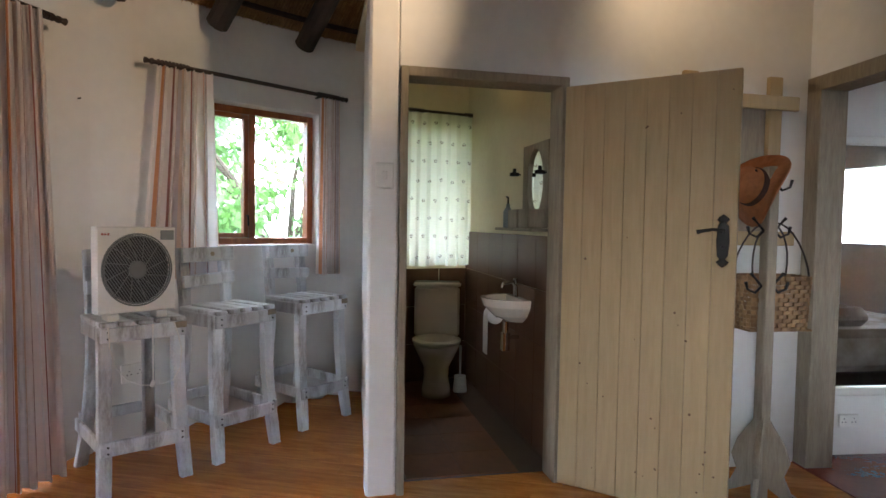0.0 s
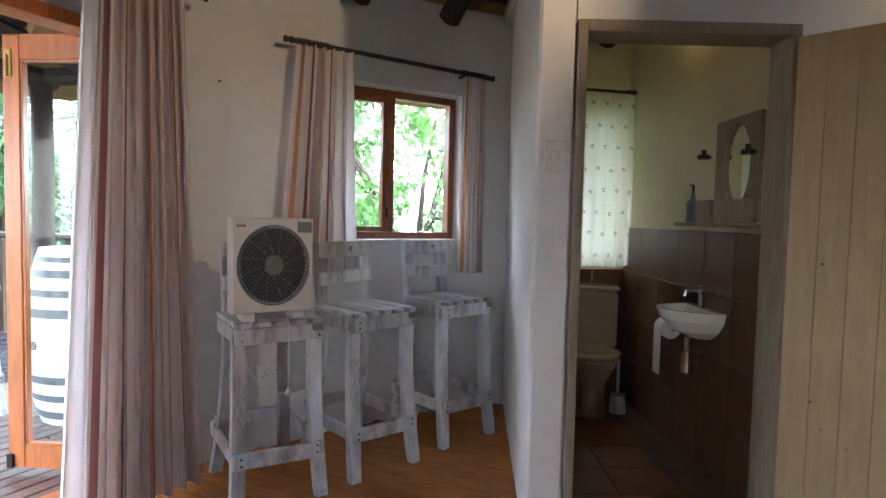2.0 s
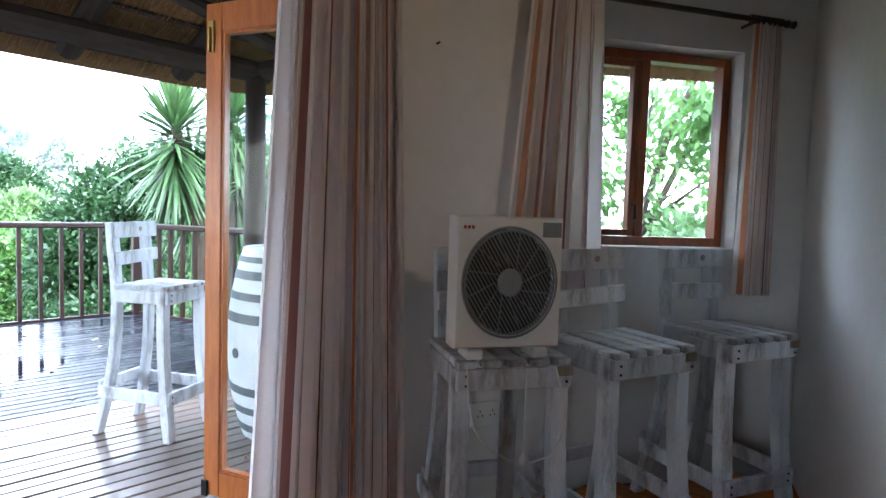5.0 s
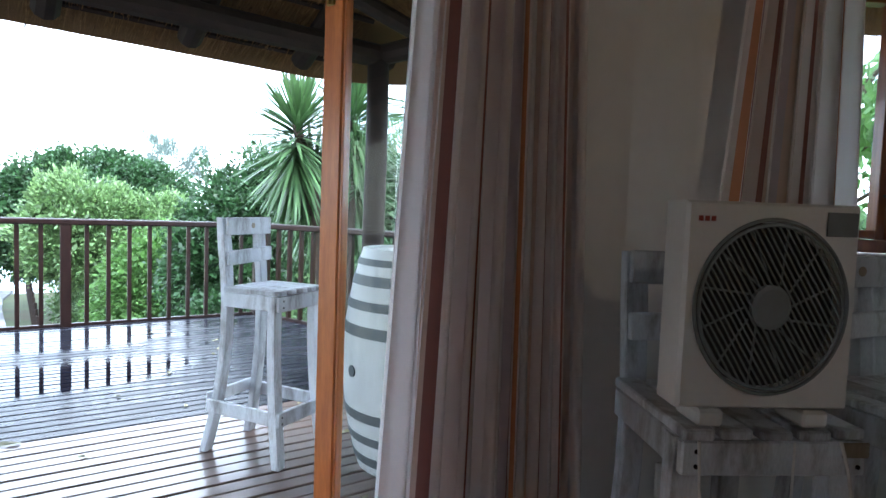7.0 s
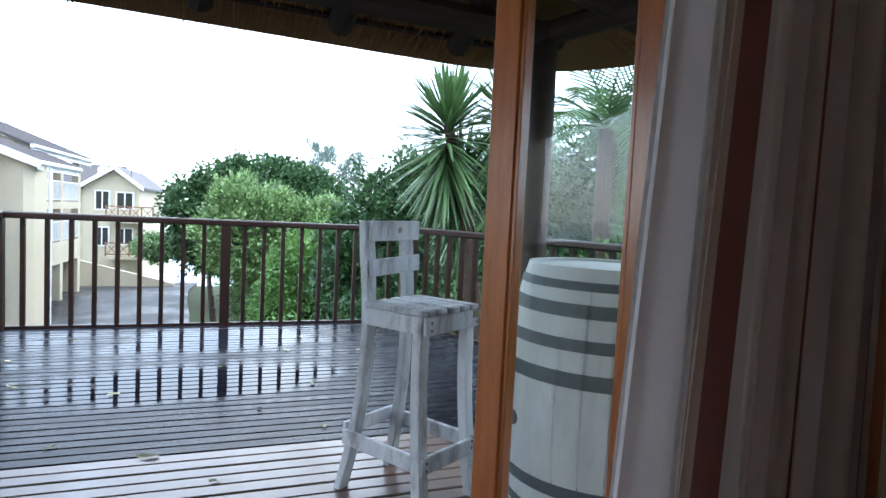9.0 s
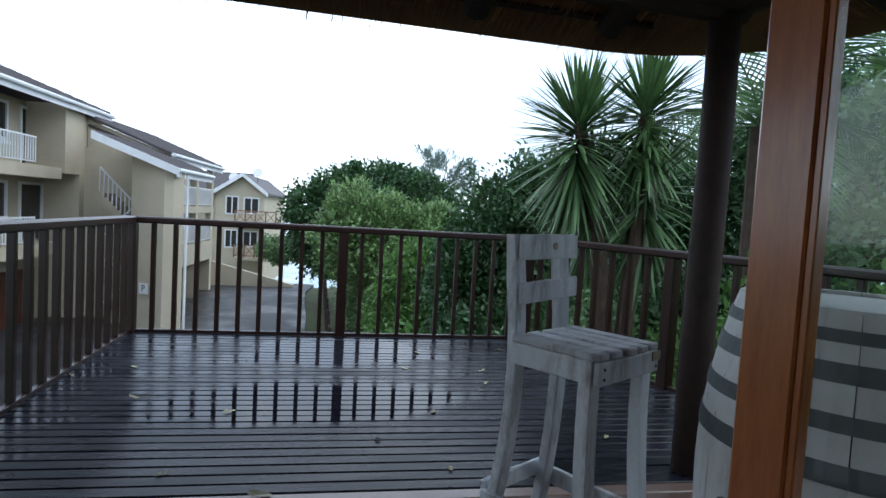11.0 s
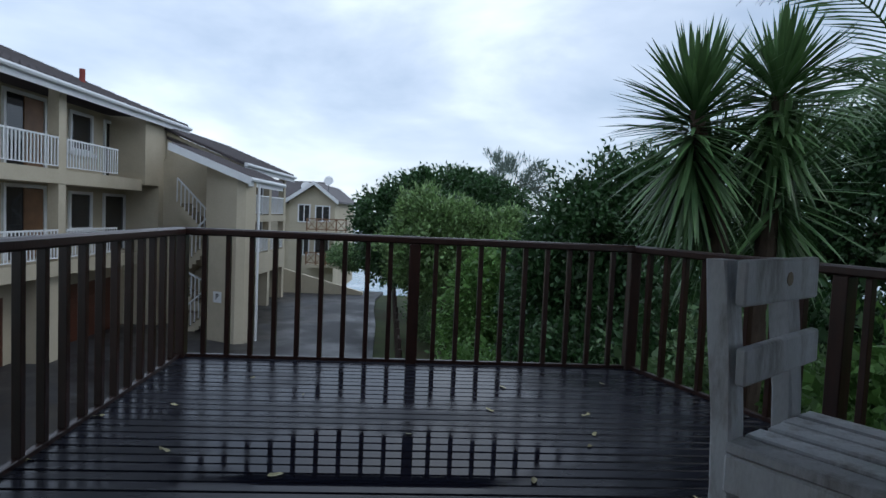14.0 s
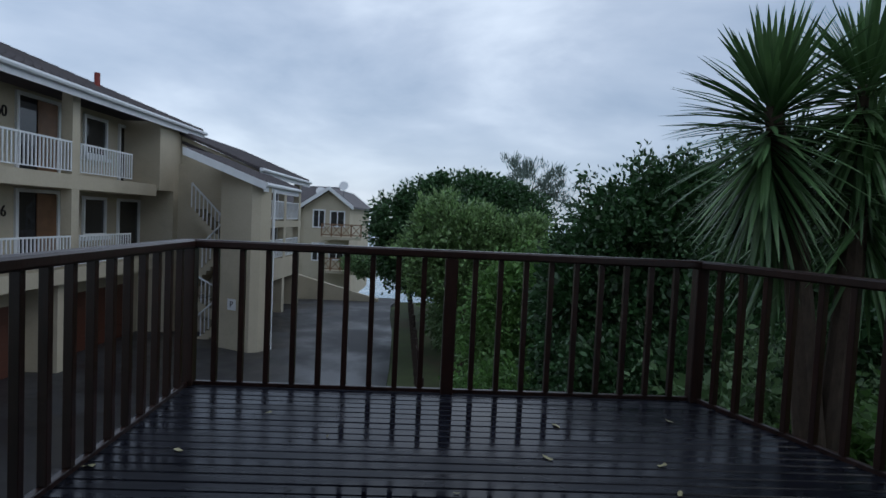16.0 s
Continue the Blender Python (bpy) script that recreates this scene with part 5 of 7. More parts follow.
part("head", new_tube([(0, 0, BH - 0.035), (0, 0, BH - 0.012)], barrel_r(BH) - 0.021, 40), M_BARREL, bl)
ba = math.atan2(2.66 - 3.04, -3.83 + 3.82) - radians(20)
b = bmesh.new()
tube(b, [(barrel_r(0.49) * math.cos(ba) * k_, barrel_r(0.49) * math.sin(ba) * k_, 0.49) for k_ in (0.99, 1.012)], 0.027, 16)
part("bung", b, M_HOOP, bl, "round grey bung")

# ---- vegetation ----
def leaf_cloud(name, centres, count, leaf, material, parent, seed, drop=0.25, hollow=0.55, spiky=False):
    """Many small bent leaves spread over the shells of overlapping uneven lobes."""
    rs = np.random.RandomState(seed)
    C = np.array([c[:3] for c in centres], float)
    Rr = np.array([c[3] if isinstance(c[3], (list, tuple)) else (c[3], c[3], c[3]) for c in centres], float)
    wts = (Rr.prod(axis=1)) ** (2 / 3)
    idx = rs.choice(len(C), count, p=wts / wts.sum())
    # leaves gather in sprays, so that the outline stays uneven
    sprays = max(40, count // 22)
    clumps = max(90, sprays // 9)
    cd = rs.normal(size=(clumps, 3))
    cd /= np.linalg.norm(cd, axis=1)[:, None]
    clump_lobe = rs.choice(len(C), clumps, p=wts / wts.sum())
    own = rs.randint(0, clumps, sprays)
    sidx = clump_lobe[own]
    dev = rs.normal(size=(sprays, 3)) * 0.17
    d = cd[own] + dev
    d /= np.linalg.norm(d, axis=1)[:, None]
    rad = hollow + (1.0 - hollow) * rs.rand(sprays) ** 0.3
    rad *= 1.10 - 0.5 * np.linalg.norm(dev, axis=1)
    rad *= 1 + 0.09 * np.sin(d[:, 0] * 7 + d[:, 1] * 5 + seed) + 0.07 * np.sin(d[:, 1] * 17 + d[:, 2] * 15 + seed) + 0.025 * rs.normal(size=sprays)
    sc = C[sidx] + d * Rr[sidx] * rad[:, None]
    pick = rs.randint(0, sprays, count)
    P = sc[pick] + rs.normal(size=(count, 3)) * min(leaf * 1.2, 0.14)
    out = d[pick] + rs.normal(size=(count, 3)) * 0.65
    out[:, 2] -= drop
    out /= np.linalg.norm(out, axis=1)[:, None]
    side = np.cross(out, rs.normal(size=(count, 3)))
    side /= np.linalg.norm(side, axis=1)[:, None] + 1e-9
    L = leaf * (0.7 + 0.7 * rs.rand(count))[:, None]
    W = L * (0.12 if spiky else 0.5)
    nrm = np.cross(out, side)
    v0 = P
    v1 = P + out * L * 0.5 + side * W * 0.5 + nrm * L * 0.06
    v2 = P + out * L
    v3 = P + out * L * 0.5 - side * W * 0.5 + nrm * L * 0.06
    V = np.stack([v0, v1, v2, v3], axis=1).reshape(-1, 3)
    me = bpy.data.meshes.new(name)
    me.vertices.add(len(V))
    me.vertices.foreach_set("co", V.astype(np.float32).ravel())
    me.loops.add(count * 4)
    me.loops.foreach_set("vertex_index", np.arange(count * 4, dtype=np.int32))
    me.polygons.add(count)
    me.polygons.foreach_set("loop_start", np.arange(0, count * 4, 4, dtype=np.int32))
    me.update(calc_edges=True)
    me.materials.append(material)
    ob = new(name, me)
    if parent is not None:
        ob.parent = parent
    return ob


def tree(name, label, category, base, trunk_h, lobes, count, leaf, material, seed, trunk_r=0.12, spiky=False, drop=0.25, core=True):
    root = thing(name, label, category, "", Matrix.Translation(base))
    rnd_ = random.Random(seed)
    b = bmesh.new()
    top = Vector((rnd_.uniform(-0.2, 0.2), rnd_.uniform(-0.2, 0.2), trunk_h))
    tube(b, [(0, 0, -0.2), top * 0.33 + Vector((0.06, 0, 0)), top * 0.66, top], [trunk_r * 1.3, trunk_r, trunk_r * 0.85, trunk_r * 0.7], 10)
    part("trunk", b, M_BARK, root)
    b = bmesh.new()
    for lb in lobes:
        c_ = Vector(lb[:3])
        for _ in range(3):
            e = c_ + Vector((rnd_.uniform(-1, 1), rnd_.uniform(-1, 1), rnd_.uniform(-0.6, 0.8))) * (lb[3] if not isinstance(lb[3], (list, tuple)) else lb[3][0]) * 0.6
            m_ = top.lerp(e, 0.5) + Vector((rnd_.uniform(-0.2, 0.2), rnd_.uniform(-0.2, 0.2), 0.1))
            tube(b, [top * 0.9, m_, e], [trunk_r * 0.5, trunk_r * 0.3, trunk_r * 0.1], 6)
    part("bough", b, M_BARK, root)
    if core:
        # dim inner foliage of larger leaves keeps the crown from being seen through
        leaf_cloud("inner_foliage", [(c[0], c[1], c[2], [r * 0.78 for r in c[3]] if isinstance(c[3], (list, tuple)) else c[3] * 0.78) for c in lobes], count // 4, leaf * 1.9, material, root, seed + 50, hollow=0.1)
    leaf_cloud("crown", lobes, count, leaf, material, root, seed, drop, spiky=spiky)
    return root


G = -3.5


def at(deg, dist, frm=(-3.97, 1.45)):
    return frm[0] + dist * math.cos(radians(deg)), frm[1] + dist * math.sin(radians(deg))


def tree_at(name, label, category, deg, dist, lobes, *a, **k):
    x, y = at(deg, dist)
    return tree(name, label, category, (x, y, G), a[0], [(l[0], l[1], l[2] - G, l[3]) for l in lobes], *a[1:], **k)


# lobes are x, y from the trunk and world height
tree_at("tree", "broad dome-shaped dark green tree behind the lawn", "tree", 171.9, 27, [(0, 0, 1.4, (3.2, 3.2, 2.1)), (1.0, -2.2, 0.8, (2.0, 2.1, 1.9)), (-1, 2.2, 1.3, (2.2, 2.3, 1.8)), (0, 0.2, 2.2, (2.2, 2.4, 1.15)), (0.5, -2.5, -0.2, (1.6, 1.6, 1.8))], 2.5, 46000, 0.17, M_LEAFDARK, 21, 0.22)
tree_at("tree", "rounded light green tree with upright leaf sprays", "tree", 171.2, 19.5, [(0, -0.2, 0.1, (2.0, 2.0, 1.6)), (0.6, -0.6, 1.1, (1.1, 1.2, 0.95)), (0.3, 1.6, 0.2, (1.4, 1.4, 1.25))], 2.2, 40000, 0.14, M_LEAFPALE, 22, 0.15, drop=-0.5)
tree_at("bush", "bright green leafy shrub beyond the railing", "bush", 165.8, 14.5, [(0, 0, -0.9, (1.2, 1.2, 1.5)), (0.2, 0.8, -0.3, (0.9, 0.9, 1.0)), (0, -0.5, -1.7, (1.2, 1.1, 1.4))], 1.2, 26000, 0.12, M_LEAFBRIGHT, 23, 0.07)
tree_at("bush", "pale yellow green shrub low against the hedge", "bush", 165.5, 10.5, [(0, 0, -2.3, (1.1, 1.4, 1.15)), (0, 0.9, -2.5, (0.9, 1.0, 1.0))], 0.8, 15000, 0.10, M_LEAFBRIGHT, 24, 0.05)
tree_at("tree", "dense dark shrubby tree with glossy leaves", "tree", 155.6, 10.6, [(0, 0, 0.6, (1.3, 1.3, 1.7)), (0.1, 0.7, 1.3, (0.9, 0.9, 1.1)), (0, -0.7, -0.2, (1.1, 1.1, 1.4)), (0.3, 1.1, -0.8, (1.3, 1.3, 1.5)), (0, -0.6, -2.0, (1.4, 1.2, 1.4))], 2.4, 56000, 0.10, M_LEAFDARK, 25, 0.12)
tree_at("tree", "feathery grey green conifer standing behind the crowns", "tree", 166.2, 36, [(0, 0.6, 3.6, (1.6, 1.5, 1.5)), (0, 1.6, 3.9, (0.9, 0.9, 1.2)), (0, -0.9, 4.3, (1.0, 0.9, 0.9)), (0, 2.4, 3.0, (0.9, 0.9, 0.8))], 6.0, 2300, 0.42, M_LEAFGREY, 26, 0.14, spiky=True, drop=-1.3, core=False)
tree_at("bush", "leafy green undergrowth below the side railing", "bush", 143.5, 7.2, [(0, 0, -1.4, (1.6, 1.6, 1.5)), (1.3, 0.7, -1.5, (1.4, 1.4, 1.5)), (-1.2, 0.2, -2.0, (1.4, 1.4, 1.4))], 1.0, 30000, 0.10, M_LEAFMID, 27, 0.06)
tree_at("bush", "fresh green undergrowth with light leaves beside the deck", "bush", 128, 6.0, [(0, 0, -0.9, (1.4, 1.3, 1.5)), (1.6, 0.6, -0.8, (1.5, 1.3, 1.5)), (3.2, 1.0, -0.8, (1.6, 1.4, 1.6))], 1.0, 30000, 0.10, M_LEAFBRIGHT, 28, 0.06)
tree("tree", "spreading tree with fresh green leaves overhanging the verandah side", "tree", (-5.2, 10.6, G), 4.2, [(0, 0, 5.0, (2.4, 2.0, 1.7)), (-1.3, -0.8, 6.2, (2.0, 1.8, 1.6)), (1.6, -0.5, 7.2, (2.0, 1.8, 1.3)), (1.9, -0.6, 3.6, (1.8, 1.5, 1.2)), (-0.6, 0.3, 3.2, (2.0, 1.6, 1.4))], 13000, 0.17, M_LEAFBRIGHT, 29, 0.16, core=False)
tree("tree", "tall leafy garden tree with dark branches seen through the glass", "tree", (-8.6, 10.5, G), 4.0, [(0, 0, 5.0, (2.3, 2.2, 2.0)), (-0.5, 0.4, 6.8, (2.1, 2.0, 1.7)), (-1.6, 1.6, 4.0, (2.2, 2.0, 2.0)), (1.2, -0.6, 7.6, (2.0, 1.6, 1.3))], 22000, 0.17, M_LEAFMID, 30, 0.16, core=False)
tree_at("tree", "dense dark green tree behind the yucca", "tree", 145.0, 14.5, [(0, 0, 0.8, (2.4, 2.2, 2.2)), (1.2, 1.6, 1.6, (2.0, 2.0, 2.0)), (-1.0, -1.2, 0.0, (2.0, 2.0, 2.0)), (2.6, 3.2, 2.6, (2.4, 2.2, 2.2))], 3.0, 52000, 0.13, M_LEAFDARK, 40, 0.16)
tree_at("bush", "dense dark green shrubs under the yucca", "bush", 147.0, 8.6, [(0, 0, -1.2, (1.3, 1.2, 1.5)), (1.2, 1.0, -1.0, (1.4, 1.2, 1.5)), (-1.0, -1.0, -1.8, (1.3, 1.2, 1.4)), (2.6, 1.8, -0.9, (1.5, 1.3, 1.6))], 1.4, 42000, 0.11, M_LEAFDARK, 41, 0.07)
tree("bush", "green hedge outside the round room", "bush", (-2.6, 8.6, G), 1.5, [(0, 0, 3.2, (2.0, 1.2, 1.7)), (-2.4, 0.1, 2.6, (1.8, 1.2, 1.6)), (2.6, 0, 3.4, (2.0, 1.2, 1.7))], 32000, 0.12, M_LEAFMID, 31, 0.08)
tree_at("bush", "low dark shrubs along the driveway fence", "bush", 172, 24, [(2.5, -0.6, -2.6, (1.2, 0.8, 1.0)), (-2.5, 0.6, -2.6, (1.6, 0.9, 1.1)), (5.5, 0.4, -2.8, (1.0, 0.7, 0.8))], 0.6, 12000, 0.12, M_LEAFMID, 32, 0.05)
tree("bush", "clipped green shrubs at the far end of the drive", "bush", tuple(MB @ Vector((42, 4.0, G))), 0.8, [(0, 1.0, 1.7, (1.2, 2.6, 0.9)), (-1, -1.2, 1.4, (1.4, 2.0, 1.0))], 7000, 0.2, M_LEAFMID, 33, 0.06)


def blade_head(root, centre, count, length, seed, name="leaves"):
    """A head of long stiff pointed blades, upright above and drooping below."""
    rs = random.Random(seed)
    V, Fc = [], []
    C = Vector(centre)
    for i in range(count):
        az = rs.uniform(0, 2 * math.pi)
        el = radians(82 - 158 * (i / count) ** 0.85 + rs.uniform(-9, 9))
        L = length * rs.uniform(0.8, 1.1) * (0.86 if el > radians(50) else 1.0)
        d = Vector((math.cos(az) * math.cos(el), math.sin(az) * math.cos(el), math.sin(el)))
        side = Vector((-math.sin(az), math.cos(az), 0))
        nrm = side.cross(d)
        start = C - Vector((0, 0, 0.55 * (i / count) ** 1.3)) + d * 0.05
        sag = L * 0.16 * rs.uniform(0.3, 1.4) * (1 if el < radians(50) else 0.25)
        n0 = len(V)
        for k, (t, w) in enumerate(((0, 0.024), (0.3, 0.044), (0.62, 0.037), (0.85, 0.021), (1.0, 0.002))):
            p_ = start + d * L * t + Vector((0, 0, -sag * t * t))
            V += [p_ + side * w * 0.5 + nrm * w * 0.16, p_, p_ - side * w * 0.5 + nrm * w * 0.16]
        for k in range(4):
            a_ = n0 + 3 * k
            Fc += [(a_, a_ + 1, a_ + 4, a_ + 3), (a_ + 1, a_ + 2, a_ + 5, a_ + 4)]
    me = bpy.data.meshes.new(name)
    me.from_pydata([tuple(v) for v in V], [], Fc)
    me.materials.append(M_YUCCA)
    ob = new(name, me)
    ob.parent = root
    return ob


yc = thing("yucca", "tall yucca with spiky heads of long green blades behind the railing", "plant", "", Matrix.Translation((-8.05, 4.52, G)))
YH = [((0.05, -0.28, 2.24 - G), 380, 0.74, 1), ((0.02, 0.48, 2.48 - G), 380, 0.72, 2), ((-0.35, 0.15, 1.75 - G), 140, 0.7, 3), ((0.1, 0.5, 1.75 - G), 160, 0.72, 4)]
b = bmesh.new()
tube(b, [(0.1, 0.3, -0.2), (0.08, 0.3, 2.5), (0.05, 0.0, 4.6), (0.05, -0.28, 5.7)], [0.16, 0.12, 0.09, 0.06], 10)
tube(b, [(0.08, 0.3, 2.4), (0.1, 0.4, 4.4), (0.02, 0.48, 5.9)], [0.10, 0.09, 0.06], 10)
part("trunk", b, M_BARK, yc)
for c_, n_, l_, s_ in YH:
    blade_head(yc, c_, n_, l_, s_)

pm = thing("palm", "palm with arching feathery fronds beside the verandah post", "palm", "", Matrix.Translation((-8.7, 7.0, G)))
b = bmesh.new()
tube(b, [(0, 0, -0.2), (0.05, 0, 2.5), (0, 0, 6.0)], [0.16, 0.13, 0.11], 10)
part("trunk", b, M_BARK, pm)
rnd = random.Random(77)
for i in range(16):
    az = i * 2.39996
    el0 = radians(rnd.uniform(35, 80) if i < 10 else rnd.uniform(-10, 30))
    V, Fc = [], []
    L = rnd.uniform(1.7, 2.2)
    p_ = Vector((0, 0, 6.0))
    spine, el = [p_.copy()], el0
    for k in range(14):
        p_ = p_ + Vector((math.cos(az) * math.cos(el), math.sin(az) * math.cos(el), math.sin(el))) * L / 14
        el -= radians(rnd.uniform(5, 9))
        spine.append(p_.copy())
    b = bmesh.new()
    tube(b, spine, [0.018 - 0.001 * k for k in range(15)], 5)
    side = Vector((-math.sin(az), math.cos(az), 0))
    for k in range(2, 15):
        fw = (spine[k] - spine[k - 1]).normalized()
        for sg in (-1, 1):
            for h in (0, 0.5):
                base_ = spine[k - 1].lerp(spine[k], h)
                ll = 0.52 * math.sin(math.pi * (k + 1) / 17) + 0.12
                tip = base_ + (side * sg + fw * 0.9 + Vector((0, 0, -0.25))).normalized() * ll
                w_ = fw * 0.014
                m_ = base_.lerp(tip, 0.5) + Vector((0, 0, 0.02))
                vs = [b.verts.new(x) for x in (base_ - w_, base_ + w_, m_ + w_, tip, m_ - w_)]
                b.faces.new(vs)
    part("frond", b, M_YUCCA, pm)

# ---- apartment building across the drive: along f, lateral l, height z from the eye's foot ----
def bbox(bm_, f0, f1, l0, l1, z0, z1, bev=0.0):
    box(bm_, f0, f1, l0, l1, z0, z1, MB, bev)


def wing(label):
    return thing("apartment_building", label, "building")


L0, L1 = 10.3, 11.5
ab = wing("beige rendered apartment block with white balcony railings and brown garage doors")
b = bmesh.new()
bbox(b, 4, 24.0, L1, 20, GZ - 0.2, 4.86)
part("wall", b, M_BEIGE, ab)
for z0, z1 in ((2.22, 2.62), (-0.40, 0.02)):
    part("balcony_slab", new_box(4, 21.1, L0, L1 - 0.004, z0, z1, MB), M_BEIGE, ab)
for f in (5.6, 11.0, 16.5):
    for z0, z1 in ((0.021, 2.219), (2.621, 4.86)):
        b = bmesh.new()
        bbox(b, f - 0.17, f + 0.17, L0 + 0.02, L0 + 0.32, z0, z1)
        part("column", b, M_BEIGE, ab)
    b = bmesh.new()
    bbox(b, f - 0.35, f + 0.35, L0 + 0.25, L1 - 0.004, GZ, -0.401)
    part("column", b, M_BEIGE, ab)
part("bay", new_box(21.1, 24.0, L0 - 0.1, L1 - 0.004, 2.44, 4.86, MB), M_BEIGE, ab)
part("bay", new_box(22.2, 24.0, L0 - 0.1, L1 - 0.004, GZ, 2.439, MB), M_BEIGE, ab)


def balcony_rail(root, f0, f1, l, z, n_):
    r_ = part("railing", new_box(f0, f1, l - 0.02, l + 0.02, z + 0.86, z + 0.91, MB), M_WHITEPAINT, root)
    part("bottom_rail", new_box(f0, f1, l - 0.015, l + 0.015, z + 0.08, z + 0.11, MB), M_WHITEPAINT, r_)
    for k in range(n_ + 1):
        f = f0 + 0.02 + (f1 - f0 - 0.04) * k / n_
        part("baluster", new_box(f - 0.02, f + 0.02, l - 0.013, l + 0.013, z + 0.111, z + 0.859, MB), M_WHITEPAINT, r_)


for z in (2.62, 0.02):
    balcony_rail(ab, 5.8, 10.8, L0 + 0.02, z, 34)
    balcony_rail(ab, 11.2, 16.3, L0 + 0.02, z, 36)
    balcony_rail(ab, 16.7, 19.45, L0 + 0.02, z, 19)


def opening(root, f0, f1, z0, z1, l, door=False, sill=False, mid=True):
    t = 0.10
    w_ = part("window" if not door else "door", new_box(f0 + t, f1 - t, l - 0.012, l - 0.004, z0 + (0 if door else t), z1 - t, MB), M_EXTDOOR if door == 2 else M_DARKGLASS, root)
    b_ = bmesh.new()
    for q in ((f0, f0 + t, z0, z1), (f1 - t, f1, z0, z1), (f0 + t, f1 - t, z1 - t, z1)) + (() if door else ((f0 + t, f1 - t, z0, z0 + t),)):
        bbox(b_, q[0], q[1], l - 0.07, l - 0.002, q[2], q[3])
    part("frame", b_, M_WHITEPAINT, w_)
    if mid:
        part("mullion", new_box((f0 + f1) / 2 - 0.04, (f0 + f1) / 2 + 0.04, l - 0.04, l - 0.013, z0 + t, z1 - t, MB), M_EXTDOOR if door else M_WHITEPAINT, w_)
    if sill:
        part("sill", new_box(f0 - 0.06, f1 + 0.06, l - 0.16, l - 0.002, z0 - 0.12, z0 - 0.003, MB), M_WHITEPAINT, w_)
    return w_


for zf in (0.02, 2.62):
    opening(ab, 6.3, 8.1, zf, zf + 2.12, L1, 1)
    opening(ab, 8.8, 10.2, zf + 0.85, zf + 2.05, L1, False, True)
    opening(ab, 11.8, 13.2, zf + 0.85, zf + 2.05, L1, False, True)
    d_ = opening(ab, 15.75, 17.55, zf, zf + 2.15, L1, 1)
    part("leaf", new_box(16.7, 17.44, L1 - 0.035, L1 - 0.013, zf, zf + 2.03, MB), M_EXTDOOR, d_)
    opening(ab, 18.7, 20.0, zf + 0.75, zf + 2.05, L1, False, True, False)
    opening(ab, 20.7, 22.2, zf, zf + 2.05, L1, 1, False, False)
for f0, f1 in ((6.2, 10.4), (11.7, 15.8), (17.2, 21.8)):
    g_ = part("garage_door", new_box(f0, f1, L1 - 0.012, L1 - 0.003, GZ + 0.1, -1.0, MB), M_GARAGE, ab)
    for k in range(5):
        z = GZ + 0.14 + k * 0.475
        part("panel", new_box(f0 + 0.03, f1 - 0.03, L1 - 0.024, L1 - 0.0125, z, z + 0.43, MB), M_GARAGE, g_)


def text_on(body_, centre, size, root, nm="number"):
    cu = bpy.data.curves.new(nm, "FONT")
    cu.body, cu.size, cu.extrude = body_, size, 0.01
    cu.align_x = "CENTER"
    ob = new(nm, cu)
    ob.data.materials.append(M_IRON)
    ob.parent = root
    # reads along the facade, facing the drive
    ob.matrix_basis = MB @ Matrix.Translation(centre) @ Matrix.Rotation(radians(90), 4, "X")
    return ob


text_on("60", (15.25, L1 - 0.02, 4.0), 0.42, ab)
text_on("56", (15.25, L1 - 0.02, 1.4), 0.42, ab)


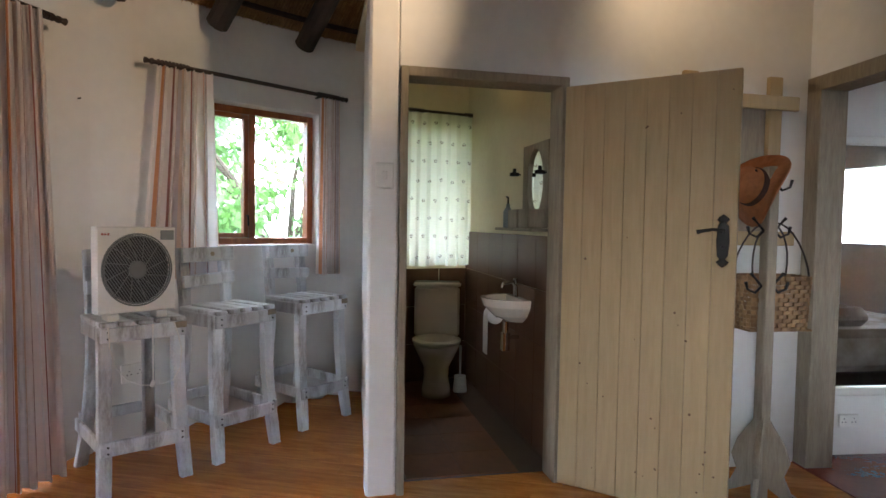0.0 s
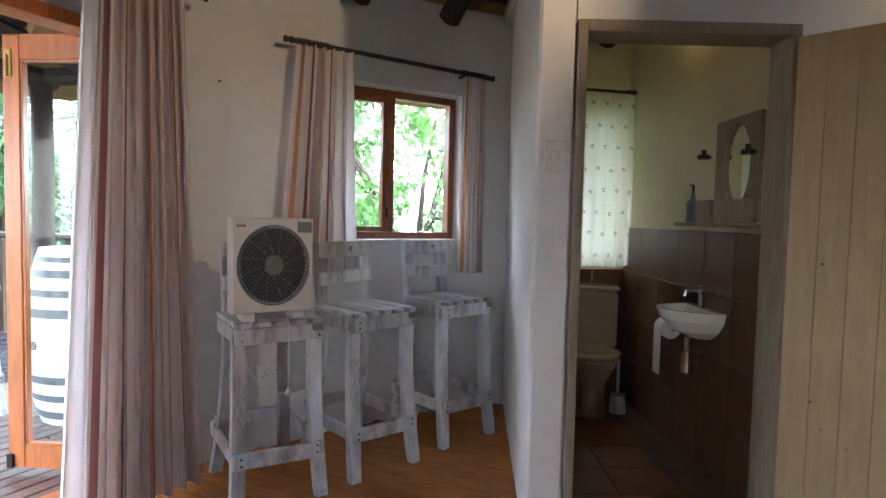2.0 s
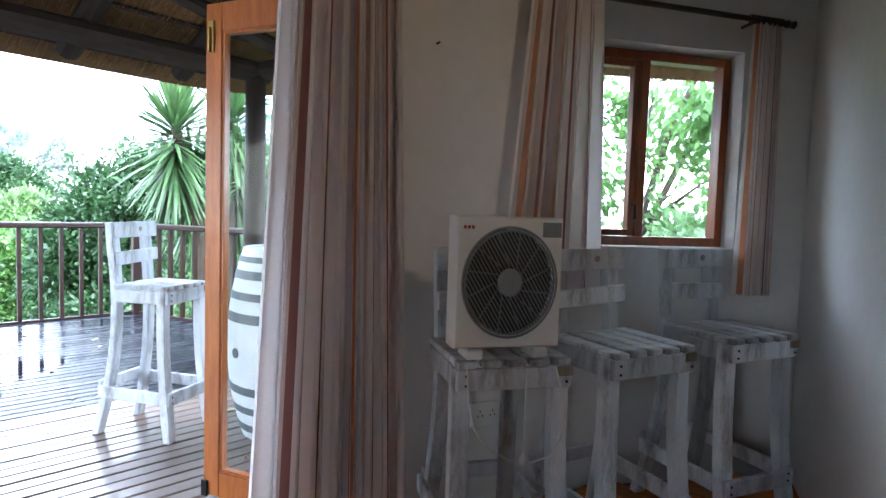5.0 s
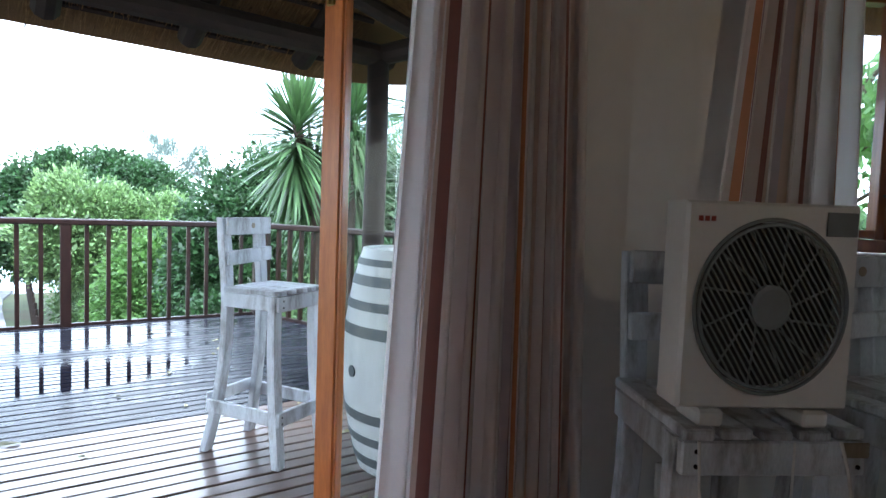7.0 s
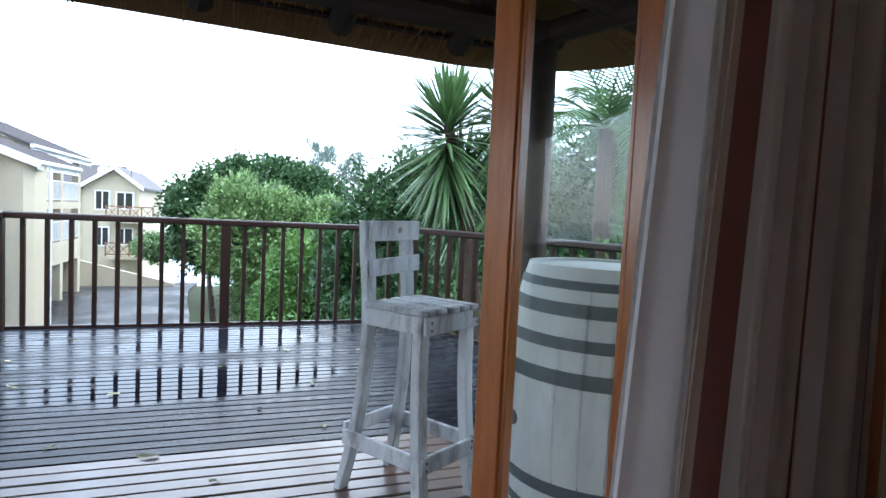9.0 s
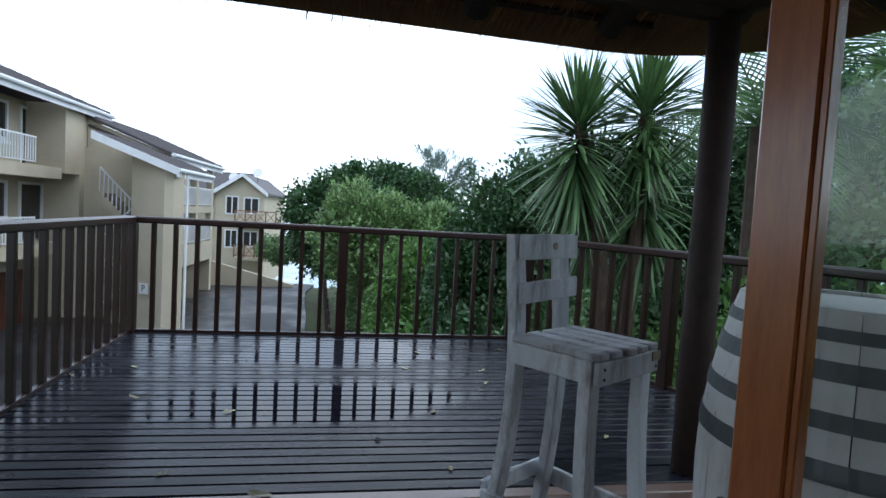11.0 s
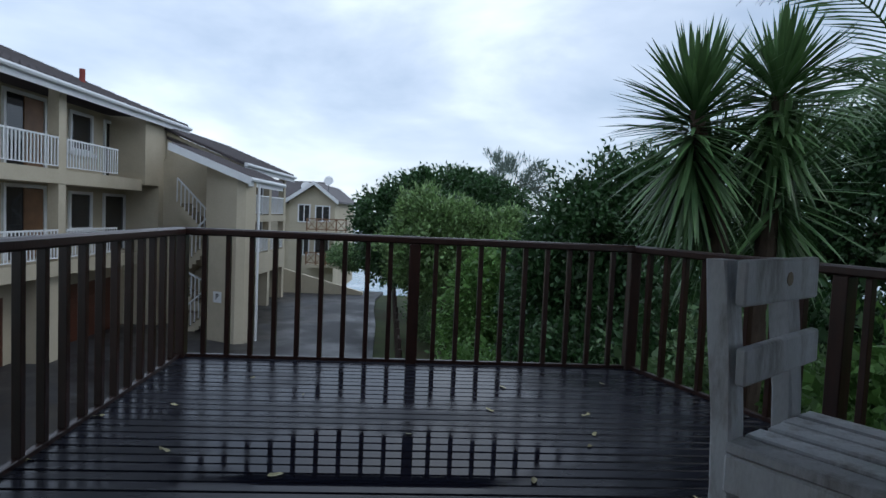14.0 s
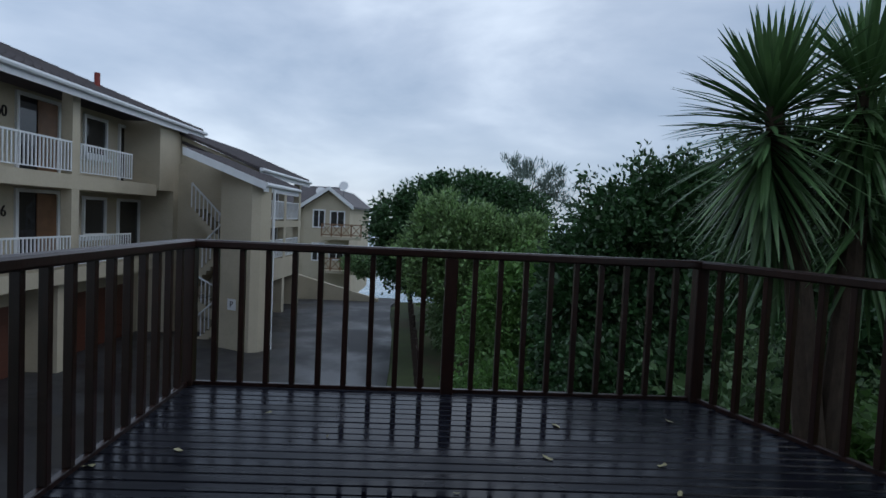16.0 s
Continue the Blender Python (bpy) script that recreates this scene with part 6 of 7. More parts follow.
def roof_slab(root, f0, f1, l0, l1, z0, z1, gutter=True, hip=0.0):
    """A tiled slope that rises from the eave at l0 to l1; hip: how far its far edge draws back at the top."""
    rows_ = int(math.hypot(l1 - l0, z1 - z0) / 0.34)
    b_ = bmesh.new()

    def P(f, t, up=0.0):
        return MB @ Vector((f - hip * t * (f - f0) / (f1 - f0), l0 + (l1 - l0) * t, z0 + (z1 - z0) * t + up))
    a_ = [b_.verts.new(P(f, t)) for f, t in ((f0, 0), (f1, 0), (f1, 1), (f0, 1))]
    c_ = [b_.verts.new(P(f, t, 0.10)) for f, t in ((f0, 0), (f1, 0), (f1, 1), (f0, 1))]
    b_.faces.new(a_)
    b_.faces.new(c_[::-1])
    for k in range(4):
        b_.faces.new((a_[k], a_[(k + 1) % 4], c_[(k + 1) % 4], c_[k]))
    bmesh.ops.recalc_face_normals(b_, faces=b_.faces)
    r_ = part("roof", b_, M_ROOFTILE, root)
    b_ = bmesh.new()
    nf = int((f1 - f0) / 0.33)
    for i in range(rows_):
        for j in range(nf):
            t0, t1 = i / rows_, (i + 1.06) / rows_
            fa, fb_ = f0 + (f1 - f0) * j / nf, f0 + (f1 - f0) * (j + 0.94) / nf
            fm = (fa + fb_) / 2
            v = [b_.verts.new(p_) for p_ in (P(fa, t0, 0.12), P(fm, t0, 0.21), P(fb_, t0, 0.12), P(fb_, min(t1, 1), 0.10), P(fm, min(t1, 1), 0.185), P(fa, min(t1, 1), 0.10), P(fa, t0, 0.09), P(fb_, t0, 0.09))]
            b_.faces.new((v[0], v[1], v[4], v[5]))
            b_.faces.new((v[1], v[2], v[3], v[4]))
            b_.faces.new((v[6], v[7], v[2], v[1], v[0]))
    tagged(part("tiles", b_, M_ROOFTILE, r_), kind="stuff")
    if gutter:
        b_ = bmesh.new()
        q = [P(f0, 0), P(f1, 0)]
        out = -Vector(NA)
        tube(b_, [q[0] + out * 0.08 + Vector((0, 0, 0.03)), q[1] + out * 0.08 + Vector((0, 0, 0.03))], 0.075, 8)
        part("gutter", b_, M_WHITEPAINT, r_)
        b_ = bmesh.new()
        vs = [b_.verts.new(x) for x in (q[0] + Vector((0, 0, -0.20)), q[1] + Vector((0, 0, -0.20)), q[1] + Vector((0, 0, 0.10)), q[0] + Vector((0, 0, 0.10)))]
        v2 = [b_.verts.new(v.co + out * 0.02) for v in vs]
        b_.faces.new(vs)
        b_.faces.new(v2[::-1])
        for k in range(4):
            b_.faces.new((vs[k], vs[(k + 1) % 4], v2[(k + 1) % 4], v2[k]))
        bmesh.ops.recalc_face_normals(b_, faces=b_.faces)
        part("fascia", b_, M_WHITEPAINT, r_)
    return r_


roof_slab(ab, 3.8, 24.3, L0 - 0.35, 15.5, 4.88, 7.1, hip=5.5)
b = bmesh.new()
vs = [b.verts.new(MB @ Vector(p_)) for p_ in ((24.3, L0 - 0.35, 4.90), (24.3, 20.0, 4.90), (18.8, 15.5, 7.15), (18.8, 20.0, 7.15))]
for q in ((0, 1, 2), (1, 3, 2)):
    b.faces.new([vs[i] for i in q])
part("hip", b, M_ROOFTILE, ab)
ab.location.z = -0.55
pt = part("flue", new_tube([MB @ Vector((19.6, 11.6, 5.4)), MB @ Vector((19.6, 11.6, 6.15))], 0.09, 10), mat("red oxide paint", (0.25, 0.04, 0.03), None, 0.6), ab, "short red flue pipe")

# second block with the stair tower
tb = wing("beige apartment block with an outside stair tower and a lean-to roof")
b = bmesh.new()
bbox(b, 24.0, 31.0, 8.6, 20, GZ - 0.2, 3.4)
part("wall", b, M_BEIGE, tb)
b = bmesh.new()
# tower wall with a sloping top
foot = [(f_, l_, 2.60 + 0.38 * (l_ - 5.94) - 0.03) for f_, l_ in ((20.15, 7.62), (19.50, 6.35), (19.62, 6.08), (20.03, 5.86), (24.0, 7.05), (24.0, 8.2), (22.3, 8.2))]
va = [b.verts.new(MB @ Vector((f, l, GZ))) for f, l, z in foot]
vb = [b.verts.new(MB @ Vector((f, l, z))) for f, l, z in foot]
b.faces.new(va)
b.faces.new(vb[::-1])
for k in range(len(foot)):
    b.faces.new((va[k], vb[k], vb[(k + 1) % len(foot)], va[(k + 1) % len(foot)]))
bmesh.ops.recalc_face_normals(b, faces=b.faces)
part("stair_tower", b, M_BEIGE, tb)
for z0, z1, l0_, l1_ in ((-3.35, -2.3, 9.1, 7.95), (-2.1, -1.5, 7.95, 9.1), (-0.9, 0.35, 9.1, 7.95), (0.55, 1.73, 7.95, 9.1)):
    st = part("stair_flight", new_box(22.35, 22.45, min(l0_, l1_), max(l0_, l1_), min(z0, z1) - 0.3, max(z0, z1) - 0.2, MB), M_BEIGE, tb)
    n_ = 8
    for k in range(n_):
        za, zb = z0 + (z1 - z0) * k / n_, z0 + (z1 - z0) * (k + 1) / n_
        la, lb_ = l0_ + (l1_ - l0_) * k / n_, l0_ + (l1_ - l0_) * (k + 1) / n_
        part("step", new_box(21.3, 22.34, min(la, lb_), max(la, lb_), zb - 0.38, zb, MB), M_BEIGE, st)
    for k in range(9):
        t = k / 8
        l_, z_ = l0_ + (l1_ - l0_) * t, z0 + (z1 - z0) * t
        part("baluster", new_box(21.24, 21.27, l_ - 0.018, l_ + 0.018, z_ + 0.05, z_ + 0.9, MB), M_WHITEPAINT, st)
    b = bmesh.new()
    tube(b, [MB @ Vector((21.255, l0_, z0 + 0.92)), MB @ Vector((21.255, l1_, z1 + 0.92))], 0.035, 6)
    part("handrail", b, M_WHITEPAINT, st)
b = bmesh.new()
bbox(b, 22.6, 24.0, 8.21, 10.35, GZ, 3.4)
part("stair_back_wall", b, M_BEIGE, tb)
roof_slab(tb, 19.35, 24.0, 5.94, 8.55, 2.60, 3.59)
roof_slab(tb, 22.7, 24.0, 8.56, 10.15, 3.60, 4.20, gutter=False)
b = bmesh.new()
vs = [b.verts.new(MB @ Vector((f_, l_, z_))) for f_ in (19.30, 19.345) for l_, z_ in ((5.84, 2.44), (8.60, 3.48), (8.60, 3.74), (5.84, 2.70))]
for q in ((0, 1, 2, 3), (4, 7, 6, 5), (0, 4, 5, 1), (1, 5, 6, 2), (2, 6, 7, 3), (3, 7, 4, 0)):
    b.faces.new([vs[i] for i in q])
part("barge_board", b, M_WHITEPAINT, tb)
b = bmesh.new()
vs = [b.verts.new(MB @ Vector((f_, l_, z_))) for f_ in (22.75, 23.0) for l_, z_ in ((7.2, 2.3), (10.18, 2.3), (10.18, 4.50), (7.2, 3.34))]
for q in ((0, 1, 2, 3), (4, 7, 6, 5), (0, 4, 5, 1), (1, 5, 6, 2), (2, 6, 7, 3), (3, 7, 4, 0)):
    b.faces.new([vs[i] for i in q])
bmesh.ops.recalc_face_normals(b, faces=b.faces)
part("gable_wall", b, M_BEIGE, tb)
roof_slab(tb, 22.6, 31.0, 7.1, 10.7, 3.32, 4.74)
for z0, z1 in ((1.05, 1.35), (-1.35, -0.4)):
    part("balcony_slab", new_box(25.0, 31.0, 7.5, 8.59, z0, z1, MB), M_BEIGE, tb)
for f in (25.2, 28.0, 30.8):
    part("column", new_box(f - 0.2, f + 0.2, 7.52, 7.8, -0.399, 1.049, MB), M_BEIGE, tb)
    part("column", new_box(f - 0.2, f + 0.2, 7.52, 7.8, 1.351, 3.3, MB), M_BEIGE, tb)
    part("column", new_box(f - 0.2, f + 0.2, 7.52, 8.59, GZ, -1.351, MB), M_BEIGE, tb)
for z in (1.35, -0.4):
    balcony_rail(tb, 25.4, 27.8, 7.55, z, 14)
    balcony_rail(tb, 28.2, 30.6, 7.55, z, 14)
    opening(tb, 25.6, 27.4, z, z + 1.9, 8.6, 1)
    opening(tb, 28.5, 30.4, z, z + 1.9, 8.6, 1)
part("garage_door", new_box(25.5, 27.6, 8.58, 8.596, GZ + 0.1, -1.5, MB), M_GARAGE, tb)
part("garage_door", new_box(28.3, 30.5, 8.58, 8.596, GZ + 0.1, -1.5, MB), M_GARAGE, tb)
part("drainpipe", new_tube([MB @ Vector((20.15, 5.80, GZ)), MB @ Vector((20.15, 5.80, 2.5))], 0.05, 8), M_WHITEPAINT, tb)
tb.location.z = -0.45
sg = thing("parking_sign", "small white parking sign with a black letter on the tower wall", "sign", "", MB @ Matrix.Translation((19.72, 7.02, -1.90)) @ Matrix.Rotation(radians(-27), 4, "Z"))
part("plate", new_box(0, 0.015, -0.19, 0.19, -0.19, 0.19), M_WHITEPAINT, sg)
cu = bpy.data.curves.new("letter", "FONT")
cu.body, cu.size, cu.extrude, cu.align_x, cu.align_y = "P", 0.30, 0.003, "CENTER", "CENTER"
lt = new("letter", cu)
lt.data.materials.append(M_IRON)
lt.parent = sg
lt.matrix_basis = Matrix.Translation((-0.006, 0, 0)) @ Matrix.Rotation(radians(-90), 4, "Z") @ Matrix.Rotation(radians(90), 4, "X")

# third, gabled house beyond the drive
hb_ = thing("gabled_house", "far beige gabled house with a dark tiled roof and timber balconies", "house")
b = bmesh.new()
fh0, fh1, lh0, lh1 = 46.0, 58.0, 7.3, 10.9
prof = [(lh0, -5.5), (lh1, -5.5), (lh1, 1.9), (8.9, 3.2), (lh0, 2.0)]
va = [b.verts.new(MB @ Vector((fh0, l, z))) for l, z in prof]
vb = [b.verts.new(MB @ Vector((fh1, l, z))) for l, z in prof]
b.faces.new(va)
b.faces.new(vb[::-1])
for k in range(5):
    b.faces.new((va[k], vb[k], vb[(k + 1) % 5], va[(k + 1) % 5]))
bmesh.ops.recalc_face_normals(b, faces=b.faces)
part("wall", b, M_BEIGE, hb_)
for l0_, z0_, l1_, z1_ in ((lh0 - 0.35, 1.85, 8.9, 3.32), (lh1 + 0.35, 1.72, 8.9, 3.32)):
    b = bmesh.new()
    vs = [b.verts.new(MB @ Vector(p_)) for p_ in ((fh0 - 0.5, l0_, z0_), (fh1, l0_, z0_), (fh1, l1_, z1_), (fh0 - 0.5, l1_, z1_))]
    v2 = [b.verts.new(v.co + Vector((0, 0, 0.16))) for v in vs]
    b.faces.new(vs)
    b.faces.new(v2[::-1])
    for k in range(4):
        b.faces.new((vs[k], vs[(k + 1) % 4], v2[(k + 1) % 4], v2[k]))
    bmesh.ops.recalc_face_normals(b, faces=b.faces)
    part("roof", b, M_ROOFTILE, hb_)
    b = bmesh.new()
    vs = [b.verts.new(MB @ Vector(p_)) for p_ in ((fh0 - 0.53, l0_, z0_ - 0.12), (fh0 - 0.53, l1_, z1_ - 0.12), (fh0 - 0.53, l1_, z1_ + 0.2), (fh0 - 0.53, l0_, z0_ + 0.2))]
    b.faces.new(vs)
    ext = bmesh.ops.extrude_face_region(b, geom=b.faces[:])
    bmesh.ops.translate(b, vec=EA * -0.05, verts=[v for v in ext["geom"] if isinstance(v, bmesh.types.BMVert)])
    bmesh.ops.recalc_face_normals(b, faces=b.faces)
    part("barge_board", b, M_WHITEPAINT, hb_)


# the side wing of the house, its slope turned to the drive
b = bmesh.new()
bbox(b, 47.5, 56, 10.91, 13.5, -5.5, 2.0)
part("wall", b, M_BEIGE, hb_)
b = bmesh.new()
vs = [b.verts.new(MB @ Vector(p_)) for p_ in ((47.0, 9.6, 1.95), (47.0, 13.8, 1.95), (51.5, 13.8, 3.75), (51.5, 8.9, 3.75), (47.0, 9.6, 1.80), (47.0, 13.8, 1.80))]
b.faces.new([vs[i] for i in (0, 1, 2, 3)])
b.faces.new([vs[i] for i in (4, 5, 1, 0)])
part("roof", b, M_ROOFTILE, hb_)


def far_window(l0_, l1_, z0_, z1_):
    def fb(f0, f1, a_, c_, d_, e_):
        return new_box(f0, f1, a_, c_, d_, e_, MB)
    w_ = part("window", fb(fh0 - 0.03, fh0 - 0.01, l0_, l1_, z0_, z1_), M_DARKGLASS, hb_)
    b_ = bmesh.new()
    for q in ((l0_ - 0.1, l0_, z0_, z1_), (l1_, l1_ + 0.1, z0_, z1_), (l0_ - 0.1, l1_ + 0.1, z1_, z1_ + 0.1), (l0_ - 0.1, l1_ + 0.1, z0_ - 0.1, z0_), ((l0_ + l1_) / 2 - 0.04, (l0_ + l1_) / 2 + 0.04, z0_, z1_)):
        box(b_, fh0 - 0.07, fh0 - 0.031, q[0], q[1], q[2], q[3], MB)
    part("frame", b_, M_WHITEPAINT, w_)


for z in (0.35, -2.25):
    far_window(9.3, 10.1, z, z + 1.25)
    far_window(7.75, 8.75, z + 0.1, z + 1.2)
for z in (-0.35, -2.95):
    bal = part("balcony", new_box(fh0 - 1.3, fh0 - 0.1, 6.2, 9.2, z - 0.22, z, MB), M_BEIGE, hb_)
    part("rail", new_box(fh0 - 1.3, fh0 - 1.22, 6.2, 9.2, z + 0.9, z + 0.98, MB), M_EXTDOOR, bal)
    part("rail", new_box(fh0 - 1.3, fh0 - 1.22, 6.2, 9.2, z + 0.1, z + 0.17, MB), M_EXTDOOR, bal)
    for k in range(5):
        l_ = 6.2 + 0.75 * k
        part("post", new_box(fh0 - 1.31, fh0 - 1.21, l_ - 0.05, l_ + 0.05, z, z + 0.98, MB), M_EXTDOOR, bal)
        if k < 4:
            for sg_ in (0, 1):
                b = bmesh.new()
                tube(b, [MB @ Vector((fh0 - 1.26, l_, z + (0.1 if sg_ else 0.95))), MB @ Vector((fh0 - 1.26, l_ + 0.75, z + (0.95 if sg_ else 0.1)))], 0.03, 5)
                part("brace", b, M_EXTDOOR, bal)
for l_, zz in ((9.75, 3.1), (7.95, 3.6)):
    ds = thing("satellite_dish", "small pale satellite dish on the house roof", "satellite dish", "", MB @ Matrix.Translation((fh0 + 0.6, l_, zz)))
    b = bmesh.new()
    lathe(b, [(0.38, 0.10), (0.30, 0.03), (0.10, 0.0), (0.02, -0.01)], 16)
    bmesh.ops.rotate(b, verts=b.verts, cent=(0, 0, 0), matrix=Matrix.Rotation(radians(-70), 3, "Y"))
    part("dish", b, M_WHITEPAINT, ds)
    part("mast", new_tube([(0, 0, -0.9), (0, 0, 0)], 0.03, 6), M_HOOP, ds)

# retaining wall at the bend, and the fence
b = bmesh.new()
vs = [(32.7, 9.5, -1.8), (32.7, 8.4, -2.0), (32.8, 3.46, -3.32)]
lo = [b.verts.new(MB @ Vector((f, l, GZ - 0.3))) for f, l, z in vs]
hi = [b.verts.new(MB @ Vector((f, l, z))) for f, l, z in vs]
lo2 = [b.verts.new(MB @ Vector((f + 0.25, l, GZ - 0.3))) for f, l, z in vs]
hi2 = [b.verts.new(MB @ Vector((f + 0.25, l, z))) for f, l, z in vs]
for k in range(2):
    for a_, c_ in ((lo, hi), (hi, hi2), (hi2, lo2)):
        b.faces.new((a_[k], a_[k + 1], c_[k + 1], c_[k]))
b.faces.new((lo[0], hi[0], hi2[0], lo2[0]))
b.faces.new((lo[2], lo2[2], hi2[2], hi[2]))
bmesh.ops.recalc_face_normals(b, faces=b.faces)
tagged(mesh_ob("retaining_wall", b, M_BEIGE), "beige rendered retaining wall with a sloping top at the end of the drive", "wall")
fc = thing("fence", "dark timber post fence between the drive and the garden", "fence")
for k in range(26):
    f = 12 + k * 0.95
    h = 1.15 + 0.1 * math.sin(k * 2.1)
    c_ = MB @ Vector((f, 0.5 + 0.07 * (f - 15.6), GZ))
    part("post", new_tube([c_ + Vector((0, 0, -0.1)), c_ + Vector((0.02, 0, h))], [0.06, 0.05], 7), M_BEAM, fc)
for zz in (0.45, 0.95):
    a_, c_ = MB @ Vector((12, 0.25, GZ + zz)), MB @ Vector((35.8, 1.91, GZ + zz))
    part("wire_rail", new_tube([a_, c_], 0.02, 5), M_BEAM, fc)

# ---- fallen leaves on the deck ----
rnd = random.Random(31)
spots = [(-6.60, 1.85), (-6.58, 2.93), (-6.40, 2.83), (-5.05, 1.43), (-7.1, 0.45), (-6.4, 0.62), (-7.3, 1.2), (-5.6, 2.0), (-5.8, 3.1), (-6.9, 3.0), (-7.5, 2.6), (-5.3, 1.0), (-4.7, 1.7), (-6.1, 1.2), (-4.9, 2.9), (-7.7, 0.8), (-6.9, 0.1), (-6.3, 0.05), (-7.0, 2.4), (-5.5, 3.3), (-4.3, 2.9), (-3.6, 2.6), (-5.0, 0.4), (-7.6, 3.4), (-6.0, 2.4), (-5.2, 2.3)]
for i, (x, y) in enumerate(spots):
    b = bmesh.new()
    s_ = 0.055 if i == 3 else rnd.uniform(0.018, 0.04)
    n_ = 8
    ctr = b.verts.new((0, 0, 0.004))
    ring = []
    for k in range(n_):
        a_ = 2 * math.pi * k / n_
        r_ = s_ * (1.0 if k % 4 == 0 else 0.62 if k % 2 == 0 else 0.8)
        ring.append(b.verts.new((r_ * math.cos(a_), 0.6 * r_ * math.sin(a_), 0.003 + abs(rnd.gauss(0, 0.006)))))
    for k in range(n_):
        b.faces.new((ctr, ring[k], ring[(k + 1) % n_]))
    ob = mesh_ob("fallen_leaf", b, M_LEAFDEAD)
    ob.matrix_world = pose(x, y, 0.001, 0, 0, rnd.uniform(0, 360))
    tagged(ob, "pale fallen leaf lying wet on the deck boards", "leaf", "leaves on the deck")

# ---- thatch straws: ragged eave fringe and underside ----
rs = np.random.RandomState(5)


def straws(name, base, direction, length, width, label):
    n_ = len(base)
    direction = direction / np.linalg.norm(direction, axis=1)[:, None]
    side = np.cross(direction, rs.normal(size=(n_, 3)))
    side /= np.linalg.norm(side, axis=1)[:, None]
    W = width * (0.6 + 0.8 * rs.rand(n_))[:, None]
    Lg = (length * (0.75 + 0.45 * rs.rand(n_)))[:, None]
    a_ = base - side * W / 2
    b_ = base + side * W / 2
    c_ = base + direction * Lg
    V = np.stack([a_, b_, c_ + side * W * 0.2, c_ - side * W * 0.2], axis=1).reshape(-1, 3)
    me = bpy.data.meshes.new(name)
    me.from_pydata(V.tolist(), [], np.arange(n_ * 4).reshape(-1, 4).tolist())
    me.materials.append(M_THATCH)
    return tagged(new(name, me), label, "thatch", "", "stuff")


def eave_pts(n_):
    out = []
    total = 8.8 + 1.1 * math.pi / 2 + 7.5
    for u in rs.rand(n_) * total:
        if u < 7.75:
            out.append((EX, -4.5 + u, -1.0, 0.0))
        elif u < 7.75 + 1.1 * math.pi / 2:
            t = (u - 7.75) / 1.1
            out.append((EX + 1.1 - 1.1 * math.cos(t), EY - 1.1 + 1.1 * math.sin(t), -math.cos(t), math.sin(t)))
        else:
            x = EX + 1.1 + (u - 7.75 - 1.1 * math.pi / 2)
            if x < 1.0:
                out.append((x, EY, 0.0, 1.0))
    return np.array(out)


e = eave_pts(70000)
e = e[np.hypot(e[:, 0] - CX, e[:, 1] - CY) > R_OUT + 0.75]
tz = np.radians(55 + rs.rand(26000) * 110)
ring_e = np.stack([CX + 5.33 * np.cos(tz), CY + 5.33 * np.sin(tz), np.cos(tz), np.sin(tz)], axis=1)
back = rs.rand(len(e)) * 0.30
base = np.stack([e[:, 0] - e[:, 2] * back, e[:, 1] - e[:, 3] * back, EZ + 0.115 + back * 0.3 + rs.rand(len(e)) * 0.12], axis=1)
dirn = np.stack([e[:, 2] * 0.5, e[:, 3] * 0.5, -1.0 + 0 * e[:, 0]], axis=1) + rs.normal(size=(len(e), 3)) * 0.10
straws("thatch_fringe", base, dirn, 0.030 + 0.006 * np.sin(e[:, 0] * 9 + e[:, 1] * 11) + 0.004 * np.sin(e[:, 1] * 23), 0.005, "ragged fringe of cut reed along the verandah eave")
bk_ = rs.rand(len(ring_e)) * 0.2
base = np.stack([ring_e[:, 0] - ring_e[:, 2] * bk_, ring_e[:, 1] - ring_e[:, 3] * bk_, 2.215 + bk_ * 0.4 + rs.rand(len(ring_e)) * 0.12], axis=1)
dirn = np.stack([ring_e[:, 2] * 0.5, ring_e[:, 3] * 0.5, -1.0 + 0 * bk_], axis=1) + rs.normal(size=(len(ring_e), 3)) * 0.1
straws("thatch_fringe", base, dirn, 0.07 + 0 * bk_, 0.005, "ragged fringe of cut reed over the room window")
n_ = 30000
x = EX + 0.30 + rs.rand(n_) * 2.8
y = -4.0 + rs.rand(n_) * (EY + 3.68)
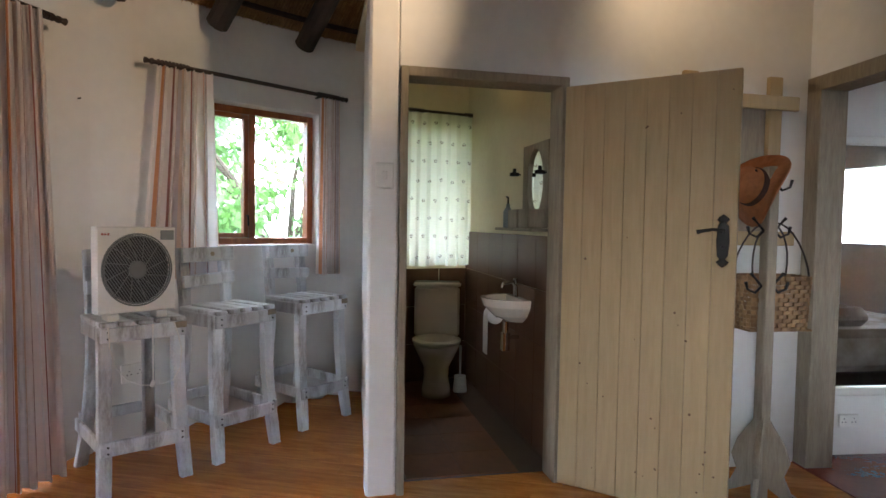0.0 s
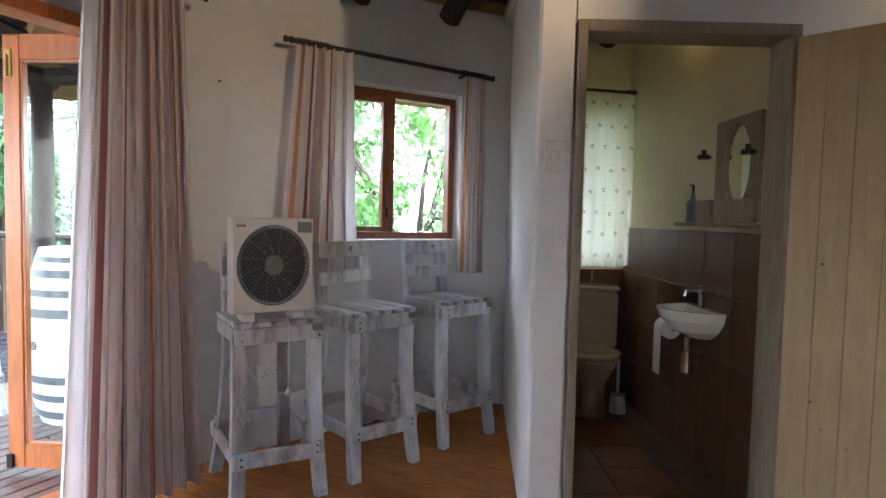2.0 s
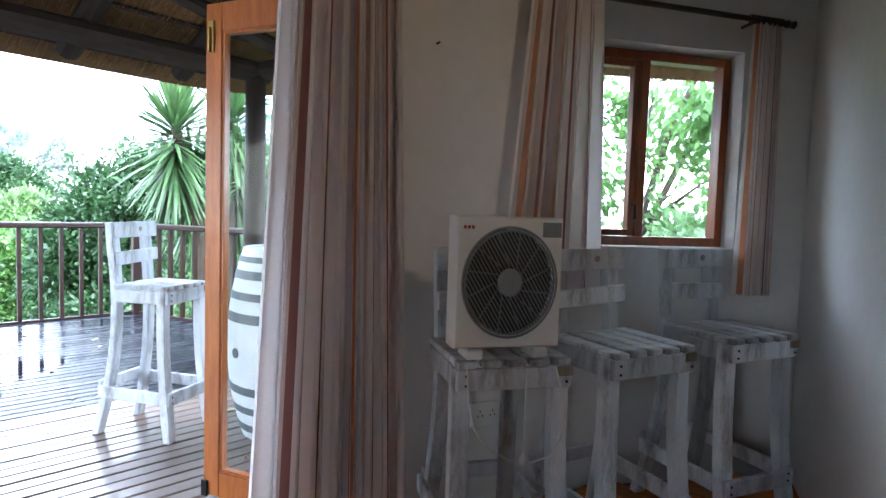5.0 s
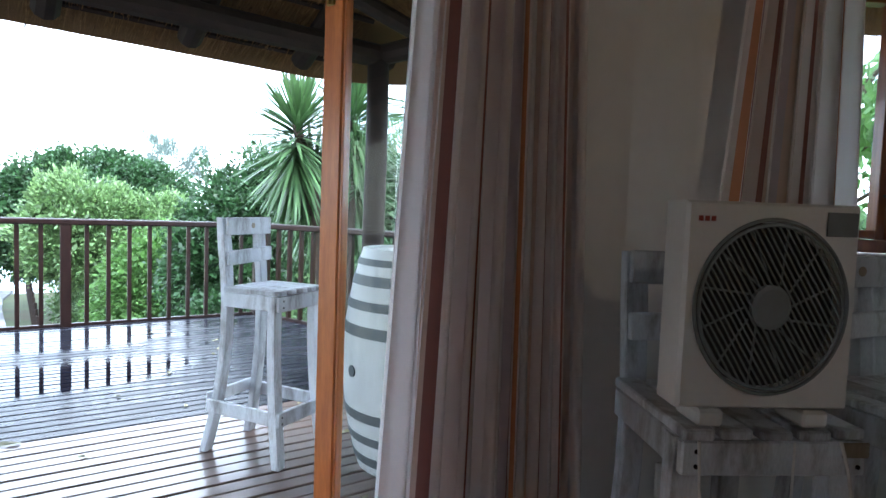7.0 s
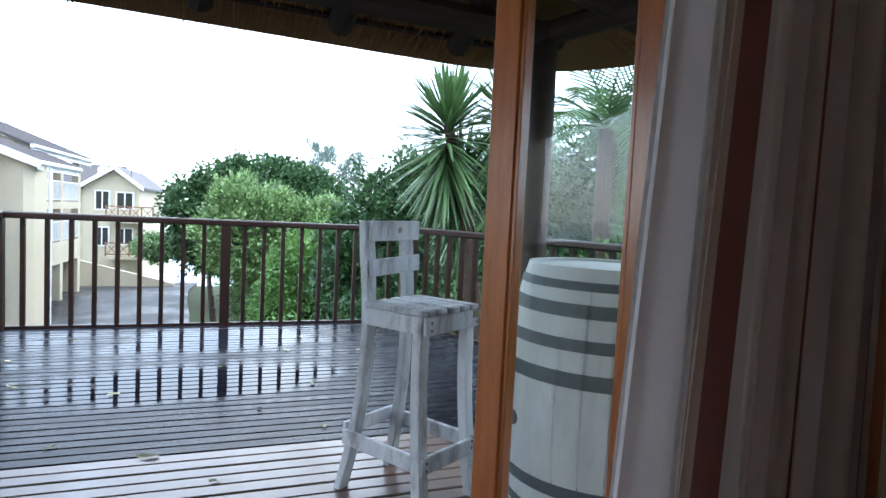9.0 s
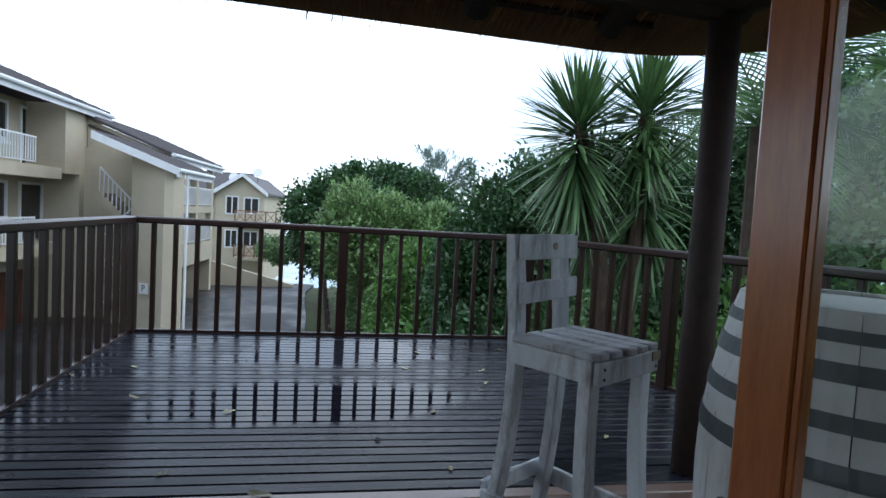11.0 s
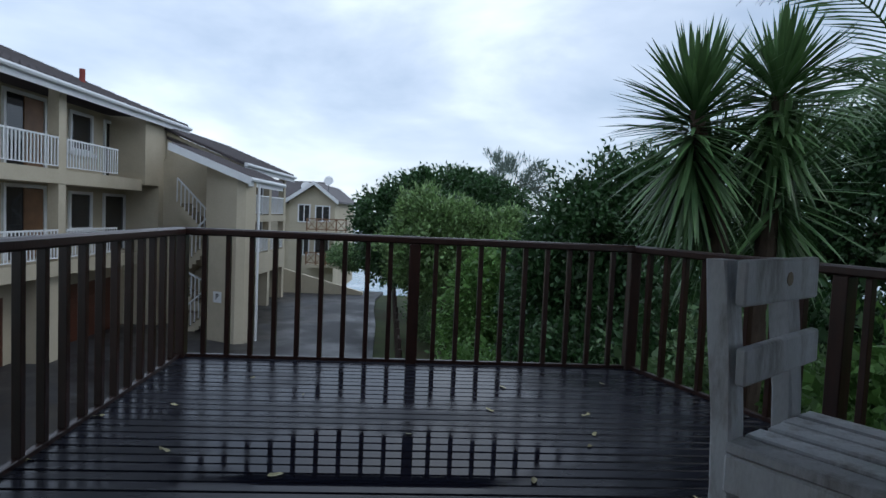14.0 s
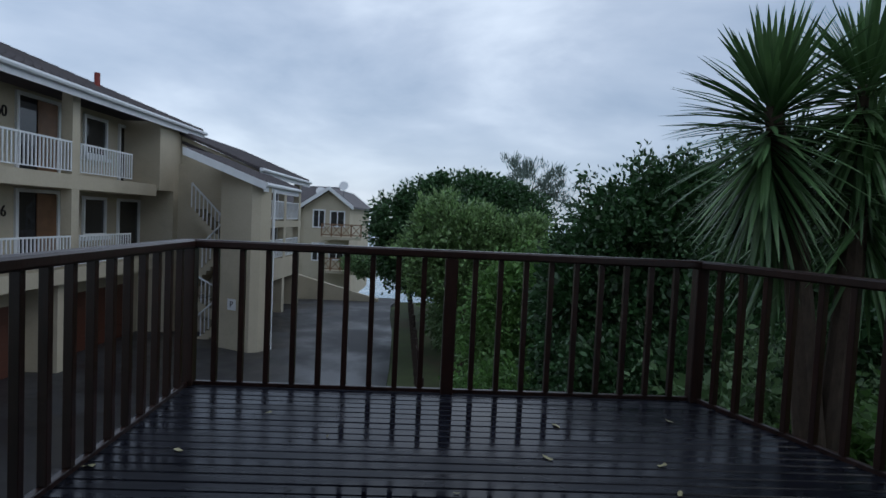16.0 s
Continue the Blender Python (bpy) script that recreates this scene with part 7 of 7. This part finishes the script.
keep = (np.hypot(x - CX, y - CY) > R_OUT + 0.1) & ~((x < EX + 1.1) & (y > EY - 1.1) & (np.hypot(EX + 1.1 - x, y - EY + 1.1) > 0.78))
x, y = x[keep], y[keep]
z = EZ + 0.095 + SL * np.minimum(np.minimum(x - EX, np.maximum(EY - y, 0)), 3.6)
tow = (x - EX < EY - y)
base = np.stack([x, y, z], axis=1)
dirn = np.stack([np.where(tow, -1.0, 0.0), np.where(tow, 0.0, 1.0), np.full(len(x), -SL - 0.04)], axis=1) + rs.normal(size=(len(x), 3)) * 0.07
straws("thatch_underside", base, dirn, np.full(len(x), 0.32), 0.006, "reed stalks on the underside of the verandah thatch")
n_ = 16000
ang = np.radians(100 + rs.rand(n_) * 90)
r = 2.6 + rs.rand(n_) * 1.68
base = np.stack([CX + r * np.cos(ang), CY + r * np.sin(ang), 2.45 + (4.62 - r) * (3.15 / 4.57) - 0.008], axis=1)
dirn = np.stack([np.cos(ang), np.sin(ang), np.full(n_, -0.69)], axis=1) + rs.normal(size=(n_, 3)) * 0.03
straws("thatch_ceiling", base, dirn, np.full(n_, 0.18), 0.006, "reed stalks on the underside of the room thatch")
for k in range(4):
    r_ = 4.18 - k * 0.42
    pts = [polar(r_, a, 2.45 + (4.62 - r_) * (3.15 / 4.57) - 0.035) for a in range(98, 200, 4)]
    tagged(mesh_ob("batten", new_tube(pts, 0.018, 6), M_BEAM), "thin dark batten pole under the room thatch", "roof batten", "roof battens")
for k in range(3):
    x_ = EX + 0.32 + k * 0.55
    tagged(mesh_ob("batten", new_tube([(x_, -4.3, roof_z(x_, 0) - 0.02), (x_, 3.4, roof_z(x_, 0) - 0.02)], 0.022, 6), M_BEAM), "thin dark batten pole under the verandah thatch", "roof batten", "roof battens")

# ---- lamps of the room ----
lamp("SPOT", (0.15, 2.1, 2.6), 5.0, (1.0, 0.72, 0.44), 0.05, (-2.4, 2.9, 2.1), 70)
lamp("SPOT", (0.55, 2.75, 2.75), 1.0, (1.0, 0.70, 0.40), 0.04, (0.60, 3.30, 2.45), 120)
lamp("POINT", (-0.45, 3.9, 2.45), 0.07, (1.0, 0.80, 0.50), 0.05)
